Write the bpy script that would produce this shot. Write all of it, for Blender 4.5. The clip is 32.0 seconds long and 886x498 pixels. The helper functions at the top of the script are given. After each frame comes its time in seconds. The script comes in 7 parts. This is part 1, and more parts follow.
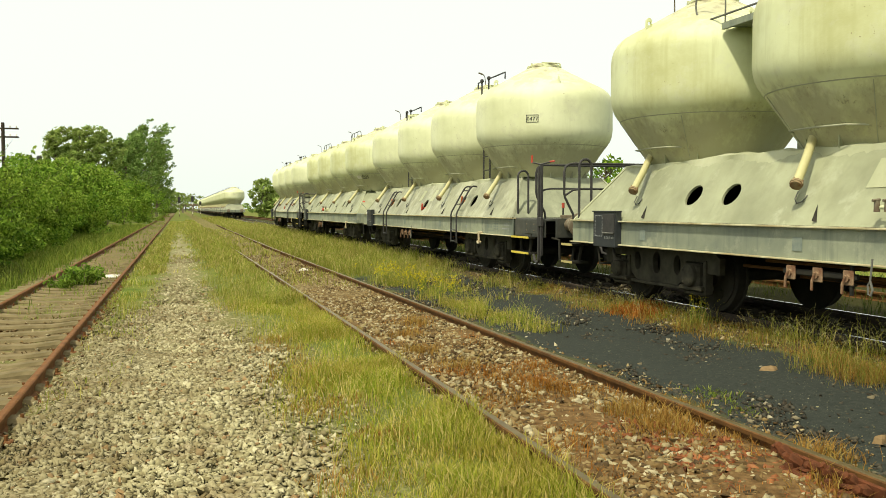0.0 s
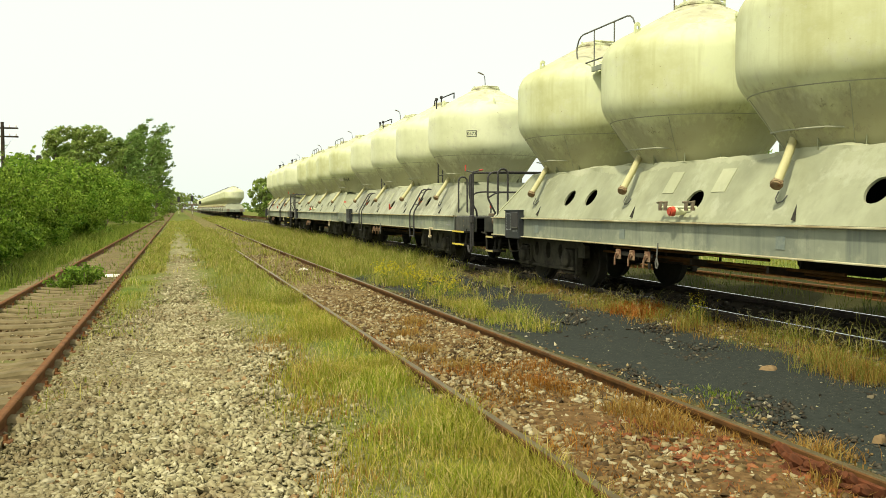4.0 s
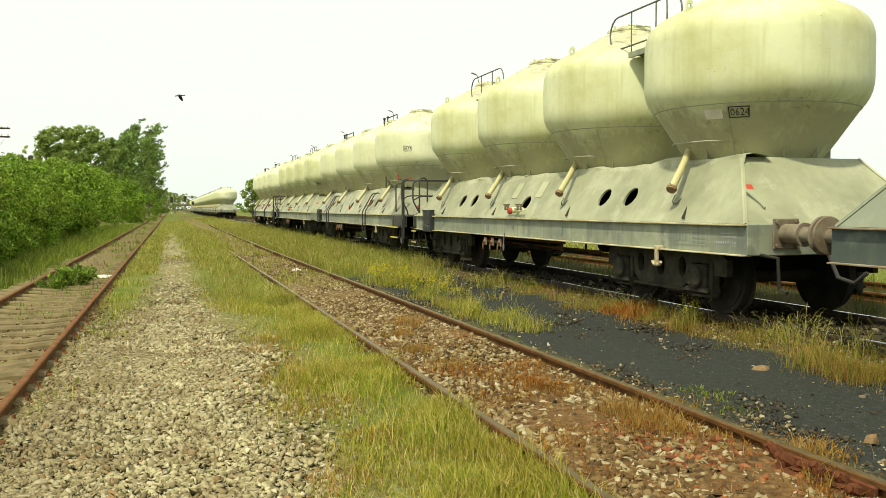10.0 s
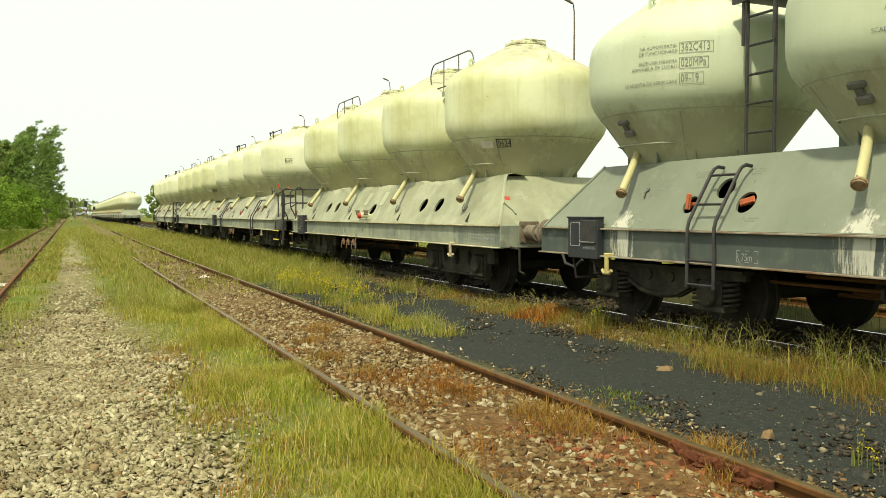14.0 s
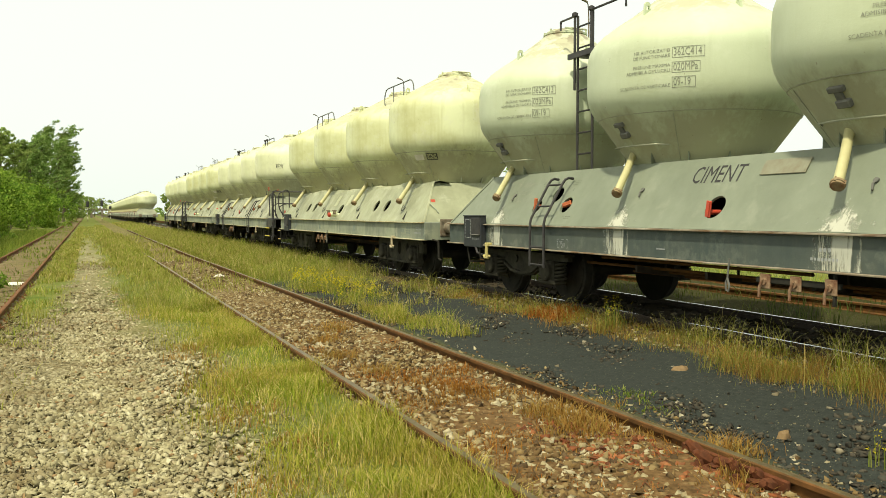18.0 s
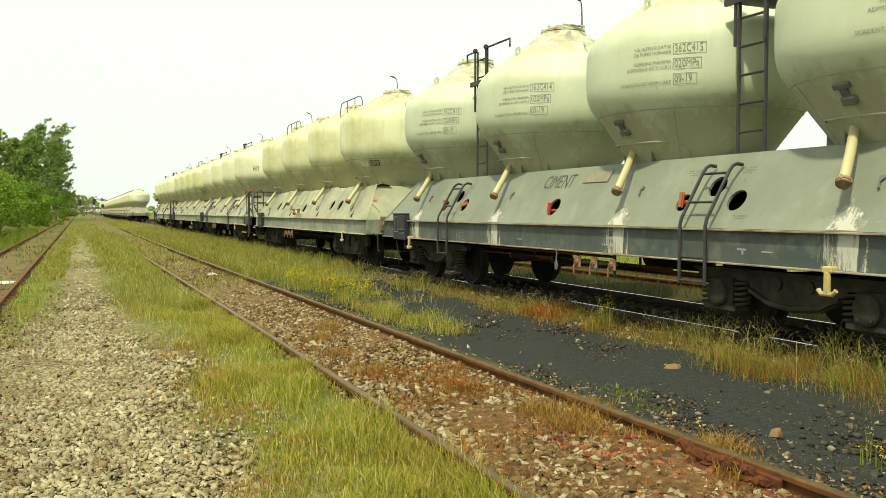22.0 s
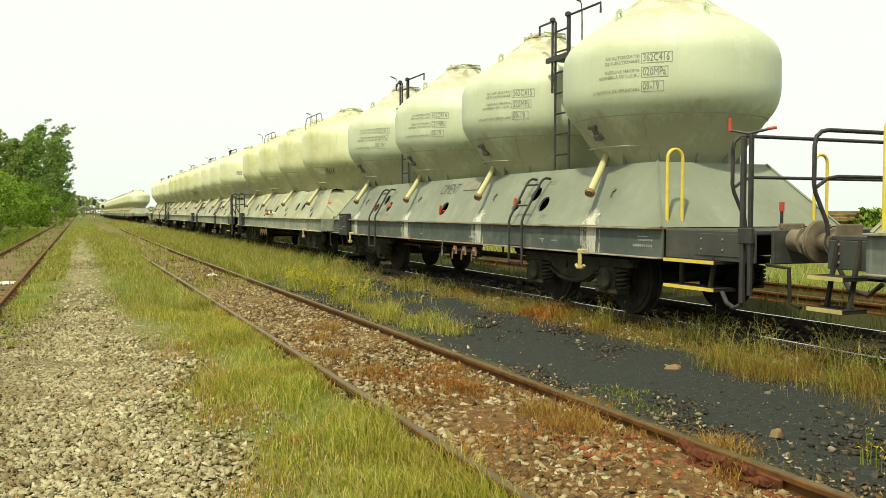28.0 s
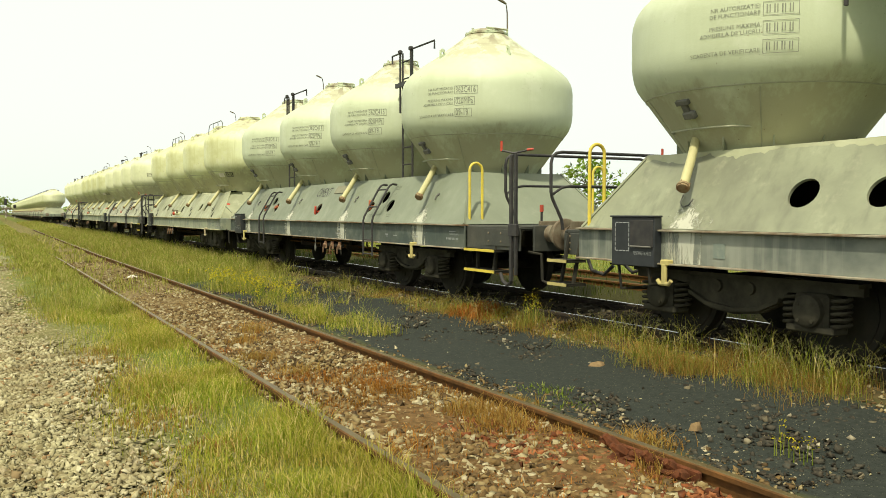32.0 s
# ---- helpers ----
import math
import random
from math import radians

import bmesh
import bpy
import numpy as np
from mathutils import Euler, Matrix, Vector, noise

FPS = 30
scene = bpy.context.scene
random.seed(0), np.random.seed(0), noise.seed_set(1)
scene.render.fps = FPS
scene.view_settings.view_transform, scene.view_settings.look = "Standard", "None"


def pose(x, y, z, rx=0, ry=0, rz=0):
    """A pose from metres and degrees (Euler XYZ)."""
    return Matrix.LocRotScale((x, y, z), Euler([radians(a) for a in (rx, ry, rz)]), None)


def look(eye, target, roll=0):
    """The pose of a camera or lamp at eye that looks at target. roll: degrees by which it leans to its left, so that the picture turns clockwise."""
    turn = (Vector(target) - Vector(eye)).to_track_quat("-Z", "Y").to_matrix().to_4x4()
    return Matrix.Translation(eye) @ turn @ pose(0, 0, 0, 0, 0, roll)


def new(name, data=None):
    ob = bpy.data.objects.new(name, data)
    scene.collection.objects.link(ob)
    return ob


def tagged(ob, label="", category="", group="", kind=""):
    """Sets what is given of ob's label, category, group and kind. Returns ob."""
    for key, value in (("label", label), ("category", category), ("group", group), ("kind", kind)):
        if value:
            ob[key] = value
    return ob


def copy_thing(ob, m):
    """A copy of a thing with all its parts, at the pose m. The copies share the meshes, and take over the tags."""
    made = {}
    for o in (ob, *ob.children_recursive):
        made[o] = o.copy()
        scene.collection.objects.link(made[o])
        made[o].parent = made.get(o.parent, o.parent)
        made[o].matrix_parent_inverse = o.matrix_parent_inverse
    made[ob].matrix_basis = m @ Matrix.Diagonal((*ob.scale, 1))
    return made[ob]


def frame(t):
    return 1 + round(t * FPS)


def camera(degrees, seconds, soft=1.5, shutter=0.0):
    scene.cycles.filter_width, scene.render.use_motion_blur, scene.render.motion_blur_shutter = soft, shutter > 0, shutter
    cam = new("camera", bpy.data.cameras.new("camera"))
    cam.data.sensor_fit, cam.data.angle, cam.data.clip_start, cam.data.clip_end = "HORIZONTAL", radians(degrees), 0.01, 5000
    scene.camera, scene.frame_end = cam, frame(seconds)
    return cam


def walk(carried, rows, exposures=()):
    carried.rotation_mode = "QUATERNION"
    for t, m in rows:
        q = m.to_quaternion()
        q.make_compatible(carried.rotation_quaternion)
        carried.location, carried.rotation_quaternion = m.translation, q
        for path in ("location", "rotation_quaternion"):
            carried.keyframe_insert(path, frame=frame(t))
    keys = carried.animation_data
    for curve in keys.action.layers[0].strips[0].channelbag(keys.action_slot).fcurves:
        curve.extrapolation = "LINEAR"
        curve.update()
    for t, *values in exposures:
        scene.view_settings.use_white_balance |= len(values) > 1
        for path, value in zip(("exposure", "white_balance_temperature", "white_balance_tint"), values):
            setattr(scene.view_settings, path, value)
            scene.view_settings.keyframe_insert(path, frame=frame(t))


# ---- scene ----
# x across the tracks, y along them (away from the eye), z up; the eye stands over x = 0, y = 0
EYE = Vector((0.0, 0.0, 1.60))
LEFT_RAIL_Z, MID_RAIL_Z, TRAIN_RAIL_Z = 0.05, 0.172, 0.29
TRAIN_X = 7.35

cam = camera(55.19, 32.0, soft=0.8, shutter=0.0)


def aim(yaw, tilt):
    a, b = radians(yaw), radians(tilt)
    way = Vector((math.sin(a) * math.cos(b), math.cos(a) * math.cos(b), math.sin(b)))
    return look(EYE, EYE + way)


PATH = [
    (0.0, 17.30, -2.73), (1.0, 17.27, -2.75), (2.0, 17.28, -2.75), (3.0, 17.29, -2.76), (3.5, 17.31, -2.76),
    (5.5, 17.34, -2.75), (6.5, 17.37, -2.75), (8.0, 17.38, -2.75), (9.0, 17.39, -2.75), (9.5, 17.42, -2.76),
    (10.0, 17.77, -2.73), (10.5, 18.76, -2.69), (11.0, 19.35, -2.67), (11.5, 20.02, -2.64), (12.0, 21.33, -2.60),
    (12.5, 22.46, -2.53), (13.0, 23.05, -2.43), (13.5, 23.51, -2.39), (14.0, 23.69, -2.36), (14.5, 23.80, -2.34),
    (15.5, 23.60, -2.36), (16.5, 23.19, -2.40), (17.0, 22.81, -2.42), (17.5, 22.75, -2.41), (18.5, 22.76, -2.41),
    (19.5, 22.78, -2.42), (20.5, 22.85, -2.47), (21.0, 22.96, -2.51), (21.5, 23.08, -2.56), (22.0, 23.20, -2.52),
    (22.5, 23.23, -2.52), (23.5, 23.14, -2.49), (25.5, 23.13, -2.49), (27.5, 23.16, -2.49), (28.5, 23.24, -2.47),
    (29.5, 23.35, -2.48), (30.5, 23.40, -2.48), (31.5, 23.45, -2.48), (31.6, 23.60, -2.48), (31.7, 23.82, -2.48),
    (31.8, 24.30, -2.48), (31.9, 26.00, -2.47), (32.0, 28.12, -2.47),
]
walk(cam, [(t, aim(yaw, tilt)) for t, yaw, tilt in PATH], exposures=[(0.0, 0.0, 8000, 0), (32.0, 0.0, 8000, 0)])

# ---- daylight: bright thin overcast, a veiled sun behind the eye on the left ----
SUN_TO = Vector((-0.48, -0.40, 1.0)).normalized()
world = bpy.data.worlds.new("sky")
scene.world = world
world.use_nodes = True
wn, wl = world.node_tree.nodes, world.node_tree.links
sky = wn.new("ShaderNodeTexSky")
sky.sky_type, sky.sun_disc = "NISHITA", False
sky.sun_elevation = math.asin(SUN_TO.z)
sky.sun_rotation = math.atan2(SUN_TO.x, SUN_TO.y)
sky.dust_density, sky.air_density, sky.ozone_density = 4.0, 1.0, 1.0
veil = wn.new("ShaderNodeMixRGB")
veil.inputs["Fac"].default_value = 0.80
rise = wn.new("ShaderNodeSeparateXYZ")
wl.new(wn.new("ShaderNodeTexCoord").outputs["Generated"], rise.inputs[0])
cloud = wn.new("ShaderNodeValToRGB")
cloud.color_ramp.elements[0].position, cloud.color_ramp.elements[0].color = 0.0, (0.350, 0.395, 0.445, 1)
cloud.color_ramp.elements[1].position, cloud.color_ramp.elements[1].color = 0.9, (0.395, 0.400, 0.425, 1)
wl.new(rise.outputs[2], cloud.inputs["Fac"])
bright = wn.new("ShaderNodeMixRGB")
bright.blend_type = "MULTIPLY"
bright.inputs["Fac"].default_value, bright.inputs["Color2"].default_value = 1.0, (24.5, 24.5, 24.5, 1)
wl.new(cloud.outputs["Color"], bright.inputs["Color1"])
wl.new(bright.outputs["Color"], veil.inputs["Color2"])
wl.new(sky.outputs["Color"], veil.inputs["Color1"])
background = wn["Background"]
background.inputs["Strength"].default_value = 0.125
wl.new(veil.outputs["Color"], background.inputs["Color"])
sun = new("sun", bpy.data.lights.new("sun", "SUN"))
sun.data.energy, sun.data.angle, sun.data.color = 4.5, radians(2.5), (1.0, 0.96, 0.90)
sun.matrix_world = look(SUN_TO * 60, (0, 0, 0))


# ---- materials ----
def material(name, build, rough=0.8, metal=0.0, gloss=0.5):
    m = bpy.data.materials.new(name)
    m.use_nodes = True
    n, l = m.node_tree.nodes, m.node_tree.links
    b = n["Principled BSDF"]
    b.inputs["Roughness"].default_value, b.inputs["Metallic"].default_value = rough, metal
    b.inputs["Specular IOR Level"].default_value = gloss
    build(Shade(n, l, b))
    return m


class Shade:
    """A few short forms for node work."""

    def __init__(self, n, l, b):
        self.n, self.l, self.b = n, l, b
        self.tc = n.new("ShaderNodeTexCoord").outputs["Object"]

    def coords(self, scale=(1, 1, 1)):
        mp = self.n.new("ShaderNodeMapping")
        mp.inputs["Scale"].default_value = scale
        self.l.new(self.tc, mp.inputs["Vector"])
        return mp.outputs["Vector"]

    def noise(self, scale, detail=4, stretch=(1, 1, 1), rough=0.6, distort=0.0):
        t = self.n.new("ShaderNodeTexNoise")
        t.inputs["Scale"].default_value, t.inputs["Detail"].default_value = scale, detail
        t.inputs["Roughness"].default_value, t.inputs["Distortion"].default_value = rough, distort
        self.l.new(self.coords(stretch), t.inputs["Vector"])
        return t.outputs["Fac"]

    def voronoi(self, scale, out="Distance", stretch=(1, 1, 1)):
        t = self.n.new("ShaderNodeTexVoronoi")
        t.inputs["Scale"].default_value = scale
        self.l.new(self.coords(stretch), t.inputs["Vector"])
        return t.outputs[out]

    def ramp(self, fac, stops):
        r = self.n.new("ShaderNodeValToRGB")
        e = r.color_ramp.elements
        e[0].position, e[0].color = stops[0][0], (*stops[0][1], 1)
        e[1].position, e[1].color = stops[-1][0], (*stops[-1][1], 1)
        for p, c in stops[1:-1]:
            x = e.new(p)
            x.color = (*c, 1)
        self.l.new(fac, r.inputs["Fac"])
        return r.outputs["Color"]

    def step(self, fac, lo, hi):
        r = self.n.new("ShaderNodeMapRange")
        r.inputs["From Min"].default_value, r.inputs["From Max"].default_value = lo, hi
        self.l.new(fac, r.inputs["Value"])
        return r.outputs["Result"]

    def math(self, op, a, b=0.0):
        m = self.n.new("ShaderNodeMath")
        m.operation = op
        for i, v in enumerate((a, b)):
            if isinstance(v, (int, float)):
                m.inputs[i].default_value = v
            else:
                self.l.new(v, m.inputs[i])
        return m.outputs[0]

    def axis(self, which):
        s = self.n.new("ShaderNodeSeparateXYZ")
        self.l.new(self.tc, s.inputs[0])
        return s.outputs[which]

    def mix(self, fac, a, b, mode="MIX"):
        m = self.n.new("ShaderNodeMixRGB")
        m.blend_type = mode
        for i, v in enumerate((fac, a, b)):
            if isinstance(v, tuple):
                m.inputs[i].default_value = (*v, 1)
            elif isinstance(v, (int, float)):
                m.inputs[i].default_value = v
            else:
                self.l.new(v, m.inputs[i])
        return m.outputs[0]

    def island(self):
        return self.n.new("ShaderNodeNewGeometry").outputs["Random Per Island"]

    def random(self):
        return self.n.new("ShaderNodeObjectInfo").outputs["Random"]

    def color(self, c):
        if isinstance(c, tuple):
            self.b.inputs["Base Color"].default_value = (*c, 1)
        else:
            self.l.new(c, self.b.inputs["Base Color"])

    def rough(self, v):
        self.l.new(v, self.b.inputs["Roughness"])

    def bump(self, h, strength=0.3, distance=0.01):
        b = self.n.new("ShaderNodeBump")
        b.inputs["Strength"].default_value, b.inputs["Distance"].default_value = strength, distance
        self.l.new(h, b.inputs["Height"])
        self.l.new(b.outputs["Normal"], self.b.inputs["Normal"])


def painted(name, clean, stain, rust, crust, streak=0.5, crusty=0.5, rough=0.55, mould=0.0, fleck=1.0, grime_shade=(0.30, 0.29, 0.19)):
    """Old paint: blotches, vertical streaks, cement crust and rust spots."""
    def build(s):
        c = s.mix(s.step(s.noise(0.9, 5), 0.40, 0.68), clean, stain)
        c = s.mix(s.math("MULTIPLY", s.step(s.noise(7, 4, (1, 1, 0.07)), 0.50, 0.72), streak), c, stain)
        c = s.mix(s.math("MULTIPLY", s.step(s.noise(2.6, 7, (1, 1, 1), 0.7), 0.55, 0.66), crusty), c, crust)
        c = s.mix(s.step(s.noise(11, 6, (1, 1, 0.5), 0.75), 0.68, 0.76), c, rust)
        if mould:
            z = s.axis(2)
            low = s.math("MULTIPLY", s.step(z, 1.9, 2.1), s.step(s.math("ADD", z, s.math("MULTIPLY", s.noise(3.0, 5), 0.3)), 2.84, 2.70))
            spots = s.math("MULTIPLY", s.math("MULTIPLY", s.step(s.noise(13, 8, (1, 1, 0.7), 0.75), 0.54, 0.60), s.step(s.noise(1.7, 3), 0.46, 0.60)), low)
            c = s.mix(s.math("MULTIPLY", spots, mould * fleck), c, (0.11, 0.10, 0.055))
            runs = s.math("MULTIPLY", s.step(s.noise(5.0, 6, (1, 1, 0.05), 0.7), 0.55, 0.70), s.step(s.noise(0.8, 3), 0.38, 0.60))
            c = s.mix(s.math("MULTIPLY", runs, 0.55 * fleck), c, stain)
            # ragged grime on the lower cones, its dark tone also carrying their shade
            ragged = s.math("ADD", s.math("ADD", z, s.math("MULTIPLY", s.noise(6.5, 6, (1, 1, 0.12), 0.7), 0.55)), s.math("MULTIPLY", s.noise(1.1, 4), 0.5))
            dirt = s.math("MULTIPLY", s.math("MULTIPLY", s.step(ragged, 3.16, 2.98), s.step(s.noise(2.2, 7, (1, 1, 0.35), 0.7), 0.28, 0.50)), s.step(z, 1.85, 2.0))
            c = s.mix(s.math("MULTIPLY", dirt, 0.8), c, grime_shade)
            dots = s.math("MULTIPLY", s.step(s.noise(30, 3, (1, 1, 0.6)), 0.70, 0.74), s.step(s.noise(1.3, 3), 0.46, 0.56))
            c = s.mix(dots, c, (0.16, 0.11, 0.06))
            cap = s.math("MULTIPLY", s.step(z, 3.66, 3.80), s.step(s.noise(2.3, 9, (1, 1, 1), 0.72), 0.50, 0.52))
            c = s.mix(s.math("MULTIPLY", cap, mould), c, (0.36, 0.355, 0.235))
            rim = s.math("MULTIPLY", s.step(z, 3.9, 4.15), s.step(s.noise(6, 6), 0.50, 0.58))
            c = s.mix(s.math("MULTIPLY", rim, mould), c, (0.20, 0.17, 0.11))
        s.color(c)
        s.rough(s.step(s.noise(5, 4), -0.6, 1.3))
        s.bump(s.noise(38, 5), 0.22, 0.006)
    return material(name, build, rough)


CREAM = painted("cream_paint", (0.61, 0.655, 0.41), (0.415, 0.425, 0.21), (0.17, 0.13, 0.07), (0.55, 0.57, 0.44), 0.6, 0.4, 0.55, 0.8)
PALE = painted("pale_paint", (0.65, 0.685, 0.465), (0.50, 0.53, 0.32), (0.20, 0.17, 0.12), (0.42, 0.42, 0.31), 0.4, 0.35, 0.55, 0.6)
GREY = painted("grey_paint", (0.495, 0.56, 0.40), (0.42, 0.475, 0.32), (0.28, 0.26, 0.19), (0.62, 0.66, 0.54), 0.45, 0.25, 0.55, 0.85, 0.35)
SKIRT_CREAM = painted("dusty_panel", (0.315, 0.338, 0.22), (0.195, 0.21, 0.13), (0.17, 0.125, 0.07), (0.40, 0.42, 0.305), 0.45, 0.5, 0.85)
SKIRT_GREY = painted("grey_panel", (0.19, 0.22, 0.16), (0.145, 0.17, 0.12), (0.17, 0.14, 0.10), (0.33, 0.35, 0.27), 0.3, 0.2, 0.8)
SKIRT_DUST_SHADE = painted("dust_and_shade_panel", (0.25, 0.275, 0.185), (0.155, 0.165, 0.115), (0.17, 0.13, 0.08), (0.40, 0.41, 0.29), 0.8, 0.3, 0.85)
CRUST = painted("cement_crust", (0.43, 0.45, 0.30), (0.28, 0.30, 0.185), (0.26, 0.24, 0.17), (0.46, 0.475, 0.36), 0.2, 0.5, 0.95)
SILL = painted("sill_paint", (0.27, 0.30, 0.215), (0.125, 0.15, 0.125), (0.14, 0.09, 0.05), (0.38, 0.40, 0.29), 1.0, 0.5, 0.7)
SILL_DARK = painted("dark_sill_paint", (0.046, 0.066, 0.060), (0.085, 0.10, 0.082), (0.10, 0.07, 0.045), (0.24, 0.26, 0.21), 0.8, 0.3, 0.6)
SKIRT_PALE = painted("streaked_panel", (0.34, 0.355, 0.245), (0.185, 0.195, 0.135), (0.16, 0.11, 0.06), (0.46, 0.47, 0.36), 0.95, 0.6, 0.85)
SILL_STREAK = painted("streaked_sill_paint", (0.060, 0.078, 0.070), (0.27, 0.29, 0.24), (0.10, 0.07, 0.045), (0.22, 0.235, 0.19), 1.0, 0.15, 0.7)
PLATFORM = painted("dark_platform_paint", (0.030, 0.036, 0.033), (0.055, 0.055, 0.045), (0.09, 0.055, 0.035), (0.13, 0.13, 0.10), 0.6, 0.25, 0.6)
PIPE = painted("pipe_paint", (0.50, 0.49, 0.27), (0.33, 0.30, 0.14), (0.16, 0.10, 0.05), (0.46, 0.45, 0.30), 0.3, 0.5, 0.6)


def plain(name, a, b, rough=0.7, metal=0.0, scale=6.0, bump=0.15, gloss=0.4):
    def build(s):
        n = s.noise(scale, 6)
        s.color(s.mix(s.step(n, 0.35, 0.68), a, b))
        s.bump(s.noise(scale * 6, 4), bump, 0.004)
    return material(name, build, rough, metal, gloss if rough < 0.75 else 0.15)


RUST_CAP = plain("rusty_cap", (0.27, 0.22, 0.13), (0.17, 0.085, 0.045), 0.85, 0.0, 14.0, 0.4)
IRON = plain("sooty_iron", (0.018, 0.018, 0.015), (0.036, 0.034, 0.026), 0.8, 0.0, 4.0, 0.4)
BLACK = plain("black_paint", (0.022, 0.022, 0.024), (0.045, 0.043, 0.04), 0.55, 0.0, 9.0)
BUFFER = plain("dusty_steel", (0.20, 0.18, 0.13), (0.10, 0.065, 0.038), 0.7)
OCHRE = plain("faded_ochre_paint", (0.46, 0.40, 0.15), (0.33, 0.28, 0.12), 0.7)
YELLOW = plain("yellow_paint", (0.66, 0.53, 0.07), (0.50, 0.40, 0.09), 0.5)
RED = plain("red_paint", (0.50, 0.06, 0.03), (0.34, 0.06, 0.04), 0.5)
ORANGE = plain("orange_paint", (0.48, 0.125, 0.045), (0.33, 0.10, 0.05), 0.5)
WHITE = plain("white_paint", (0.72, 0.70, 0.62), (0.55, 0.53, 0.45), 0.6)
CABINET = plain("dark_blue_grey_paint", (0.018, 0.022, 0.026), (0.03, 0.034, 0.038), 0.5)
FAINT = plain("worn_lettering", (0.125, 0.14, 0.105), (0.175, 0.20, 0.15), 0.85)
INK = plain("dark_lettering", (0.165, 0.18, 0.15), (0.29, 0.305, 0.24), 0.8, 0.0, 12.0)
CHALK = plain("white_lettering", (0.34, 0.36, 0.35), (0.24, 0.26, 0.26), 0.8)
TINT_BLUE = plain("faded_blue_grey_paint", (0.15, 0.19, 0.175), (0.22, 0.255, 0.21), 0.7, 0.0, 16.0)
PINKISH = plain("faded_red_primer", (0.235, 0.245, 0.18), (0.20, 0.185, 0.13), 0.8, 0.0, 9.0)
LEFT_RUST = plain("red_rusty_rail", (0.18, 0.080, 0.030), (0.10, 0.046, 0.018), 0.8, 0.0, 6.0, 0.4)
RAIL_RUST = plain("rusty_rail", (0.14, 0.064, 0.021), (0.065, 0.034, 0.013), 0.75, 0.0, 7.0, 0.4)
RAIL_TOP = plain("worn_rail_head", (0.135, 0.104, 0.046), (0.085, 0.062, 0.027), 0.40, 0.35, 5.0, 0.1)
RAIL_BRIGHT = plain("polished_rail_head", (0.62, 0.60, 0.58), (0.50, 0.48, 0.46), 0.22, 1.0, 5.0, 0.05)
RAIL_DARK = plain("oily_rail", (0.03, 0.022, 0.017), (0.055, 0.04, 0.027), 0.7)
SLEEPER = plain("old_concrete", (0.205, 0.165, 0.090), (0.105, 0.085, 0.042), 0.9, 0.0, 3.0, 0.6)
WOOD = plain("oiled_timber", (0.03, 0.025, 0.02), (0.055, 0.045, 0.032), 0.9)


def stain_material(name, colour, thick):
    """Thin cement dust: solid in the middle of its sheet, broken up and see-through towards its edges."""
    def build(s):
        s.color(s.mix(s.noise(9, 5), colour, tuple(v * 0.82 for v in colour)))
        away = s.math("ABSOLUTE", s.math("DIVIDE", s.math("ADD", s.axis(1), 0.18), 0.42))
        fade = s.math("SUBTRACT", s.math("SUBTRACT", 1.0, s.math("MULTIPLY", away, 1.3)), s.math("MULTIPLY", s.step(s.axis(2), 1.22, 1.54), 1.3))
        cover = s.math("ADD", s.math("MULTIPLY", fade, thick), s.math("MULTIPLY", s.math("SUBTRACT", s.noise(13, 7, (1, 1, 0.12), 0.75), 0.56), 2.4))
        clear = s.n.new("ShaderNodeBsdfTransparent")
        both = s.n.new("ShaderNodeMixShader")
        s.l.new(s.math("MULTIPLY", s.step(cover, 0.04, 0.34), 0.92), both.inputs[0])
        s.l.new(clear.outputs[0], both.inputs[1])
        s.l.new(s.b.outputs[0], both.inputs[2])
        s.l.new(both.outputs[0], s.n["Material Output"].inputs["Surface"])
    return material(name, build, 0.95)


SPILL = stain_material("cement_dust", (0.53, 0.545, 0.45), 0.64)
SMOKY = plain("weathered_dark_grey", (0.10, 0.105, 0.095), (0.17, 0.17, 0.15), 0.8)
JOINT = plain("red_rust", (0.135, 0.045, 0.020), (0.055, 0.022, 0.011), 0.9, 0.0, 14.0, 0.6)
SEAM = plain("weld_seam_paint", (0.26, 0.275, 0.20), (0.34, 0.355, 0.26), 0.7)
PLANK = plain("weathered_planks", (0.28, 0.18, 0.085), (0.18, 0.12, 0.06), 0.9)
BOGIE = plain("dusty_cast_iron", (0.058, 0.055, 0.039), (0.024, 0.023, 0.017), 0.85, 0.0, 5.0, 0.4)
LEVER = plain("rusty_lever_plate", (0.27, 0.19, 0.12), (0.14, 0.06, 0.035), 0.85, 0.0, 16.0)
DIRTY_WHITE = plain("dirty_white_paint", (0.47, 0.44, 0.31), (0.30, 0.22, 0.12), 0.85, 0.0, 16.0)


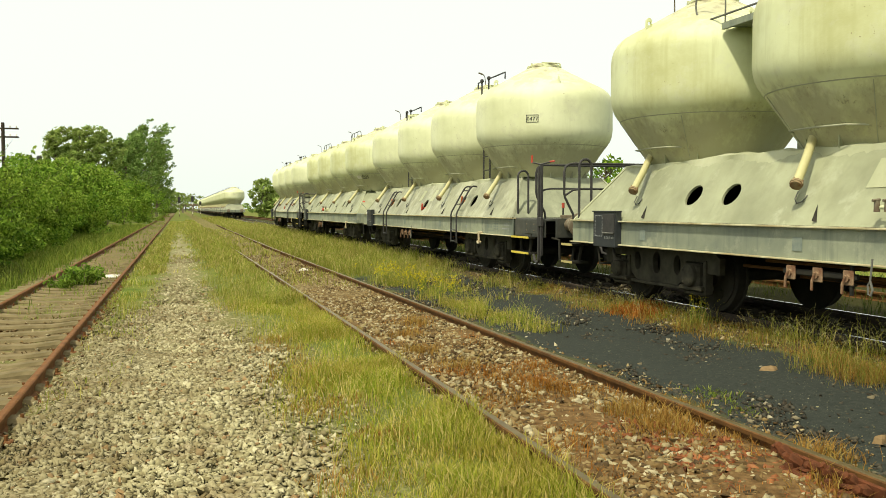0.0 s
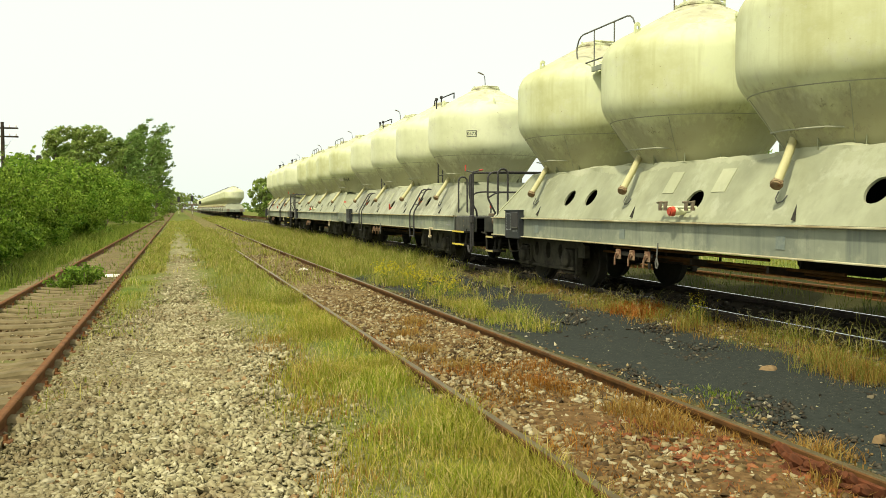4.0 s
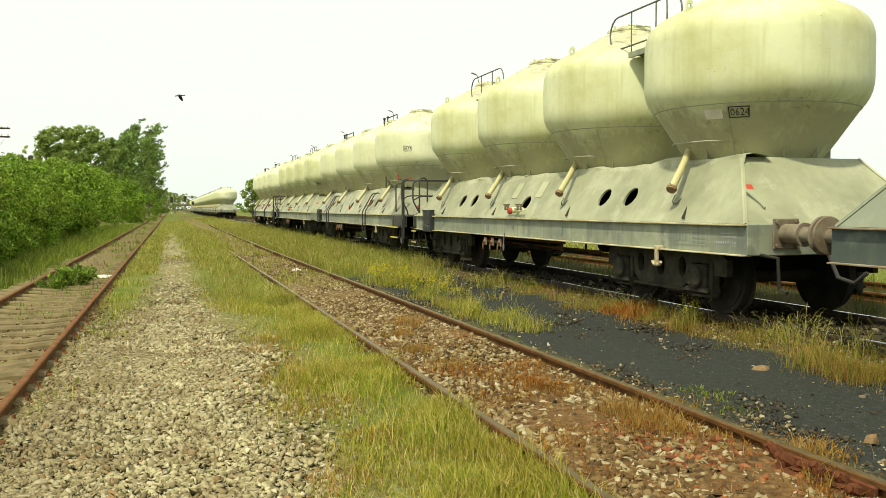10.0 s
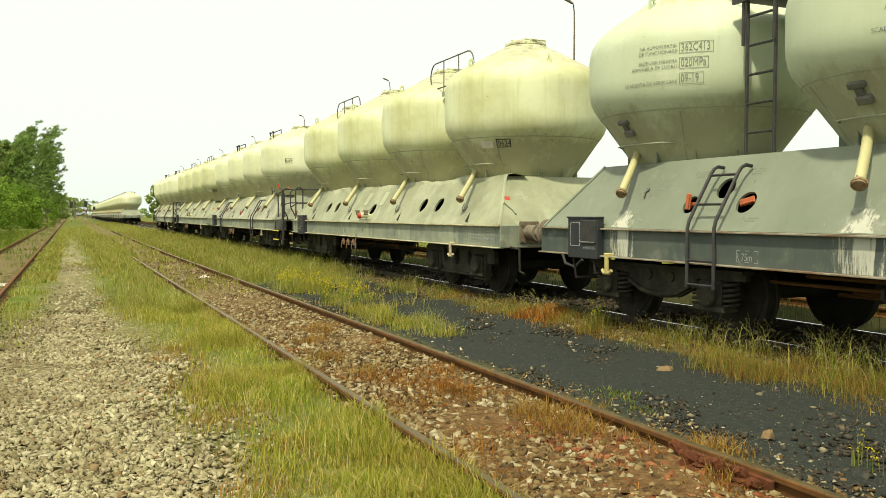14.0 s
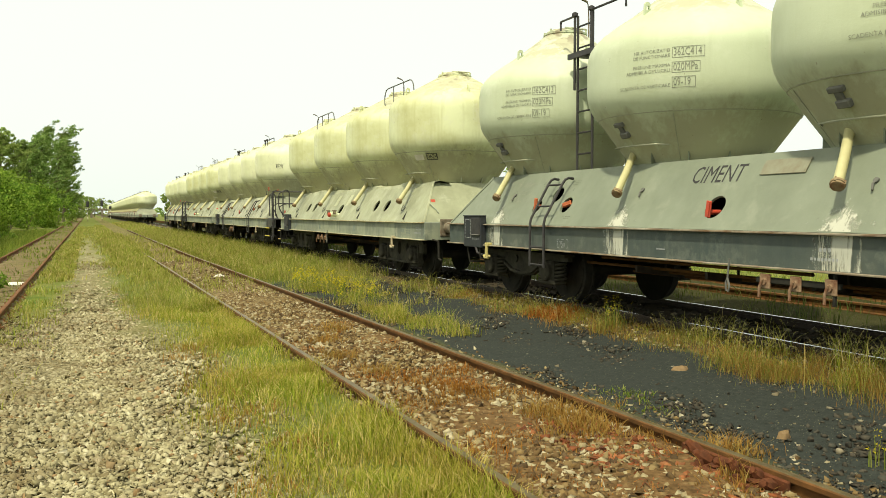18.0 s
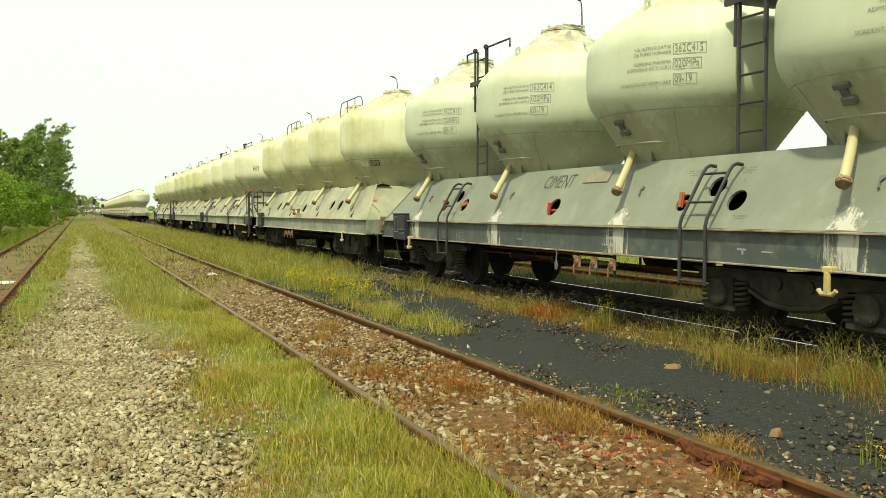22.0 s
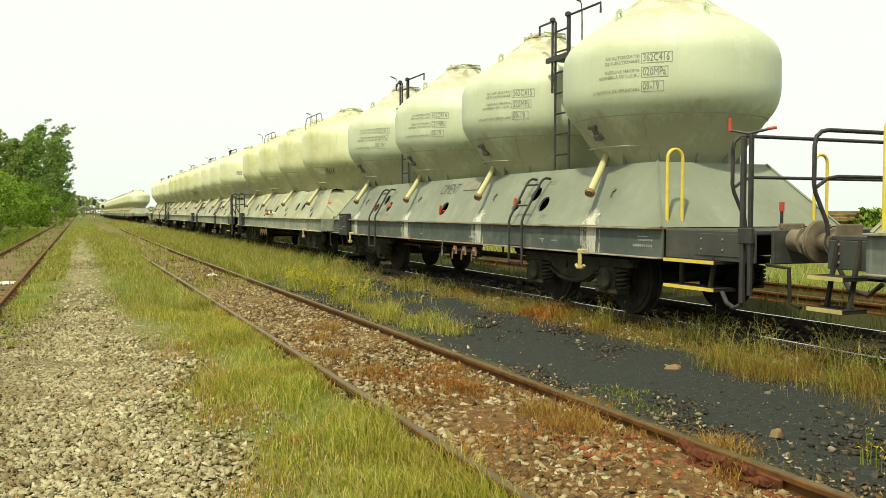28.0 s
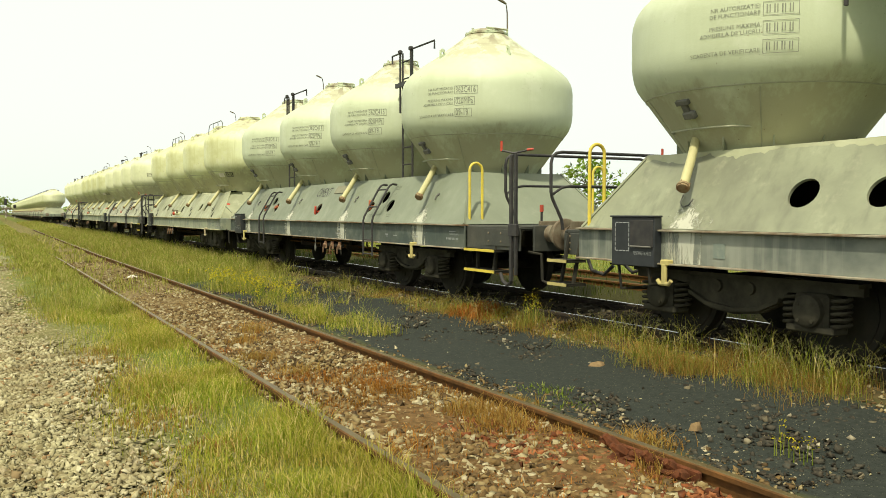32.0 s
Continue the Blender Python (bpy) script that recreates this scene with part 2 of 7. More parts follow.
# ---- mesh helpers ----
class Solid:
    """Collects vertices and faces of one part."""

    def __init__(self):
        self.v, self.f, self.slot = [], [], []

    def add(self, verts, faces, slot=0):
        k = len(self.v)
        self.v += [tuple(p) for p in verts]
        self.f += [tuple(k + i for i in q) for q in faces]
        self.slot += [slot] * len(faces)
        return self

    def box(self, x0, x1, y0, y1, z0, z1, b=0.0, slot=0):
        if b <= 0:
            vs = [(x, y, z) for x in (x0, x1) for y in (y0, y1) for z in (z0, z1)]
            return self.add(vs, [(0, 1, 3, 2), (4, 6, 7, 5), (0, 4, 5, 1), (2, 3, 7, 6), (0, 2, 6, 4), (1, 5, 7, 3)], slot)
        bm = bmesh.new()
        bmesh.ops.create_cube(bm, size=1)
        for v in bm.verts:
            v.co = ((x0 + x1) / 2 + v.co.x * (x1 - x0), (y0 + y1) / 2 + v.co.y * (y1 - y0), (z0 + z1) / 2 + v.co.z * (z1 - z0))
        bmesh.ops.bevel(bm, geom=bm.edges[:], offset=b, segments=1, affect="EDGES")
        bm.verts.index_update()
        self.add([v.co[:] for v in bm.verts], [[v.index for v in f.verts] for f in bm.faces], slot)
        bm.free()
        return self

    def tube(self, path, r, n=8, caps=True, slot=0):
        pts = [Vector(p) for p in path]
        vs, fs = [], []
        side = None
        for i, p in enumerate(pts):
            a = pts[min(i + 1, len(pts) - 1)] - pts[max(i - 1, 0)]
            a.normalize()
            if side is None:
                side = a.orthogonal().normalized()
            side = (side - a * side.dot(a)).normalized()
            up = a.cross(side)
            rr = r[i] if isinstance(r, (list, tuple)) else r
            for k in range(n):
                t = 2 * math.pi * k / n
                vs.append(p + side * (rr * math.cos(t)) + up * (rr * math.sin(t)))
        for i in range(len(pts) - 1):
            for k in range(n):
                j = (k + 1) % n
                fs.append((i * n + k, i * n + j, (i + 1) * n + j, (i + 1) * n + k))
        if caps:
            fs.append(tuple(range(n))[::-1])
            fs.append(tuple((len(pts) - 1) * n + k for k in range(n)))
        return self.add(vs, fs, slot)

    def lathe(self, profile, n=40, at=(0, 0, 0), slot=0, warp=None):
        """Turns (radius, height) round the upright axis."""
        vs, fs = [], []
        for r, z in profile:
            for k in range(n):
                t = 2 * math.pi * k / n
                d = warp(t, z) if warp else 0.0
                vs.append((at[0] + (r + d) * math.cos(t), at[1] + (r + d) * math.sin(t), at[2] + z))
        for i in range(len(profile) - 1):
            for k in range(n):
                j = (k + 1) % n
                fs.append((i * n + k, i * n + j, (i + 1) * n + j, (i + 1) * n + k))
        fs.append(tuple(range(n))[::-1])
        fs.append(tuple((len(profile) - 1) * n + k for k in range(n)))
        return self.add(vs, fs, slot)

    def prism(self, outline, x0, x1, axis="x", slot=0):
        """An outline of (a, b) pushed along an axis: x: (y, z); y: (x, z); z: (x, y)."""
        def at(c, p):
            return {"x": (c, p[0], p[1]), "y": (p[0], c, p[1]), "z": (p[0], p[1], c)}[axis]
        n = len(outline)
        vs = [at(x0, p) for p in outline] + [at(x1, p) for p in outline]
        fs = [tuple(range(n))[::-1], tuple(range(n, 2 * n))]
        fs += [(i, (i + 1) % n, n + (i + 1) % n, n + i) for i in range(n)]
        return self.add(vs, fs, slot)


def mesh_of(name, solid, mats, smooth=35):
    me = bpy.data.meshes.new(name)
    me.from_pydata(solid.v, [], solid.f)
    mats = mats if isinstance(mats, (list, tuple)) else [mats]
    for m in mats:
        me.materials.append(m)
    if len(mats) > 1:
        me.polygons.foreach_set("material_index", solid.slot)
    bm = bmesh.new()
    bm.from_mesh(me)
    bmesh.ops.recalc_face_normals(bm, faces=bm.faces)
    bm.to_mesh(me)
    bm.free()
    if smooth:
        me.polygons.foreach_set("use_smooth", [True] * len(me.polygons))
        me.set_sharp_from_angle(angle=radians(smooth))
    me.update()
    return me


MADE = {}


def part(name, solid, mats, parent=None, label="", smooth=35, m=None, key=None):
    """Links one mesh object under its thing or part. key: share the mesh with alike pieces."""
    if key is not None and key in MADE:
        me = MADE[key]
    else:
        me = mesh_of(name, solid() if callable(solid) else solid, mats, smooth)
        if key is not None:
            MADE[key] = me
    ob = new(name, me)
    if parent is not None:
        ob.parent = parent
    if m is not None:
        ob.matrix_basis = m
    return tagged(ob, label)


def thing(name, label, category, m=None, group="", kind=""):
    ob = new(name)
    ob.empty_display_size = 0.3
    if m is not None:
        ob.matrix_basis = m
    return tagged(ob, label, category, group, kind)


def fast_mesh(name, verts, faces, mats, smooth=False, slot=None):
    """A large mesh from number arrays: faces all of one corner count."""
    me = bpy.data.meshes.new(name)
    k, c = faces.shape
    me.vertices.add(len(verts))
    me.vertices.foreach_set("co", np.ascontiguousarray(verts, dtype=np.float32).ravel())
    me.loops.add(k * c)
    me.loops.foreach_set("vertex_index", np.ascontiguousarray(faces, dtype=np.int32).ravel())
    me.polygons.add(k)
    me.polygons.foreach_set("loop_start", np.arange(0, k * c, c, dtype=np.int32))
    for m in mats if isinstance(mats, (list, tuple)) else [mats]:
        me.materials.append(m)
    if slot is not None:
        me.polygons.foreach_set("material_index", np.ascontiguousarray(slot, dtype=np.int32))
    if smooth:
        me.polygons.foreach_set("use_smooth", np.ones(k, dtype=bool))
    me.update(calc_edges=True)
    return me


RNG = np.random.default_rng(7)


def turn_z(a):
    c, s, o, i = np.cos(a), np.sin(a), np.zeros_like(a), np.ones_like(a)
    return np.stack([np.stack([c, -s, o], 1), np.stack([s, c, o], 1), np.stack([o, o, i], 1)], 1)


def random_turns(n):
    q = RNG.normal(size=(n, 4))
    q /= np.linalg.norm(q, axis=1)[:, None]
    w, x, y, z = q.T
    return np.stack([np.stack([1 - 2 * (y * y + z * z), 2 * (x * y - z * w), 2 * (x * z + y * w)], 1),
                     np.stack([2 * (x * y + z * w), 1 - 2 * (x * x + z * z), 2 * (y * z - x * w)], 1),
                     np.stack([2 * (x * z - y * w), 2 * (y * z + x * w), 1 - 2 * (x * x + y * y)], 1)], 1)


def spread(base, faces, turns, sizes, places):
    """Many copies of one small form as arrays; sizes (n, 3)."""
    v = np.einsum("nij,nkj->nki", turns, base[None] * sizes[:, None, :]) + places[:, None, :]
    k = len(base)
    f = faces[None] + (np.arange(len(places)) * k)[:, None, None]
    return v.reshape(-1, 3), f.reshape(-1, faces.shape[1])


def clump_noise(x, y, scale, seed=0.0):
    """Smooth patches between 0 and 1 over the ground."""
    s = np.zeros_like(x)
    for i, (a, b, p) in enumerate(((1, 0.3, 0.1), (-0.6, 1.1, 1.7), (0.9, -0.8, 3.1), (1.7, 1.3, 4.4), (-1.9, 0.7, 5.2))):
        s += np.sin((a * x + b * y) / scale + p + seed * (i + 1))
    return 0.5 + s / 10 * 1.6


def ground_height(x, y):
    """The lie of the land across the tracks."""
    xs = [-3000, -9, -5, -3.3, -2.9, -1.25, -1.1, 0.4, 1.7, 2.1, 3.4, 3.9, 5.6, 6.1, 6.4, 8.3, 8.7, 9.4, 10.2, 12.4, 13.4, 3000]
    zs = [-0.3, -0.3, -0.25, -0.14, -0.10, -0.09, -0.055, -0.03, 0.02, 0.055, 0.055, 0.03, 0.04, 0.10, 0.19, 0.19, 0.12, 0.06, 0.15, 0.15, 0.02, 0.02]
    fall = np.interp(x, [1.0, 2.0, 3.6, 5.6], [0, 1, 1, 0]) * np.interp(y, [6, 34], [0.0, -0.15])
    return np.interp(x, xs, zs) + fall


# ---- ground: one sheet to the horizon ----
def ground_material():
    def build(s):
        x, y = s.axis(0), s.axis(1)
        wob = s.math("MULTIPLY", s.math("SUBTRACT", s.noise(0.9, 4), 0.5), 1.1)
        xw = s.math("ADD", x, wob)

        def band(v, lo, hi, soft):
            a, b = s.step(v, lo - soft, lo + soft), s.step(v, hi + soft, hi - soft)
            return s.math("MULTIPLY", a, b)

        grass = s.ramp(s.noise(1.7, 6), [(0.30, (0.065, 0.105, 0.018)), (0.5, (0.11, 0.145, 0.030)), (0.72, (0.16, 0.155, 0.047))])
        fine = s.noise(26, 5)
        grit = s.ramp(s.voronoi(30, "Color"), [(0.1, (0.05, 0.042, 0.02)), (0.5, (0.20, 0.175, 0.095)), (0.9, (0.42, 0.385, 0.24))])
        grit = s.mix(s.step(fine, 0.35, 0.65), s.mix(0.55, grit, (0.06, 0.05, 0.028)), grit)
        grit = s.mix(s.step(s.noise(1.1, 4), 0.45, 0.75), grit, s.mix(0.5, grit, (0.17, 0.13, 0.06)))
        brown = s.ramp(s.noise(14, 6), [(0.3, (0.055, 0.034, 0.015)), (0.55, (0.14, 0.085, 0.038)), (0.8, (0.22, 0.155, 0.08))])
        brown = s.mix(s.step(y, 9, 17), brown, s.ramp(s.voronoi(22, "Color"), [(0.1, (0.06, 0.042, 0.018)), (0.5, (0.15, 0.11, 0.05)), (0.9, (0.25, 0.20, 0.11))]))
        dirt = s.ramp(s.noise(9, 6), [(0.3, (0.09, 0.068, 0.036)), (0.7, (0.21, 0.165, 0.09))])
        cinder = s.ramp(s.noise(18, 6), [(0.3, (0.024, 0.029, 0.026)), (0.62, (0.036, 0.042, 0.037)), (0.8, (0.052, 0.056, 0.048))])
        cinder = s.mix(s.step(s.noise(75, 3, (1, 1, 1), 0.4), 0.68, 0.73), cinder, (0.19, 0.18, 0.12))
        cinder = s.mix(s.step(s.noise(55, 4), 0.40, 0.33), cinder, (0.012, 0.012, 0.010))
        grass = s.mix(s.step(s.noise(0.16, 5), 0.42, 0.62), grass, s.mix(0.35, grass, (0.17, 0.135, 0.06)))
        near = s.step(y, 17, 10)
        path_near = s.math("MULTIPLY", band(xw, -1.3, 0.78, 0.38), near)
        path_far = s.math("MULTIPLY", s.math("MULTIPLY", s.step(y, 85, 45), band(s.math("ADD", x, s.math("MULTIPLY", wob, 0.9)), -0.42, 0.40, 0.35)), s.step(s.noise(2.3, 5), 0.18, 0.42))
        path = s.math("MAXIMUM", path_near, path_far)
        c = s.mix(s.math("MULTIPLY", band(xw, 0.45, 1.45, 0.3), near), grass, s.mix(0.4, grit, grass))
        c = s.mix(path, c, s.mix(s.step(y, 14, 30), grit, s.mix(s.step(s.noise(3.5, 6, (1, 0.4, 1)), 0.35, 0.6), (0.13, 0.125, 0.05), (0.26, 0.24, 0.145))))
        c = s.mix(s.math("MULTIPLY", band(x, -3.0, -1.2, 0.1), s.step(s.noise(2.1, 5), 0.22, 0.52)), c, dirt)
        c = s.mix(s.math("MULTIPLY", band(s.math("ADD", x, s.math("MULTIPLY", wob, 0.25)), 2.05, 3.85, 0.15), s.math("ADD", 0.62, s.math("MULTIPLY", s.step(y, 60, 20), 0.38))), c, brown)
        blob = s.math("ADD", s.step(y, 25, 12), s.math("MULTIPLY", wob, 0.7))
        soot = s.math("MULTIPLY", band(s.math("ADD", x, s.math("MULTIPLY", wob, 0.5)), 3.85, 6.1, 0.15), s.step(blob, 0.25, 0.55))
        c = s.mix(soot, c, cinder)
        # dark brown bed under the wagons, blackened further to carry their shade
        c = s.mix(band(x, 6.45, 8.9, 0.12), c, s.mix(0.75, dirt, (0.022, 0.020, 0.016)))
        c = s.mix(band(s.math("ADD", x, s.math("MULTIPLY", wob, 0.4)), 6.08, 6.44, 0.1), c, s.mix(s.step(s.noise(9, 6), 0.38, 0.66), (0.055, 0.048, 0.024), (0.12, 0.085, 0.04)))
        # ground behind the wagons mixed toward near-black green, standing in for their shade
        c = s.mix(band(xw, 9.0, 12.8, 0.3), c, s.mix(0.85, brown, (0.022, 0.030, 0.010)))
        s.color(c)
        s.bump(s.math("MULTIPLY", s.math("ADD", s.noise(42, 5, (1, 1, 1), 0.7), s.noise(130, 3)), s.math("SUBTRACT", 1.0, s.math("MULTIPLY", soot, 0.45))), 0.5, 0.012)
    return material("ground_cover", build, 0.95, 0.0, 0.05)


GROUND = ground_material()


def ground():
    xs = np.unique(np.concatenate([np.linspace(-3.6, 14, 90), [-3000, -900, -300, -90, -40, -20, -12, -9, -7, -5, -4.3, 16, 20, 30, 60, 150, 500, 1500, 3000]]))
    ys = np.unique(np.concatenate([np.linspace(-8, 40, 120), [-600, -150, -50, -20, 46, 54, 64, 80, 110, 160, 260, 420, 800, 1600, 3500]]))
    gx, gy = np.meshgrid(xs, ys, indexing="ij")
    gz = ground_height(gx, gy)
    wob = (clump_noise(gx, gy, 0.35) - 0.5) * 0.035 + (clump_noise(gx, gy, 1.3, 2.0) - 0.5) * 0.04
    gz = gz + np.where((gy < 60) & (np.abs(gx) < 15), wob, 0)
    v = np.stack([gx, gy, gz], -1).reshape(-1, 3)
    nx, ny = len(xs), len(ys)
    i, j = np.meshgrid(np.arange(nx - 1), np.arange(ny - 1), indexing="ij")
    a = (i * ny + j).ravel()
    f = np.stack([a, a + ny, a + ny + 1, a + 1], 1)
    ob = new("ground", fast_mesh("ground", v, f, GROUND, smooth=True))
    tagged(ob, "gravel path, dry grass, rusty ballast and black cinders beside the tracks", "ground", kind="structure")


ground()


# ---- tracks ----
def rail_solid(length, x=0.0, h=0.15):
    s = Solid()
    s.prism([(x - 0.065, -h), (x + 0.065, -h), (x + 0.065, -h + 0.014), (x + 0.010, -h + 0.03), (x + 0.010, -0.042), (x + 0.034, -0.034),
             (x + 0.034, -0.008), (x + 0.026, -0.001), (x - 0.026, -0.001), (x - 0.034, -0.008), (x - 0.034, -0.034), (x - 0.010, -0.042),
             (x - 0.010, -h + 0.03), (x - 0.065, -h + 0.014)], 0, length, "y")
    s.prism([(x - 0.025, -0.001), (x + 0.025, -0.001), (x + 0.021, 0.002), (x - 0.021, 0.002)], 0, length, "y", slot=1)
    return s


def bent_rail(stations, h=0.15):
    """A rail through stations of (y, z): foot, web, rounded head and the worn running strip."""
    shape = [(-0.065, -h), (0.065, -h), (0.065, -h + 0.014), (0.010, -h + 0.03), (0.010, -0.042), (0.034, -0.034), (0.034, -0.008), (0.026, -0.001),
             (-0.026, -0.001), (-0.034, -0.008), (-0.034, -0.034), (-0.010, -0.042), (-0.010, -h + 0.03), (-0.065, -h + 0.014)]
    strip = [(-0.025, -0.001), (0.025, -0.001), (0.021, 0.002), (-0.021, 0.002)]
    s = Solid()
    for outline, slot in ((shape, 0), (strip, 1)):
        n, m = len(outline), len(stations)
        vs = [(x, y, z + dz) for y, dz in stations for x, z in outline]
        fs = [(k * n + i, k * n + (i + 1) % n, (k + 1) * n + (i + 1) % n, (k + 1) * n + i) for k in range(m - 1) for i in range(n)]
        s.add(vs, fs + [tuple(range(n))[::-1], tuple((m - 1) * n + i for i in range(n))], slot)
    return s


def sleeper_form():
    """A worn concrete sleeper, lower in the middle."""
    s = Solid()
    cut = [(-0.12, -0.20), (0.12, -0.20), (0.105, -0.05), (0.075, -0.020), (-0.075, -0.020), (-0.105, -0.05)]
    xs = [(-1.25, -0.02), (-0.95, 0.0), (-0.60, 0.0), (-0.30, -0.03), (0.30, -0.03), (0.60, 0.0), (0.80, -0.01), (0.86, -0.03)]
    vs = [(x, a, b + (d if b > -0.1 else 0)) for x, d in xs for a, b in cut]
    n = len(cut)
    fs = [(k * n + i, k * n + (i + 1) % n, (k + 1) * n + (i + 1) % n, (k + 1) * n + i) for k in range(len(xs) - 1) for i in range(n)]
    return s.add(vs, fs + [tuple(range(n))[::-1], tuple((len(xs) - 1) * n + i for i in range(n))])


def track(name, label, x, z, y0, y1, top, side, sleeper_mat=None, first=0.0, last=0.0):
    """Two rails from y0 to y1, with concrete sleepers from first to last."""
    t = thing(name, label, "railway track", pose(x, 0, z), kind="structure")
    for sx in (-0.752, 0.752):
        part("rail", rail_solid(y1 - y0), (side, top), t, m=pose(sx, y0, 0))
    y = first
    while y < last:
        a = RNG.uniform(-1.6, 1.6)
        part("sleeper", sleeper_form, sleeper_mat, t, m=pose(RNG.uniform(-0.03, 0.03), y, -0.045 - 0.0022 * max(0.0, y - 9) + RNG.uniform(-0.022, 0.006), 0, 0, a), key="sleeper" + name)
        for sx in (-0.752, 0.752):
            if y < 22:
                for dx in (-0.1, 0.1):
                    part("rail_clip", clip_form, side, t, m=pose(sx + dx, y, -0.137), key="clip")
        y += 0.66
    return t


def clip_form():
    return Solid().box(-0.045, 0.045, -0.05, 0.05, 0, 0.035, 0.01).tube([(0, 0, 0.03), (0, 0, 0.075)], 0.016, 6)


MID_FALL = [(-6, 0.0), (0, 0.0), (12, -0.055), (24, -0.113), (34, -0.158), (44, -0.165)]


def middle_track():
    """Its rails sink with the ground; one is buried in grass here and there."""
    t = thing("middle_track", "disused track with rusty rails half sunk in stony ballast", "railway track", pose(2.823, 0, MID_RAIL_Z), kind="structure")
    ys, zs = [p[0] for p in MID_FALL], [p[1] for p in MID_FALL]
    for sx, runs in ((-0.752, [[p for p in MID_FALL if p[0] < 36] + [(36.6, -0.160)], [(58, -0.165), (67, -0.165)]]), (0.752, [MID_FALL + [(88, -0.165)]])):
        for r in runs:
            part("rail", bent_rail(r), (RAIL_RUST, RAIL_TOP), t, m=pose(sx, 0, 0))
    y = 4.6
    while y < 30:
        for dx in (-0.115, 0.115):
            part("rail_chair", lambda: Solid().box(-0.06, 0.06, -0.06, 0.06, -0.02, 0.022, 0.008).tube([(0, 0, 0.02), (0, 0, 0.055)], 0.017, 6), RAIL_RUST, t, m=pose(0.752 + dx, y, float(np.interp(y, ys, zs)) - 0.135, 0, 0, RNG.uniform(-4, 4)), key="chair")
        y += 0.66
    return t


track("left_track", "overgrown side track with rusty rails on concrete sleepers", -2.05, LEFT_RAIL_Z, -6, 420, LEFT_RUST, LEFT_RUST, SLEEPER, -5.26, 34)
MID_TRACK = middle_track()
track("train_track", "track with polished rail heads under the cement wagons", TRAIN_X, TRAIN_RAIL_Z, -30, 420, RAIL_BRIGHT, RAIL_DARK)
track("far_track", "rusty track beyond the cement wagons", 11.3, 0.28, -20, 420, RAIL_RUST, RAIL_RUST)


def rail_joint():
    """Rusty joint plates with bolts and base blocks on the middle track."""
    j = part("rail_joint", Solid().box(-0.058, -0.030, -0.45, 0.45, -0.125, -0.045, 0.008).box(0.030, 0.058, -0.45, 0.45, -0.125, -0.045, 0.008), JOINT, MID_TRACK,
             "rust-red joint plates bolted to the rail", m=pose(0.752, 3.95, 0))
    for k, y in enumerate((-0.30, -0.19, -0.09, 0.03, 0.13, 0.24)):
        part("bolt", lambda: Solid().lathe([(0.012, -0.06), (0.036, -0.052), (0.044, -0.02), (0.040, 0.015), (0.027, 0.03), (0.026, 0.055), (0.006, 0.066)], 7, warp=lambda t, z: 0.005 * noise.noise((t * 2, z * 50, 1))), JOINT, j,
             m=pose(-0.13 + 0.05 * (k % 2), y * 1.25, -0.074 + 0.014 * (k % 3), 12 - 9 * k, -70 + 16 * (k % 3), 0) @ Matrix.Scale(0.98, 4), key="bolt")
    for y in (-0.22, 0.10):
        part("base_plate", lambda: Solid().prism([(-0.225, -0.08), (-0.20, -0.105), (-0.05, -0.105), (-0.05, 0.105), (-0.19, 0.105), (-0.225, 0.07)], -0.118, -0.096, "z").box(-0.16, -0.08, -0.07, 0.0, -0.096, -0.074, 0.01).tube([(-0.17, 0.05, -0.096), (-0.17, 0.05, -0.066)], [0.03, 0.022], 7), JOINT, j, m=pose(0, y, 0, 0, 0, 3), key="base_plate")


rail_joint()


# ---- loose stone ----
def stone_form():
    """A chipped block of eight corners."""
    v = np.array([(x, y, z) for x in (-1, 1) for y in (-1, 1) for z in (-1, 1)], float) * 0.78
    f = np.array([(0, 1, 3), (0, 3, 2), (4, 6, 7), (4, 7, 5), (0, 4, 5), (0, 5, 1), (2, 3, 7), (2, 7, 6), (0, 2, 6), (0, 6, 4), (1, 5, 7), (1, 7, 3)])
    return v, f


def stones(name, label, mat, n, place, lo, hi, flat=0.52, small=2.4):
    """n stones; place(n) gives their x and y."""
    base, faces = stone_form()
    x, y = place(n)
    n = len(x)
    size = RNG.uniform(0, 1, n) ** small * (hi - lo) + lo
    form = RNG.uniform(0.6, 1.25, (n, 3)) * size[:, None]
    form[:, 2] *= flat
    tilt = random_turns(n)
    flatten = turn_z(RNG.uniform(0, 6.28, n))
    use = (RNG.uniform(size=n) < 0.45)[:, None, None]
    turns = np.where(use, tilt, flatten)
    z = ground_height(x, y) + size * flat * RNG.uniform(0.0, 0.45, n)
    jag = base + RNG.normal(0, 0.16, base.shape)
    v, f = spread(jag, faces, turns, form, np.stack([x, y, z], 1))
    v += RNG.normal(0, 1, v.shape) * np.repeat(size, len(base))[:, None] * 0.30
    ob = new(name, fast_mesh(name, v, f, mat))
    return tagged(ob, label, "stones", kind="stuff")


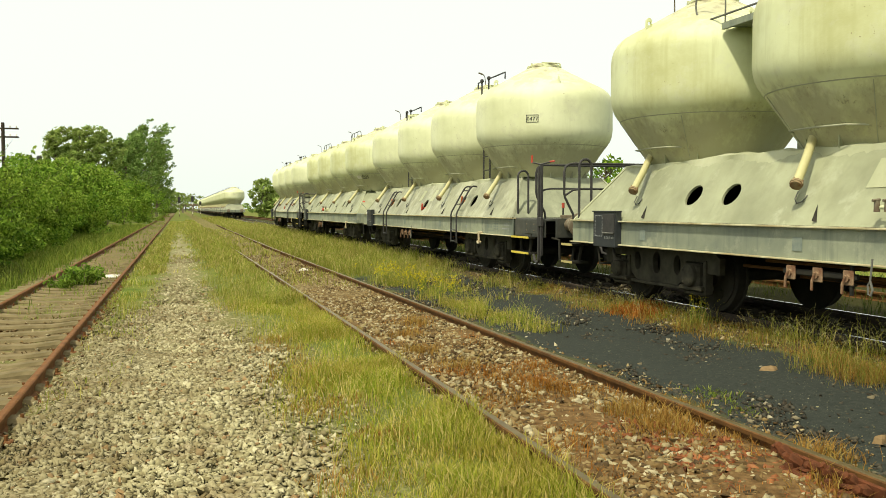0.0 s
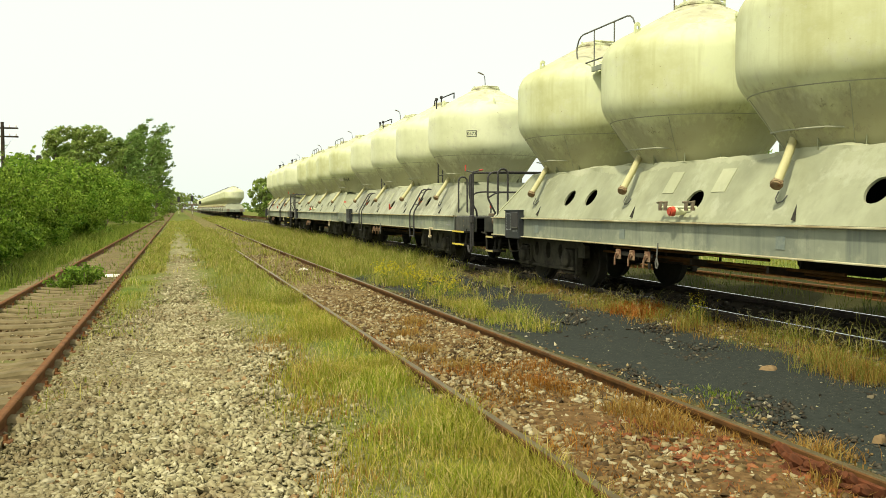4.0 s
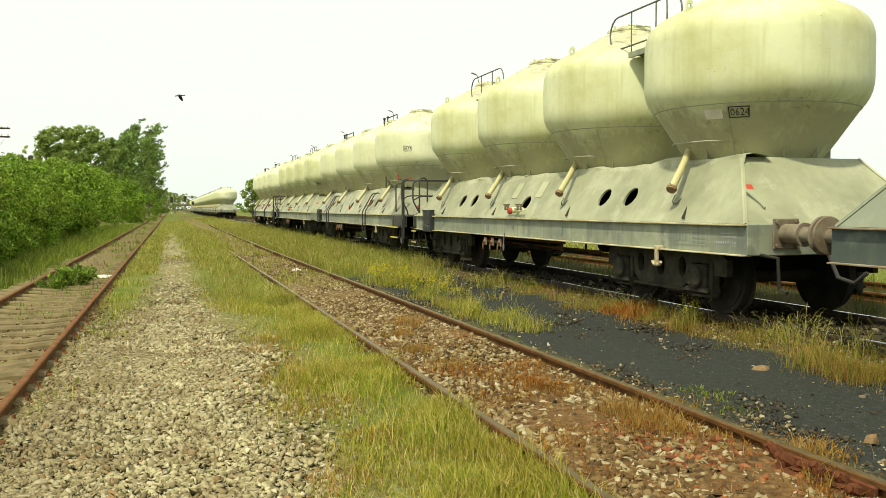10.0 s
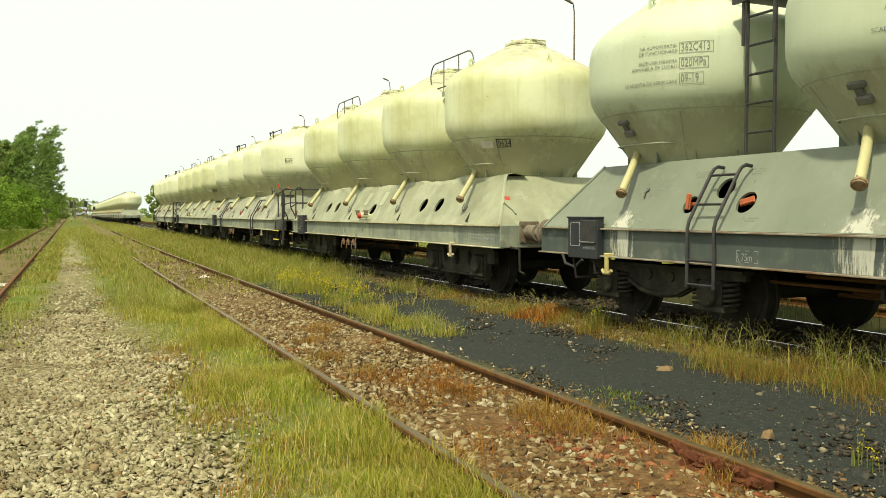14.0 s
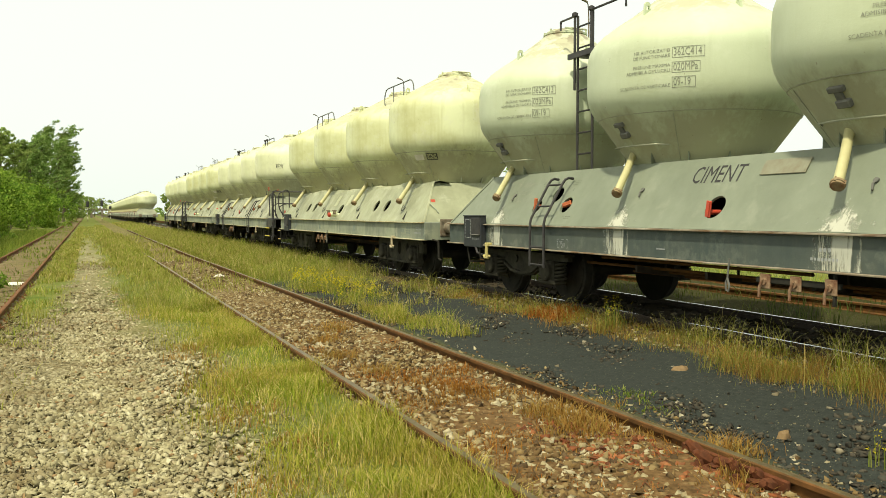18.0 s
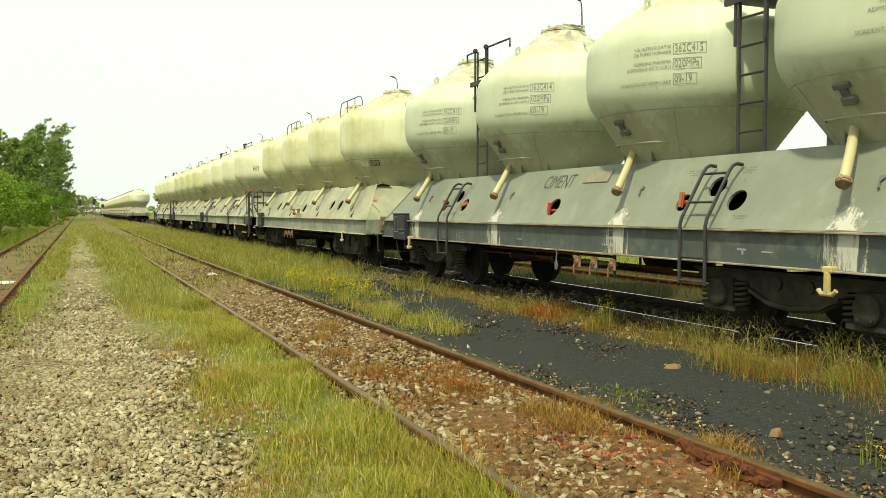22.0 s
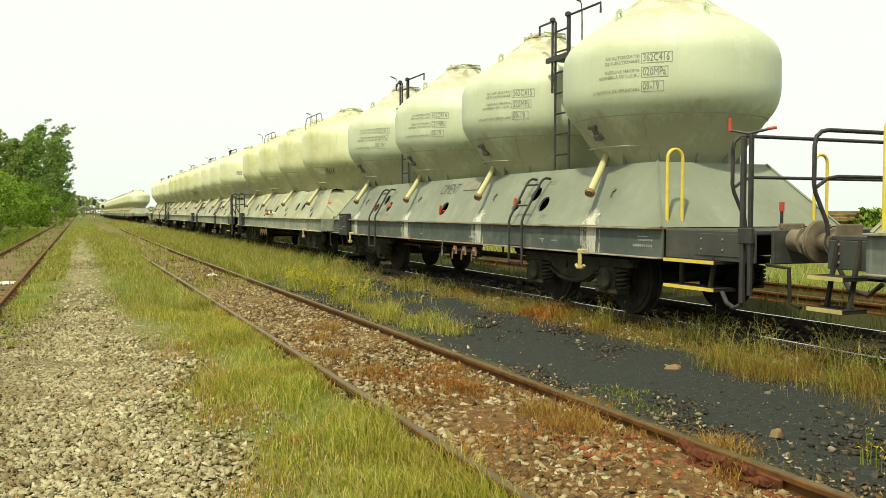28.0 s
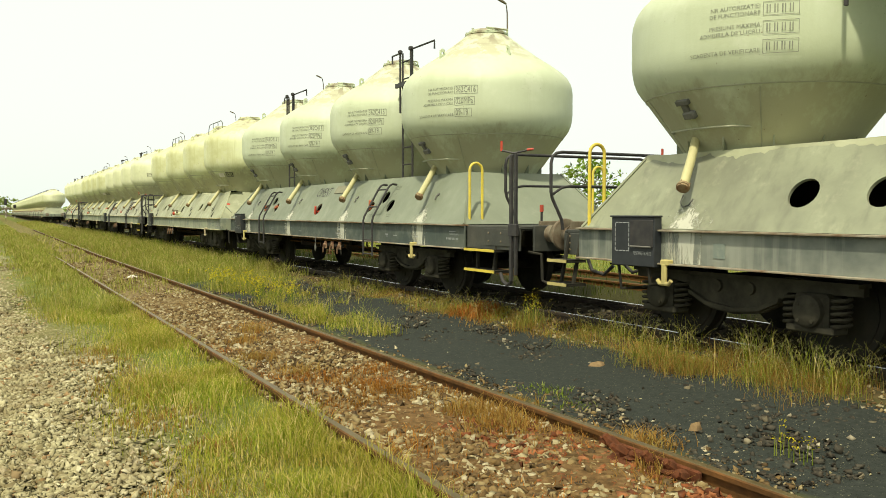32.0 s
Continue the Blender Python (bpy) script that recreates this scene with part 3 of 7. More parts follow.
def stone_material(name, stops, rough=0.9, warm=False):
    def build(s):
        c = s.ramp(s.island(), stops)
        if warm:
            c = s.mix(s.math("MULTIPLY", s.step(s.noise(1.6, 5), 0.46, 0.70), 0.7), c, (0.14, 0.095, 0.04))
            # the trodden middle of the path is scoured pale, its left shoulder stays brown and mossy
            shoulder = s.step(s.math("ADD", s.axis(0), s.math("MULTIPLY", s.noise(1.2, 4), 0.9)), 0.45, -0.25)
            c = s.mix(s.math("MULTIPLY", shoulder, 0.65), c, s.mix(0.5, c, (0.085, 0.06, 0.025)))
        s.color(s.mix(s.step(s.noise(30, 4), 0.35, 0.75), c, s.mix(0.5, c, (0.12, 0.09, 0.06))))
        s.bump(s.noise(70, 4), 0.3, 0.004)
    return material(name, build, rough, 0.0, 0.1)


GRAVEL = stone_material("gravel_stone", [(0.0, (0.17, 0.15, 0.075)), (0.28, (0.31, 0.285, 0.16)), (0.6, (0.39, 0.365, 0.215)), (0.84, (0.465, 0.435, 0.27)), (0.95, (0.56, 0.53, 0.36)), (0.965, (0.24, 0.155, 0.07)), (1.0, (0.33, 0.22, 0.11))], 0.9, True)
BALLAST = stone_material("rusty_ballast", [(0.0, (0.05, 0.031, 0.013)), (0.3, (0.140, 0.088, 0.035)), (0.5, (0.210, 0.145, 0.060)), (0.75, (0.275, 0.222, 0.112)), (0.9, (0.35, 0.31, 0.185)), (1.0, (0.45, 0.405, 0.27))])
CINDERS = stone_material("cinder_lumps", [(0.0, (0.015, 0.016, 0.014)), (0.86, (0.055, 0.057, 0.046)), (0.92, (0.16, 0.14, 0.09)), (1.0, (0.42, 0.39, 0.28))])


def in_strip(x0, x1, y0, y1, power=1.0, keep=None):
    def place(n):
        x = RNG.uniform(x0, x1, n)
        y = y0 + (y1 - y0) * RNG.uniform(0, 1, n) ** power
        if keep is not None:
            ok = RNG.uniform(size=n) < keep(x, y)
            x, y = x[ok], y[ok]
        return x, y
    return place


def path_keep(x, y):
    w = (clump_noise(x, y, 0.5) - 0.5) * 0.4
    edge = np.interp(y, [4, 8, 12, 18], [0.92, 0.82, 0.66, 0.55])
    left = np.interp(y, [4, 11, 16], [-1.27, -1.2, -0.5])
    return np.clip((edge + 0.22 + w * 1.3 - x) / 0.6, 0.04, 1) * np.clip((x - left + w * 0.4) / 0.2, 0.1, 1)


stones("path_gravel", "loose pale grey gravel of the path", GRAVEL, 62000, in_strip(-1.27, 1.5, 3.2, 15, 1.5, path_keep), 0.007, 0.032, 0.44, 1.9)
stones("path_gravel", "fine pale grey gravel far along the path", GRAVEL, 5000, in_strip(-0.6, 0.7, 14, 34, 1.2, lambda x, y: np.clip(1.2 - np.abs(x - 0.05) * 1.4, 0, 1)), 0.012, 0.034)
stones("track_ballast", "rust-stained ballast between the rails", BALLAST, 31500, in_strip(2.02, 3.55, 3.4, 18, 1.35), 0.006, 0.034, 0.5, 2.7)
stones("track_ballast", "dusty ballast farther along between the rails", BALLAST, 2600, in_strip(2.1, 3.5, 16, 32, 1.2), 0.012, 0.036)
stones("track_ballast", "rust-stained ballast beside the rail", BALLAST, 8000, in_strip(3.64, 4.3, 3.2, 18, 1.3, lambda x, y: np.clip(4.3 - x, 0.05, 1)), 0.005, 0.024)
stones("track_ballast", "dull ballast between concrete sleepers", BALLAST, 3000, in_strip(-2.75, -1.0, 7.5, 17, 1.2, lambda x, y: np.where(x > -1.35, 1, 0.5)), 0.008, 0.024)
RUST_STONE = stone_material("rust_red_stone", [(0.0, (0.07, 0.02, 0.008)), (0.5, (0.20, 0.055, 0.018)), (1.0, (0.30, 0.12, 0.05))])
stones("rusty_stones", "rust-red crumbs round the rail joint", RUST_STONE, 5200, in_strip(2.5, 3.5, 3.2, 5.4, 1.0, lambda x, y: np.clip((x - 2.7) * 1.3, 0, 1)), 0.006, 0.034)
stones("track_ballast", "brown ballast along the shiny rail", BALLAST, 2600, in_strip(5.95, 6.6, 4, 18, 1.3), 0.006, 0.026)
stones("cinders", "black cinder lumps on the trodden ground", CINDERS, 24000, in_strip(3.75, 6.1, 3.2, 19, 1.2, lambda x, y: np.clip(0.15 + 0.5 * np.exp(-((x - 5.6) / 0.35) ** 2) + 0.8 * np.exp(-((x - 3.9) / 0.35) ** 2) + (clump_noise(x, y, 0.28) - 0.5) * 1.8, 0.05, 1)), 0.003, 0.026, 0.6, 3.0)
stones("stone_chips", "pale stone chips scattered on the cinders", GRAVEL, 900, in_strip(3.8, 6.1, 3.2, 14, 1.2), 0.002, 0.010, 0.4)
stones("train_ballast", "dark oily ballast under the wagons", CINDERS, 2600, in_strip(6.2, 8.6, 5, 26, 1.2), 0.015, 0.05)


# ---- cement wagons: local x across, y along, z above the rail; y = 0 at the last tank ----
TANK_PROFILE = [(0.80, 1.88), (1.04, 2.22), (1.262, 2.545), (1.285, 2.575), (1.325, 2.625), (1.366, 2.69), (1.396, 2.765), (1.413, 2.85), (1.42, 2.94), (1.42, 3.20), (1.42, 3.42),
                (1.412, 3.50), (1.388, 3.585), (1.34, 3.665), (1.265, 3.735), (1.17, 3.79), (0.90, 3.93), (0.60, 4.09), (0.34, 4.235)]
GREY_PROFILE = [(0.80, 1.88), (1.02, 2.18), (1.245, 2.49), (1.27, 2.52), (1.315, 2.575), (1.36, 2.645), (1.393, 2.725), (1.412, 2.815), (1.42, 2.91), (1.42, 3.10), (1.42, 3.24),
                (1.412, 3.32), (1.385, 3.405), (1.335, 3.485), (1.25, 3.57), (1.10, 3.68), (0.85, 3.845), (0.60, 4.03), (0.34, 4.235)]
HALF, TOP, SLOPE0, SLOPE1 = 1.36, 0.86, 1.14, 1.93


def radius_at(z, profile=TANK_PROFILE):
    p = sorted((q[1], q[0]) for q in profile)
    return float(np.interp(z, [q[0] for q in p], [q[1] for q in p]))


def tank_form(seed, profile):
    def warp(t, z):
        return 0.005 * noise.noise((math.cos(t) * 1.3 + seed, math.sin(t) * 1.3, z * 1.1)) + 0.002 * noise.noise((math.cos(t) * 5, math.sin(t) * 5 + seed, z * 4))
    return lambda: Solid().lathe(profile, 64, warp=warp)


def lid_form():
    s = Solid().lathe([(0.33, 4.225), (0.36, 4.235), (0.36, 4.262), (0.315, 4.266), (0.31, 4.29), (0.29, 4.312), (0.18, 4.325), (0.02, 4.33)], 28)
    for k in range(6):
        a = k * math.pi / 3 + 0.3
        s.tube([(0.34 * math.cos(a), 0.34 * math.sin(a), 4.25), (0.345 * math.cos(a), 0.345 * math.sin(a), 4.315)], 0.018, 6)
    s.tube([(-0.2, -0.33, 4.30), (0.2, -0.33, 4.30)], 0.016, 6)
    return s


def lug_form():
    s = Solid()
    s.prism([(-0.06, -0.06), (0.06, -0.06), (0.05, 0.09), (0.02, 0.12), (-0.02, 0.12), (-0.05, 0.09), (-0.025, 0.02), (-0.025, 0.07), (0.025, 0.07), (0.025, 0.02), (-0.025, 0.02), (-0.05, 0.05)], -0.012, 0.012, "x")
    return s


def fin_form():
    return Solid().prism([(0.05, 0.0), (0.12, 0.0), (0.13, 0.03), (0.13, 0.17), (0.11, 0.17), (0.05, 0.08)], -0.006, 0.006, "y")


def pipe_form():
    return Solid().tube([(-0.62, 0.20, 2.17), (-0.74, 0.18, 2.19), (-0.83, 0.15, 2.15), (-0.90, 0.12, 2.07), (-1.10, -0.01, 1.83), (-1.33, -0.15, 1.57)], 0.047, 14)


def cap_form():
    a, d = Vector((-1.33, -0.15, 1.57)), Vector((-0.23, -0.14, -0.26)).normalized()
    s = Solid()
    s.tube([a - d * 0.012, a, a + d * 0.018, a + d * 0.022, a + d * 0.040, a + d * 0.044], [0.062, 0.068, 0.068, 0.060, 0.060, 0.052], 20)
    for k in range(4):
        side = d.orthogonal().normalized()
        side.rotate(Matrix.Rotation(k * math.pi / 2 + 0.4, 3, d))
        s.tube([a + side * 0.062 - d * 0.022, a + side * 0.062 + d * 0.030], 0.009, 6)
    return s


def on_slope(y, d):
    """A place on the near sloped side: d from 0 at its foot to 1 at its top."""
    return Vector((-HALF + (HALF - TOP) * d, y, SLOPE0 + (SLOPE1 - SLOPE0) * d))


SLOPE_LEN = math.hypot(HALF - TOP, SLOPE1 - SLOPE0)
SLOPE_OUT = Vector((-(SLOPE1 - SLOPE0), 0, HALF - TOP)).normalized()


def side_panel_form(y0, y1, holes, cut):
    """The sloped side as a sheet with real round openings, bent in round their rims."""
    bm = bmesh.new()
    loop = [(y0, 0.0), (y1, 0.0), (y1 - cut, SLOPE_LEN), (y0 + cut, SLOPE_LEN)]

    def ring(pts):
        vs = [bm.verts.new((p[0], p[1], 0)) for p in pts]
        return [bm.edges.new((vs[i], vs[(i + 1) % len(vs)])) for i in range(len(vs))]

    edges = ring(loop)
    rims = []
    for hy, hd, r in holes:
        e = ring([(hy + r * math.cos(2 * math.pi * k / 24), hd + r * math.sin(2 * math.pi * k / 24)) for k in range(24)])
        edges += e
        rims.append(e)
    bmesh.ops.triangle_fill(bm, use_beauty=True, edges=edges)
    for e in rims:
        ext = bmesh.ops.extrude_edge_only(bm, edges=e)
        for v in ext["geom"]:
            if isinstance(v, bmesh.types.BMVert):
                v.co.z = -0.03
    s = Solid()
    up = (SLOPE1 - SLOPE0) / SLOPE_LEN
    inn = (HALF - TOP) / SLOPE_LEN
    vs = []
    for v in bm.verts:
        a, d, o = v.co
        vs.append((-HALF + inn * d - up * o, a, SLOPE0 + up * d + inn * o))
    bm.verts.index_update()
    s.add(vs, [[v.index for v in f.verts] for f in bm.faces])
    bm.free()
    return s


def crust_form(y0, y1, seed, high):
    """A lumpy ridge of spilt cement along the top edge."""
    s = Solid()
    n = 220
    rows = []
    for i in range(n + 1):
        y = y0 + (y1 - y0) * i / n
        k = max(0.0, noise.noise((y * 0.8, seed, 0)) + 0.35 * noise.noise((y * 3.1, seed, 2)) + 0.2)
        h = 0.012 + high * k
        drop = 0.03 + 0.16 * max(0, noise.noise((y * 1.7, seed, 5)) + 0.3) + 0.05 * noise.noise((y * 7, seed, 9)) + 0.05 * noise.noise((y * 21, seed, 3))
        a = on_slope(y, 1 - drop) - SLOPE_OUT * 0.006
        b = on_slope(y, 0.985) + SLOPE_OUT * 0.012 + Vector((0, 0, h * 0.6))
        c = on_slope(y, 1.0) + Vector((0.10, 0, h))
        e = on_slope(y, 1.0) + Vector((0.34, 0, 0.004))
        rows += [a, b, c, e]
    fs = [(4 * i + k, 4 * i + k + 1, 4 * i + 5 + k, 4 * i + 4 + k) for i in range(n) for k in range(3)]
    return s.add(rows, fs)


def spill_form(seed):
    """Pale cement run below a pipe: on the slope's foot and down the sill."""
    s = Solid()
    rg = random.Random(seed)
    rows = []
    n = 10
    for i in range(n + 1):
        d = 0.50 * (1 - i / n) + 0.01
        w = 0.24 + 0.20 * (i / n)
        p = on_slope(0, d) + SLOPE_OUT * (0.005 + 0.012 * math.sin(math.pi * i / n))
        rows.append([(p.x, -0.16 + w * k / 4 * (1 + 0.25 * rg.uniform(-1, 1)) - 0.04, p.z - (0.0 if abs(k) < 4 else 0.01)) for k in range(-4, 5)])
    vs = [q for r in rows for q in r]
    s.add(vs, [(9 * i + k, 9 * i + k + 1, 9 * i + 10 + k, 9 * i + 9 + k) for i in range(n) for k in range(8)])
    return s


def run_form():
    return Solid().add([(-1.376, y, z) for z in (0.806, 0.96, 1.114) for y in (-0.62, -0.3, 0.0, 0.28)], [(4 * i + k, 4 * i + k + 1, 4 * i + 5 + k, 4 * i + 4 + k) for i in range(2) for k in range(3)])


def sill_form(y0, y1):
    s = Solid()
    s.box(-1.372, -1.352, y0, y1, 0.80, 1.13)
    s.box(-1.43, -1.30, y0, y1, 1.117, 1.137, 0.004, 1)
    s.box(-1.43, -1.30, y0, y1, 0.785, 0.803, 0.004, 1)
    y = y0 + 0.05
    while y < y1:
        s.box(-1.352, -1.30, y, y + 0.012, 0.803, 1.117)
        y += 1.1
    return s


def buffer_form():
    """Casing, bolted flange and plunger; points to -y from y = 0."""
    s = Solid()
    s.box(-0.17, 0.17, -0.03, 0.0, -0.17, 0.17, 0.01)
    for a in (-0.13, 0.13):
        for b in (-0.13, 0.13):
            s.tube([(a, -0.03, b), (a, -0.055, b)], 0.022, 6)
    s.tube([(0, -0.03, 0), (0, -0.30, 0)], 0.112, 20)
    s.tube([(0, -0.30, 0), (0, -0.325, 0)], 0.13, 20)
    s.tube([(0, -0.325, 0), (0, -0.57, 0)], 0.088, 18)
    return s


def buffer_head_form():
    return Solid().lathe([(0.09, 0.0), (0.195, 0.02), (0.205, 0.035), (0.195, 0.052), (0.10, 0.068), (0.02, 0.07)], 26)


def plate_with_windows(s, edge, windows, x0, x1):
    """Adds a plate of the outline (y, z) with oval openings (y, z, ry, rz) through it."""
    bm = bmesh.new()
    loops = [edge] + [[(y + ry * math.cos(2 * math.pi * k / 16), z + rz * math.sin(2 * math.pi * k / 16)) for k in range(16)] for y, z, ry, rz in windows]
    edges = []
    for loop in loops:
        vs = [bm.verts.new((x0, p[0], p[1])) for p in loop]
        edges += [bm.edges.new((vs[i], vs[(i + 1) % len(vs)])) for i in range(len(vs))]
    bmesh.ops.triangle_fill(bm, use_beauty=True, edges=edges)
    bm.verts.index_update()
    front = [v.co[:] for v in bm.verts]
    tris = [[v.index for v in f.verts] for f in bm.faces]
    n = len(front)
    walls, k = [], 0
    for loop in loops:
        m = len(loop)
        walls += [(k + i, k + (i + 1) % m, n + k + (i + 1) % m, n + k + i) for i in range(m)]
        k += m
    bm.free()
    s.add(front + [(x1, p[1], p[2]) for p in front], tris + [[n + i for i in t][::-1] for t in tris] + walls)


def bogie_frame_form(style):
    s = Solid()
    if style == "cast":
        # deep cast side plate with round windows, arched over the axle boxes
        edge = [(-1.42, 0.50), (-1.42, 0.70), (-1.25, 0.79), (-0.5, 0.84), (0.5, 0.84), (1.25, 0.79), (1.42, 0.70), (1.42, 0.50), (1.16, 0.50), (1.12, 0.64), (0.72, 0.64), (0.66, 0.40), (0.50, 0.30), (-0.50, 0.30), (-0.66, 0.40), (-0.72, 0.64), (-1.12, 0.64), (-1.16, 0.50)]
        plate_with_windows(s, edge, [(-0.50, 0.57, 0.085, 0.13), (0.0, 0.57, 0.10, 0.15), (0.50, 0.57, 0.085, 0.13)], -1.12, -1.04)
        s.prism([(-0.62, 0.27), (0.62, 0.27), (0.62, 0.31), (-0.62, 0.31)], -1.16, -1.02, "x")
        s.prism([(-1.38, 0.79), (1.38, 0.79), (1.30, 0.83), (-1.30, 0.83)], -1.15, -1.02, "x")
        for c in (-1, 1):
            s.box(-1.15, -1.03, c * 0.72 - 0.03, c * 0.72 + 0.03, 0.24, 0.64, 0.012)
            s.box(-1.15, -1.03, c * 1.14 - 0.03, c * 1.14 + 0.03, 0.24, 0.66, 0.012)
            s.box(-1.14, -1.04, c * 0.93 - 0.23, c * 0.93 + 0.23, 0.22, 0.26, 0.01)
    else:
        out = [(-1.36, 0.62), (-1.36, 0.70), (-0.62, 0.74), (-0.45, 0.70), (0.45, 0.70), (0.62, 0.74), (1.36, 0.70), (1.36, 0.62), (0.62, 0.60), (0.50, 0.46), (0.30, 0.37), (0.0, 0.34), (-0.30, 0.37), (-0.50, 0.46), (-0.62, 0.60)]
        s.prism(out, -1.10, -1.03, "x")
        s.prism([(-0.55, 0.50), (-0.32, 0.40), (0.0, 0.365), (0.32, 0.40), (0.55, 0.50), (0.55, 0.54), (0.32, 0.44), (0.0, 0.405), (-0.32, 0.44), (-0.55, 0.54)], -1.15, -1.0, "x")
        s.prism([(-1.36, 0.69), (1.36, 0.69), (1.36, 0.725), (-1.36, 0.725)], -1.16, -1.0, "x")
        for c in (-0.20, 0.20):
            s.tube([(-1.13, c, 0.60), (-1.09, c, 0.60)], 0.06, 12)
    return s


def axle_box_form():
    s = Solid().box(-1.20, -0.98, -0.17, 0.17, 0.30, 0.62, 0.03)
    s.tube([(-1.19, 0, 0.47), (-1.24, 0, 0.47), (-1.26, 0, 0.47)], [0.15, 0.14, 0.11], 18)
    s.box(-1.21, -1.0, -0.24, 0.24, 0.28, 0.345, 0.015)
    for k in range(4):
        a = k * math.pi / 2 + 0.78
        s.tube([(-1.25, 0.1 * math.cos(a), 0.46 + 0.1 * math.sin(a)), (-1.265, 0.1 * math.cos(a), 0.46 + 0.1 * math.sin(a))], 0.018, 6)
    return s


def spring_form():
    pts = []
    for i in range(61):
        a = i / 60 * 2 * math.pi * 5
        pts.append((-1.10 + 0.075 * math.cos(a), 0.075 * math.sin(a), 0.33 + 0.27 * i / 60))
    return Solid().tube(pts, 0.017, 6)


def wheelset_form():
    """Two flanged wheels with their axle, about its own centre."""
    s = Solid()
    s.tube([(-0.98, 0, 0), (0.98, 0, 0)], 0.08, 12)
    for sx in (-1, 1):
        s.tube([(sx * 0.69, 0, 0), (sx * 0.715, 0, 0)], 0.49, 36)
        s.tube([(sx * 0.715, 0, 0), (sx * 0.82, 0, 0)], 0.46, 36)
        s.tube([(sx * 0.82, 0, 0), (sx * 0.835, 0, 0)], 0.40, 36)
        s.tube([(sx * 0.835, 0, 0), (sx * 0.875, 0, 0)], [0.15, 0.12], 20)
        for k in range(3):
            a = 2 * math.pi * k / 3
            s.tube([(sx * 0.835, 0.26 * math.cos(a), 0.26 * math.sin(a)), (sx * 0.842, 0.26 * math.cos(a), 0.26 * math.sin(a))], 0.05, 10)
    return s


WHEELSETS = []
AXLE = 0.92


def bogie(w, yc, style, springs=True):
    b = part("bogie", Solid().box(-1.0, 1.0, -0.22, 0.22, 0.42, 0.72, 0.03).box(-0.5, 0.5, -0.18, 0.18, 0.72, 0.80, 0.02), IRON, w,
             "dusty dark two-axle bogie", m=pose(0, yc, 0))
    for sx in (1, -1):
        m = Matrix.Diagonal((sx, 1, 1, 1))
        part("side_frame", lambda: bogie_frame_form(style), BOGIE, b, m=m if sx > 0 else pose(0, 0, 0, 0, 0, 180), key="sideframe" + style)
        for ya in (-AXLE, AXLE):
            part("axle_box", axle_box_form, BOGIE, b, m=pose(0, ya, 0, 0, 0, 0 if sx > 0 else 180), key="axlebox")
            if style != "cast" and springs:
                for dy in (-0.24, 0.24):
                    part("spring", spring_form, BOGIE, b, m=pose(0, ya + dy, 0) if sx > 0 else pose(0, ya + dy, 0, 0, 0, 180), key="spring")
    for ya in (-AXLE, AXLE):
        ws = part("wheelset", wheelset_form, IRON, w, m=pose(0, yc + ya, 0.46), key="wheelset")
        WHEELSETS.append((ws, yc + ya))
    return b


def text_on(body, size, place, parent, mat, name="lettering", align="LEFT"):
    """Letters of the built-in font as a thin mesh; place maps (u, v) in metres to a point."""
    cu = bpy.data.curves.new("letters", "FONT")
    cu.body, cu.size, cu.align_x = body, size, align
    cu.resolution_u = 2
    ob = bpy.data.objects.new("letters", cu)
    scene.collection.objects.link(ob)
    me = bpy.data.meshes.new_from_object(ob.evaluated_get(bpy.context.evaluated_depsgraph_get()))
    bpy.data.objects.remove(ob)
    for v in me.vertices:
        v.co = place(v.co.x, v.co.y)
    me.materials.clear()
    me.materials.append(mat)
    o = new(name, me)
    o.parent = parent
    return tagged(o, kind="stuff")


def round_tank(angle, z0, lift=0.006):
    """Maps lettering onto the tank's belt; angle is where u = 0 faces."""
    def place(u, v):
        z = z0 + v
        r = radius_at(z, GREY_PROFILE) + lift
        a = angle + u / 1.42
        return Vector((r * math.cos(a), r * math.sin(a), z))
    return place


def bars_on(rows, place, parent, mat, name="lettering_bar"):
    """Unreadable writing as plain bars: rows of (u, v, width, height)."""
    s = Solid()
    for u, v, w, h in rows:
        n = max(1, int(w / 0.12))
        for k in range(n):
            a, b = u + w * k / n, u + w * (k + 1) / n
            s.add([place(a, v), place(b, v), place(b, v + h), place(a, v + h)], [(0, 1, 2, 3)])
    return tagged(part(name, s, mat, parent, smooth=0), kind="stuff")


def frame_box(u, v, w, h, t=0.006):
    return [(u, v, w, t), (u, v + h - t, w, t), (u, v, t, h), (u + w - t, v, t, h)]


def ladder_side(w, y):
    """Bent black ladder from below the sill over the sloped side."""
    pts = [(-1.46, y, 0.55), (-1.46, y, 1.16), (-1.44, y, 1.24), (-1.155, y, 1.735), (-1.115, y, 1.785), (-1.06, y, 1.81), (-0.98, y, 1.80)]
    l = part("side_ladder", Solid().tube([(p[0], p[1] - 0.2, p[2]) for p in pts], 0.019, 8).tube([(p[0], p[1] + 0.2, p[2]) for p in pts], 0.019, 8), BLACK, w, "black bent steel ladder")
    for x, z in ((-1.46, 0.58), (-1.46, 0.83), (-1.34, 1.41), (-1.165, 1.715)):
        part("rung", lambda: Solid().tube([(0, -0.2, 0), (0, 0.2, 0)], 0.014, 6), BLACK, l, m=pose(x, y, z), key="rung")


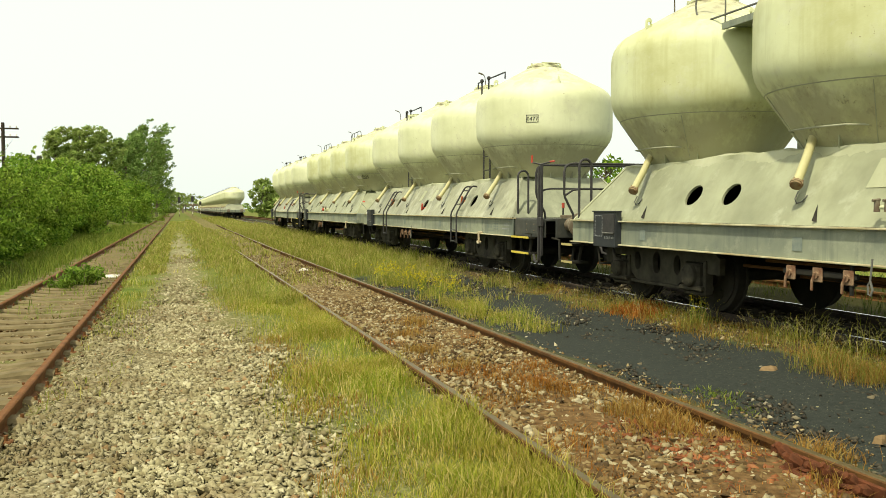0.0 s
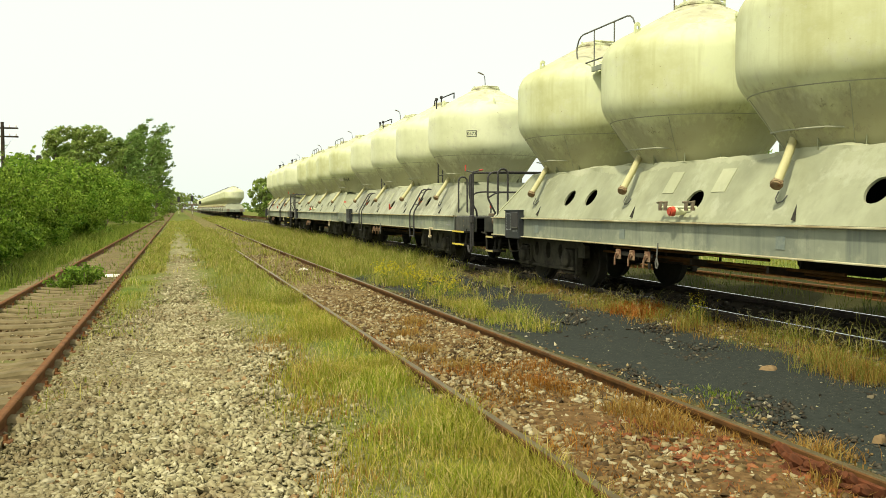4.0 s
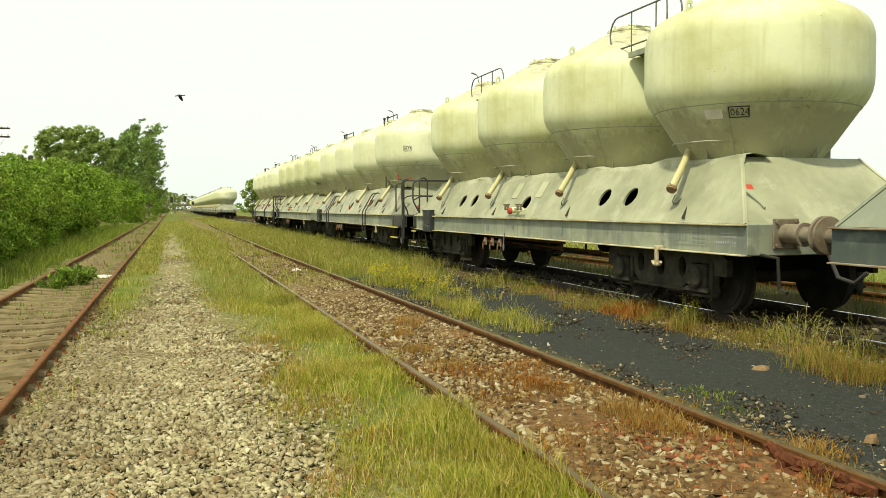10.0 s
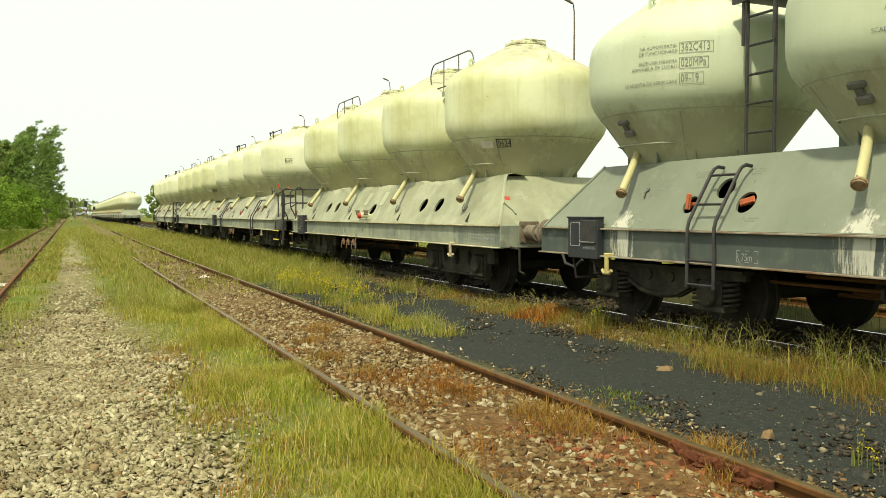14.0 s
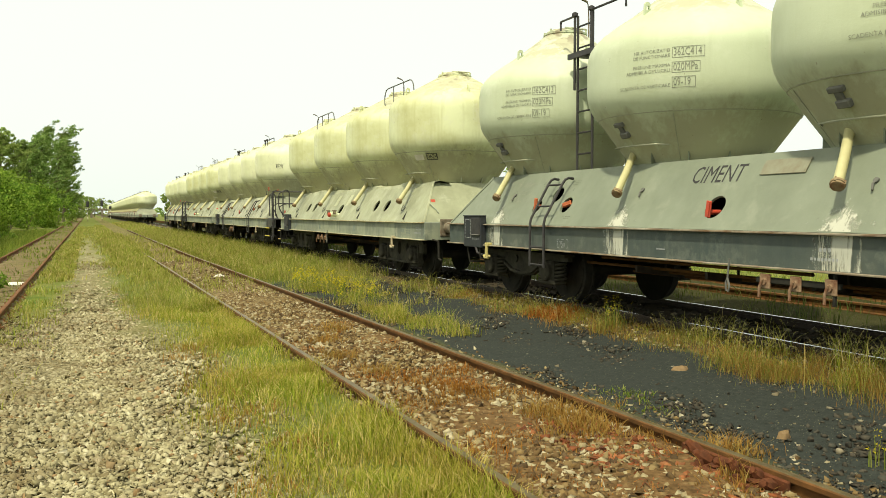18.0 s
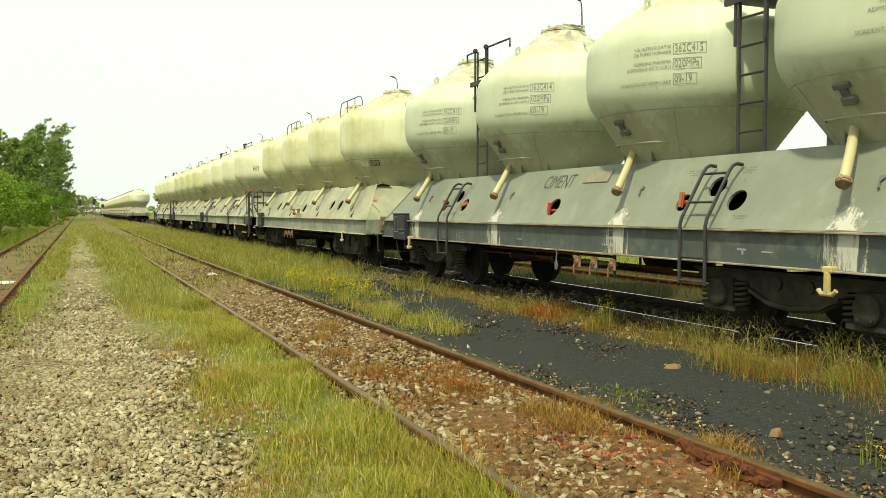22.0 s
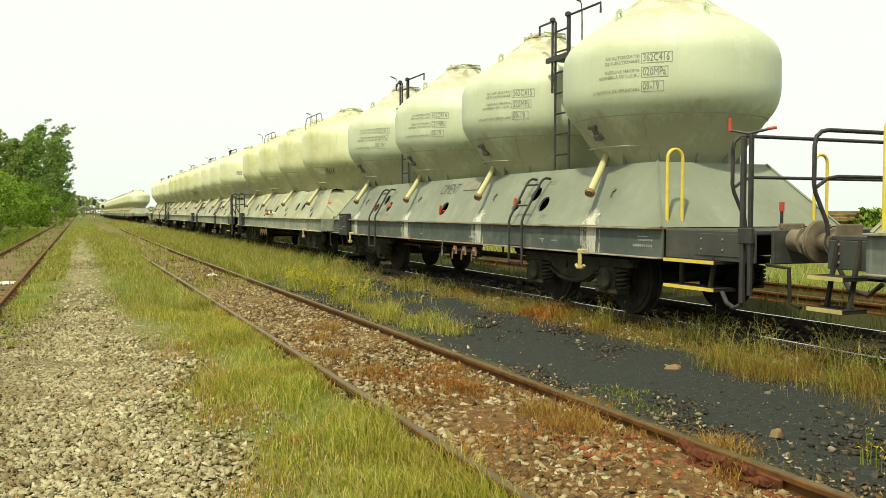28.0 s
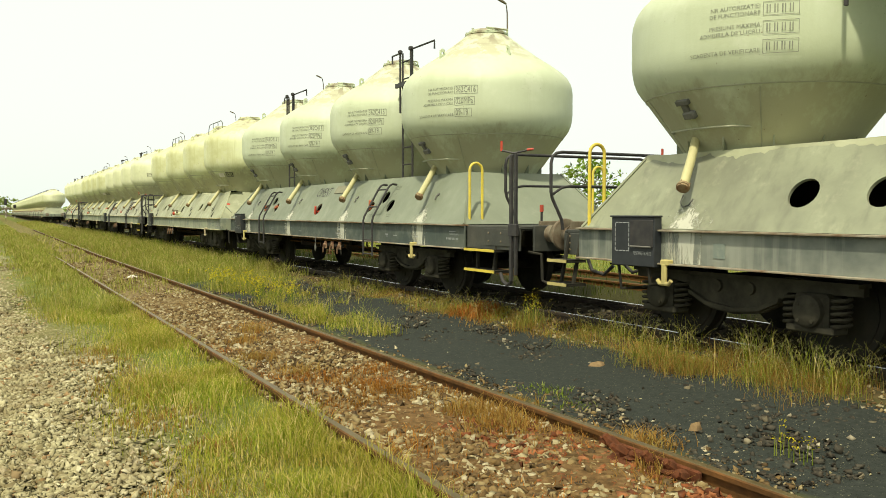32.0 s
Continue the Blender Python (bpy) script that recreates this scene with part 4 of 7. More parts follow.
def ladder_tank(w, y, x, z0, z1):
    l = part("tank_ladder", Solid().tube([(x, y - 0.2, z0), (x, y - 0.2, z1)], 0.02, 8).tube([(x, y + 0.2, z0), (x, y + 0.2, z1)], 0.02, 8), BLACK, w, "upright black steel ladder")
    z = z0 + 0.25
    while z < z1:
        part("rung", lambda: Solid().tube([(0, -0.2, 0), (0, 0.2, 0)], 0.014, 6), BLACK, l, m=pose(x, y, z), key="rung")
        z += 0.31


def gangway(w, y, style):
    """Small platform between two tank tops with its railing."""
    z = 3.62
    g = part("gangway", Solid().box(-0.72, 0.72, y - 0.36, y + 0.36, z, z + 0.03, 0.006).box(-0.74, -0.70, y - 0.36, y + 0.36, z - 0.04, z + 0.04).box(0.70, 0.74, y - 0.36, y + 0.36, z - 0.04, z + 0.04),
             BLACK if style == "bars" else SILL, w, "small steel gangway between tank tops")
    for sx in (-1, 1):
        x = 0.70 * sx
        if style == "bars":
            for dy in (-0.22, 0.22):
                e = y + math.copysign(0.86, dy)
                part("railing", Solid().tube([(x, y + dy, z - 0.5), (x, y + dy, 4.22)], 0.02, 8).tube([(x, y + dy, 4.2), (x * 0.8, e, 4.26), (x * 0.8, e, 4.12)], 0.017, 8), BLACK, g)
                part("knob", Solid().lathe([(0.02, 0), (0.045, 0.02), (0.045, 0.06), (0.02, 0.08)], 10, (x, y + dy, 4.18)), BLACK, g)
        else:
            zm, r = z + 0.40, 0.25
            near_end = [(x, y - 0.74 - r * math.sin(math.pi * k / 8), zm - r * math.cos(math.pi * k / 8)) for k in range(9)]
            far_end = [(x, y + 0.74 + r * math.sin(math.pi * k / 8), zm + r * math.cos(math.pi * k / 8)) for k in range(9)]
            part("railing", Solid().tube(near_end + far_end + near_end[:1], 0.013, 8), SMOKY, g)
            for dy in (-0.34, 0.34):
                part("railing_post", Solid().tube([(x, y + dy, z), (x, y + dy, z + 0.64)], 0.011, 6), SMOKY, g)


def loop_rail(w, y, z):
    """Railing across a wagon's end: a bowed post at either side, a top bar and a bar at hip height."""
    def bow(sx):
        return [(sx * 1.20, y, z), (sx * 1.22, y, z + 0.12), (sx * 1.36, y, z + 0.38), (sx * 1.38, y, z + 0.46), (sx * 1.38, y, z + 0.80), (sx * 1.36, y, z + 0.88), (sx * 1.30, y, z + 0.925), (sx * 1.22, y, z + 0.94)]
    part("end_rail", Solid().tube(bow(-1) + [(x * 0.74, b, c) for x, b, c in bow(1)[::-1]], 0.020, 10), BLACK, w)
    part("end_rail", Solid().tube([(-1.37, y, z + 0.42), (-1.22, y, z + 0.51), (-1.10, y, z + 0.53), (0.82, y, z + 0.53), (0.91, y, z + 0.51), (1.01, y, z + 0.44)], 0.017, 8), BLACK, w)


def end_platform(w, y0, colour):
    """Brakeman's platform: floor, steps, hand rails, brake column; reaches 1.37 m beyond y0."""
    y1 = y0 - 1.37
    part("platform_floor", Solid().box(-1.31, 1.31, y1, y0 - 0.004, 1.09, 1.13, 0.006).box(-1.335, -1.305, y1, y0 - 0.004, 0.81, 1.12, 0.006).box(1.305, 1.335, y1, y0 - 0.004, 0.81, 1.12, 0.006), PLATFORM, w)
    floor_side = part("side_plate", Solid().box(-1.345, -1.336, y1 + 0.05, y0 - 0.5, 0.86, 1.09, 0.003), PLATFORM, w)
    for k in range(6):
        part("rivet", lambda: Solid().lathe([(0.016, 0.0), (0.012, 0.008), (0.004, 0.011)], 8), BUFFER, floor_side, m=pose(-1.345, y1 + 0.12 + 0.32 * (k % 3), 0.92 + 0.11 * (k // 3), 0, -90, 0), key="rivet")
    part("headstock", Solid().box(-1.14, 1.14, y1 - 0.04, y1 - 0.002, 0.80, 1.14, 0.01), PLATFORM, w)
    for sx in (-1, 1):
        rail = YELLOW if colour == "grey" else BLACK
        hoop = [(0.105 * math.cos(q), 1.92 + 0.105 * math.sin(q)) for q in [math.pi * k / 8 for k in range(9)]]
        part("grab_rail", Solid().tube([(sx * 1.115 + 0.105, y0 + 0.12, 1.20)] + [(sx * 1.115 + c, y0 + 0.12, z) for c, z in hoop] + [(sx * 1.115 - 0.105, y0 + 0.12, 1.20)], 0.020, 10), rail, w,
             "yellow hoop grab rail" if colour == "grey" else "dark hoop grab rail")
        for z in (0.80, 0.52):
            st = part("step", Solid().box(sx * 1.16, sx * 1.44, y1 + 0.45, y0 - 0.12, z - 0.02, z + 0.01, 0.004), IRON, w)
            part("step_edge", Solid().box(sx * 1.436, sx * 1.452, y1 + 0.45, y0 - 0.12, z - 0.022, z + 0.013), YELLOW, st, "yellow step edge")
        part("step_bracket", Solid().tube([(sx * 1.3, y0 - 0.25, 1.09), (sx * 1.3, y0 - 0.25, 0.51)], 0.03, 6), IRON, w)
        part("step_bracket", Solid().tube([(sx * 1.3, y1 + 0.55, 1.09), (sx * 1.34, y1 + 0.62, 0.51)], 0.03, 6), IRON, w)
    part("brake_column", Solid().box(-1.425, -1.38, y1 + 0.07, y1 + 0.12, 0.42, 2.04, 0.006).box(-1.415, -1.375, y1 - 0.02, y1 + 0.02, 0.50, 2.06, 0.005).box(-1.43, -1.37, y1 - 0.04, y1 + 0.14, 1.00, 1.16, 0.01)
         .tube([(-1.39, y1 + 0.09, 0.50), (-1.385, y1 + 0.12, 0.40), (-1.38, y1 + 0.22, 0.36), (-1.37, y1 + 0.34, 0.40), (-1.36, y1 + 0.42, 0.50)], 0.024, 8), BLACK, w, "black brake column with a hooked foot")
    h = part("brake_handle", Solid().tube([(-1.50, y1 + 0.18, 2.11), (-1.39, y1 + 0.05, 2.07), (-1.26, y1 - 0.10, 2.11)], 0.013, 8), BLACK, w)
    part("handle_grip", Solid().tube([(-1.50, y1 + 0.18, 2.10), (-1.50, y1 + 0.18, 2.23)], 0.017, 8), RED, h, "red handle grip")
    far_handle = part("brake_handle", Solid().tube([(1.46, y1 + 0.30, 2.11), (1.30, y1 + 0.2, 2.07), (1.14, y1 + 0.08, 2.11)], 0.013, 8).tube([(1.30, y1 + 0.2, 2.07), (1.30, y1 + 0.2, 0.9)], 0.022, 8), BLACK, w)
    part("handle_grip", Solid().tube([(1.15, y1 + 0.09, 2.10), (1.15, y1 + 0.09, 2.22)], 0.017, 8), RED, far_handle, "red handle grip")
    part("handle_grip", Solid().tube([(-1.28, y1 - 0.08, 2.11), (-1.22, y1 - 0.14, 2.12)], 0.017, 8), RED, h, "red handle grip")
    loop_rail(w, y1 + 0.27, 1.13)
    bv = part("brake_valve", Solid().tube([(-0.98, y1 + 0.02, 1.10), (-0.98, y1 + 0.02, 1.33)], 0.016, 8), BLACK, w)
    part("valve_knob", Solid().tube([(-0.98, y1 + 0.02, 1.32), (-0.98, y1 + 0.02, 1.41)], 0.026, 10), RED, bv, "red valve knob")
    return y1


def front_platform(w, far, reach, dark):
    """Short footplate at the leading end with a hoop and steps on either side and a railing across."""
    out = far + reach
    floor = part("platform_floor", Solid().box(-1.12, 1.12, far + 0.012, out, 1.06, 1.10, 0.006).box(-1.145, -1.115, far + 0.012, out, 0.80, 1.06, 0.006).box(1.115, 1.145, far + 0.012, out, 0.80, 1.06, 0.006).box(-1.14, 1.14, out - 0.03, out - 0.002, 0.80, 1.09, 0.006), PLATFORM, w)
    for k in range(6):
        part("rivet", lambda: Solid().lathe([(0.016, 0.0), (0.012, 0.008), (0.004, 0.011)], 8), BUFFER, floor, m=pose(-1.146, far + 0.08 + (reach - 0.2) * (k % 2), 0.86 + 0.08 * (k // 2), 0, -90, 0), key="rivet")
    loop_rail(w, out - 0.05, 1.10)
    hoop = [(0.105 * math.cos(q), 1.98 + 0.105 * math.sin(q)) for q in [math.pi * k / 8 for k in range(9)]]
    for sx in (-1, 1):
        x, y = sx * 1.225, far - 0.13
        part("grab_rail", Solid().tube([(x + 0.105, y, 1.13)] + [(x + c, y, z) for c, z in hoop] + [(x - 0.105, y, 1.13)], 0.020, 10), BLACK if dark else YELLOW, w, "dark hoop grab rail" if dark else "yellow hoop grab rail")
        for z in (0.74, 0.46):
            st = part("step", Solid().box(sx * 1.12, sx * 1.40, out - 0.40, out - 0.02, z - 0.02, z + 0.01, 0.004), IRON, w)
            part("step_edge", Solid().box(sx * 1.398, sx * 1.412, out - 0.40, out - 0.02, z - 0.022, z + 0.013), OCHRE, st, "dirty yellow step edge")
        for dy in (-0.34, -0.10):
            part("step_bracket", Solid().tube([(sx * 1.13, out + dy, 1.06), (sx * 1.20, out + dy, 0.74), (sx * 1.26, out + dy, 0.45)], 0.026, 6), IRON, w)


FRONT_STEP = {"dusty": 0.60, "cream": 0.36}


def cabinet(w, yc):
    """Dark box with a hinged flap on the near sill."""
    lo, hi = 0.755, 1.265
    c = part("label_cabinet", Solid().box(-1.475, -1.37, yc - 0.33, yc + 0.33, lo, hi, 0.008).box(-1.49, -1.37, yc - 0.34, yc + 0.34, hi - 0.004, hi + 0.014, 0.004), CABINET, w, "dark blue-grey steel cabinet")
    flap = part("flap", Solid().box(-1.492, -1.475, yc - 0.32, yc + 0.02, lo + 0.20, hi - 0.03, 0.006), BLACK, c, "dull hinged steel flap")
    part("hinge", Solid().tube([(-1.495, yc - 0.30, lo + 0.205), (-1.495, yc + 0.01, lo + 0.205)], 0.009, 6), SMOKY, flap)
    dash = Solid()
    for k in range(6):
        for e in (0.045, 0.26):
            dash.box(-1.4785, -1.4755, yc + e, yc + e + 0.009, lo + 0.155 + 0.05 * k, lo + 0.190 + 0.05 * k)
    for k in range(4):
        for e in (0.15, 0.445):
            dash.box(-1.4785, -1.4755, yc + 0.045 + 0.057 * k, yc + 0.085 + 0.057 * k, lo + e, lo + e + 0.009)
    part("marking_frame", dash, CHALK, c, smooth=0)
    text_on("PENTRU ETICHETE", 0.052, lambda u, v: Vector((-1.478, yc - 0.02 - u * 0.62, lo + 0.12 + v)), c, CHALK)
    part("strut", Solid().tube([(-1.43, yc - 0.2, 0.765), (-1.42, yc - 0.22, 0.58), (-1.2, yc - 0.22, 0.55)], 0.018, 6), IRON, w)
    part("strut", Solid().tube([(-1.43, yc + 0.26, 0.765), (-1.40, yc + 0.25, 0.5), (-1.1, yc + 0.2, 0.5)], 0.018, 6), IRON, w)


def valve(w, y, z, mat, turned=False):
    """Valve spindle behind the opening with a flat bar handle, upright or laid over."""
    x = -HALF + (HALF - TOP) * (z - SLOPE0) / (SLOPE1 - SLOPE0)
    v = part("valve", Solid().tube([(x + 0.16, y, z), (x, y - 0.01, z)], 0.030, 12).tube([(x + 0.012, y - 0.01, z), (x - 0.004, y - 0.01, z)], 0.042, 6), mat, w, "painted outlet valve")
    m = pose(x - 0.012, y - 0.02, z, 76 if turned else 8, 0, 10)
    part("valve_handle", Solid().box(-0.014, 0.006, -0.034, 0.034, -0.055, 0.125, 0.006).box(-0.030, 0.004, -0.024, -0.010, -0.045, 0.12, 0.004), mat, v, m=m)


def outlet(w, y):
    """Red round outlet with two small taps on either side, in front of the low opening."""
    x, z = -1.37, 1.27
    o = part("air_outlet", Solid().tube([(x + 0.2, y, z), (x - 0.10, y - 0.02, z)], 0.045, 12), PALE, w)
    part("outlet_cap", Solid().tube([(x - 0.09, y - 0.02, z), (x - 0.14, y - 0.02, z)], [0.064, 0.058], 18).tube([(x - 0.14, y - 0.02, z), (x - 0.155, y - 0.02, z)], 0.04, 12), RED, o, "bright red outlet cap")
    part("manifold", Solid().tube([(x - 0.03, y - 0.42, z + 0.05), (x - 0.03, y + 0.36, z + 0.05)], 0.018, 8), PALE, o)
    for dy in (-0.38, -0.24, 0.22, 0.34):
        part("tap", lambda: Solid().tube([(0, 0, -0.05), (0, 0, 0.05)], 0.026, 8).tube([(-0.05, 0, 0.05), (0.03, 0, 0.06)], 0.014, 6), BUFFER, o, m=pose(x - 0.05, y + dy, z + 0.06), key="tap")


def wagon(l, sp, style, platform=False, number=None, detail=True, box=True, group="cement wagons", bare=False):
    """A bogie wagon with four cement tanks. l: the y of its last tank at the start."""
    tank_mat = {"cream": CREAM, "pale": PALE, "grey": GREY, "dusty": GREY}[style]
    panel = {"grey": SKIRT_GREY, "dusty": SKIRT_DUST_SHADE, "pale": SKIRT_PALE}.get(style, SKIRT_CREAM)
    sill = {"grey": SILL_DARK, "dusty": SILL_STREAK}.get(style, SILL)
    words = {"cream": "dusty cream four-tank cement wagon with stained tanks", "pale": "pale weathered four-tank cement wagon with brake platform",
             "grey": "light grey four-tank cement wagon on a dark underframe", "dusty": "grey four-tank cement wagon with a dust-caked skirt"}[style]
    w = thing("cement_wagon", words, "freight wagon", pose(TRAIN_X, l, TRAIN_RAIL_Z), group)
    far = 3 * sp + (1.46 if style == "dusty" else 1.65)
    near = -1.68
    tag = style + str(round(sp, 2))
    # underframe
    flange = plain_flange(style)
    part("side_sill", lambda: sill_form(near, far), (sill, flange), w, key="sill" + tag)
    part("side_sill", None, None, w, m=pose(0, near + far, 0, 0, 0, 180), key="sill" + tag)
    part("centre_sill", lambda: Solid().box(-0.35, 0.35, near, far, 0.80, 1.05, 0.02), IRON, w, key="centre" + tag)
    for k in range(5):
        part("cross_beam", lambda: Solid().box(-1.35, 1.35, -0.06, 0.06, 0.82, 1.10), IRON, w, m=pose(0, near + 1.2 + k * (far - near - 2.4) / 4, 0), key="cross")
    part("headstock", lambda: Solid().box(-1.37, 1.37, -0.04, 0.04, 0.79, 1.14, 0.01), sill, w, m=pose(0, far - 0.03, 0), key="headstock" + style)
    end, front = near, FRONT_STEP.get(style, 0.0)
    if platform:
        end = end_platform(w, near, style)
    else:
        part("headstock", None, None, w, m=pose(0, near + 0.03, 0), key="headstock" + style)
    for sx in (-0.875, 0.875):
        for yb, rz in ((end, 0), (far + front, 180)):
            short = {"grey": 0.57, "pale": 0.66}.get(style, 1.0) if rz == 0 and platform else {"dusty": 0.57, "cream": 0.66}.get(style, 1.0) if rz and front else 1.0
            b = part("buffer", buffer_form, BUFFER, w, m=pose(sx, yb, 1.03, 0, 0, rz) @ Matrix.Diagonal((1, short, 1, 1)), key="buffer")
            part("buffer_head", buffer_head_form, BUFFER, b, m=pose(0, -0.555, 0, 90, 0, 0), key="bufferhead")
    if front:
        front_platform(w, far, front, style == "cream")
    for yb, rz in ((end, 0), (far + front, 180)):
        part("draw_hook", lambda: Solid().tube([(0, 0, 1.0), (0, -0.3, 1.0), (0, -0.38, 1.06), (0, -0.42, 1.0), (0, -0.40, 0.9), (0, -0.48, 0.72), (0, -0.62, 0.75)], 0.035, 8), IRON, w, m=pose(0, yb, 0, 0, 0, rz), key="hook")
        part("air_hose", lambda: Solid().tube([(-0.35, 0, 0.85), (-0.38, -0.12, 0.80), (-0.36, -0.25, 0.55), (-0.30, -0.42, 0.5), (-0.25, -0.55, 0.62)], 0.024, 8), BLACK, w, m=pose(0, yb, 0, 0, 0, rz), key="hose")
        part("shunter_step", lambda: Solid().tube([(-1.2, -0.02, 0.80), (-1.2, -0.30, 0.78), (-1.2, -0.32, 0.45), (-1.2, -0.45, 0.42)], 0.02, 6), IRON, w, m=pose(0, yb, 0, 0, 0, rz), key="shunt")
    springy = "spring" if style in ("grey", "dusty") else "cast"
    inset = 0.60 if springy == "spring" else 0.42
    bogie(w, inset, springy)
    bogie(w, 3 * sp - inset, springy)
    # brake gear between the bogies
    mid = 1.5 * sp
    part("air_reservoir", lambda: Solid().tube([(0.25, -0.65, 0.66), (0.25, -0.6, 0.66), (0.25, 0.6, 0.66), (0.25, 0.65, 0.66)], [0.07, 0.15, 0.15, 0.07], 16), IRON, w, m=pose(0, mid - 1.0, 0), key="reservoir")
    for x, z, a, b in ((-0.55, 0.56, -3.0, 2.2), (-0.80, 0.62, -2.2, 3.0), (-0.30, 0.50, -2.6, 2.6), (-0.95, 0.72, -1.2, 2.4)):
        part("brake_rod", lambda: Solid().tube([(0, -0.5, 0), (0, 0.5, 0)], 0.020, 6), RAIL_RUST, w, m=pose(x, mid + (a + b) / 2, z) @ Matrix.Diagonal((1, b - a, 1, 1)), key="rod")
    for dy in (-1.3, 0.2, 1.5):
        part("brake_lever", lambda: Solid().prism([(-1.05, 0.58), (-0.15, 0.46), (-0.15, 0.54), (-1.05, 0.66)], -0.02, 0.02, "y").tube([(-0.6, 0, 0.56), (-0.6, 0, 0.82)], 0.018, 6), RAIL_DARK, w, m=pose(0, mid + dy, 0), key="brakelever")
    gear = part("changeover_lever", lambda: Solid().box(-1.38, -1.33, -0.5, 0.5, 0.64, 0.70, 0.01).tube([(-1.38, -0.45, 0.80), (-1.38, -0.45, 0.5)], 0.02, 6), IRON, w, m=pose(0, mid + (1.1 if sill is SILL else -1.4), 0), key="lever")
    for k, dy in enumerate((-0.42, -0.02, 0.36)):
        part("lever_plate", lambda: Solid().box(-1.405, -1.38, -0.065, 0.065, 0.59, 0.735, 0.008).tube([(-1.40, 0, 0.68), (-1.43, 0, 0.68), (-1.435, 0.03, 0.60), (-1.435, 0.03, 0.51)], 0.014, 8).tube([(-1.40, 0.0, 0.66), (-1.425, 0.0, 0.66)], 0.035, 10), LEVER, gear, m=pose(0, dy, 0), key="leverplate")
    part("towing_hook", lambda: Solid().box(-1.46, -1.37, -0.055, 0.055, 0.78, 0.84, 0.012).box(-1.465, -1.425, -0.032, 0.032, 0.60, 0.80, 0.012).tube([(-1.445, -0.095, 0.635), (-1.445, -0.06, 0.60), (-1.445, 0.06, 0.60), (-1.445, 0.095, 0.635)], 0.022, 8),
         OCHRE if number else DIRTY_WHITE, w, "cast rope hook", m=pose(0, 0.0 if not number else -0.1, 0), key="rope" + str(bool(number)))
    if number:
        part("towing_hook", None, None, w, "yellow cast rope hook", m=pose(0, 3 * sp - 0.02, 0), key="ropeTrue")
    # sloped skirt
    holes = []
    for g in (0, 2):
        if style == "grey":
            holes += [(sp * g + 1.30, 0.34, 0.125), (sp * g + 1.69, 0.52, 0.125), (sp * g + 2.12, 0.32, 0.11)]
        else:
            holes += [(sp * g + 1.17, 0.40, 0.15), (sp * g + 1.93, 0.40, 0.15)]
    holes.append((sp + 1.55, 0.28 if style == "grey" else 0.30, 0.14 if style == "grey" else 0.17))
    y0, y1 = near + 0.04, far - 0.04
    cut = 0.54 if style == "dusty" else 0.74
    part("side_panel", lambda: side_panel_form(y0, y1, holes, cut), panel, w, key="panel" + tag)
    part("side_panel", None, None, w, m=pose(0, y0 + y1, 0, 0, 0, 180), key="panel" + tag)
    part("deck", lambda: Solid().box(-TOP, TOP, y0 + cut, y1 - cut, SLOPE1 - 0.02, SLOPE1, 0.0), panel, w, key="deck" + tag)
    # added dark plate, no wagon part: stops daylight showing through the openings
    part("inner_bulkhead", lambda: Solid().box(-0.02, 0.02, y0 + 0.8, y1 - 0.8, SLOPE0, SLOPE1 - 0.03), IRON, w, key="lightblock" + tag)
    part("floor_plate", lambda: Solid().box(-1.33, 1.33, y0, y1, 1.105, 1.115), IRON, w, key="floor" + tag)
    for yb, yt in ((y0, y0 + cut), (y1, y1 - cut)):
        s = Solid().add([(-HALF, yb, SLOPE0), (HALF, yb, SLOPE0), (TOP, yt, SLOPE1), (-TOP, yt, SLOPE1)], [(0, 1, 2, 3)])
        # pale wagons' ends take the dust coat, its dullness doubling as tank shade
        part("end_panel", s, SKIRT_DUST_SHADE if style == "pale" else panel, w)
        for sx in (-1, 1):
            a, b = Vector((sx * HALF, yb, SLOPE0)), Vector((sx * TOP, yt, SLOPE1))
            part("corner_rib", Solid().tube([a, b], 0.022, 4), CRUST if style == "cream" else panel, w)
    if style != "grey":
        part("spilt_cement", lambda: crust_form(y0 + cut - 0.1, y1 - cut, l, 0.10 if style == "cream" else 0.05), CRUST, w, "lumpy crust of spilt cement")
    # tanks
    for k in range(4):
        form = GREY_PROFILE if style in ("grey", "dusty") else TANK_PROFILE
        t = part("tank", tank_form(k * 3.7 + l, form), tank_mat, w, m=pose(0, k * sp, 0), smooth=50, key="tank" + style + str(k % 2))
        zs = 2.515 if style in ("grey", "dusty") else 2.57
        part("weld_seam", lambda: Solid().lathe([(radius_at(zs, form) - 0.03, zs - 0.010), (radius_at(zs, form) + 0.003, zs - 0.006), (radius_at(zs, form) + 0.006, zs + 0.004), (radius_at(zs, form) - 0.03, zs + 0.010)], 64), SEAM, t, key="seam" + style)
        if detail:
            for a in (150, 218):
                d = Vector((math.cos(radians(a)), math.sin(radians(a)), 0))
                part("cone_weld", lambda: Solid().tube([d * (radius_at(z, form) + 0.003) + Vector((0, 0, z)) for z in (1.92, 2.26, form[2][1])], 0.0045, 4), SEAM, t, key="coneweld" + style + str(a))
        part("hatch_lid", lid_form, PALE if style != "grey" else GREY, t, key="lid" + style)
        for a in (100, 170, 280, 350):
            r = radius_at(3.77, form)
            part("lifting_lug", lug_form, tank_mat, t, m=pose(0, 0, 0, 0, 0, a) @ pose(0, r * 0.97, 3.80), key="lug" + style)
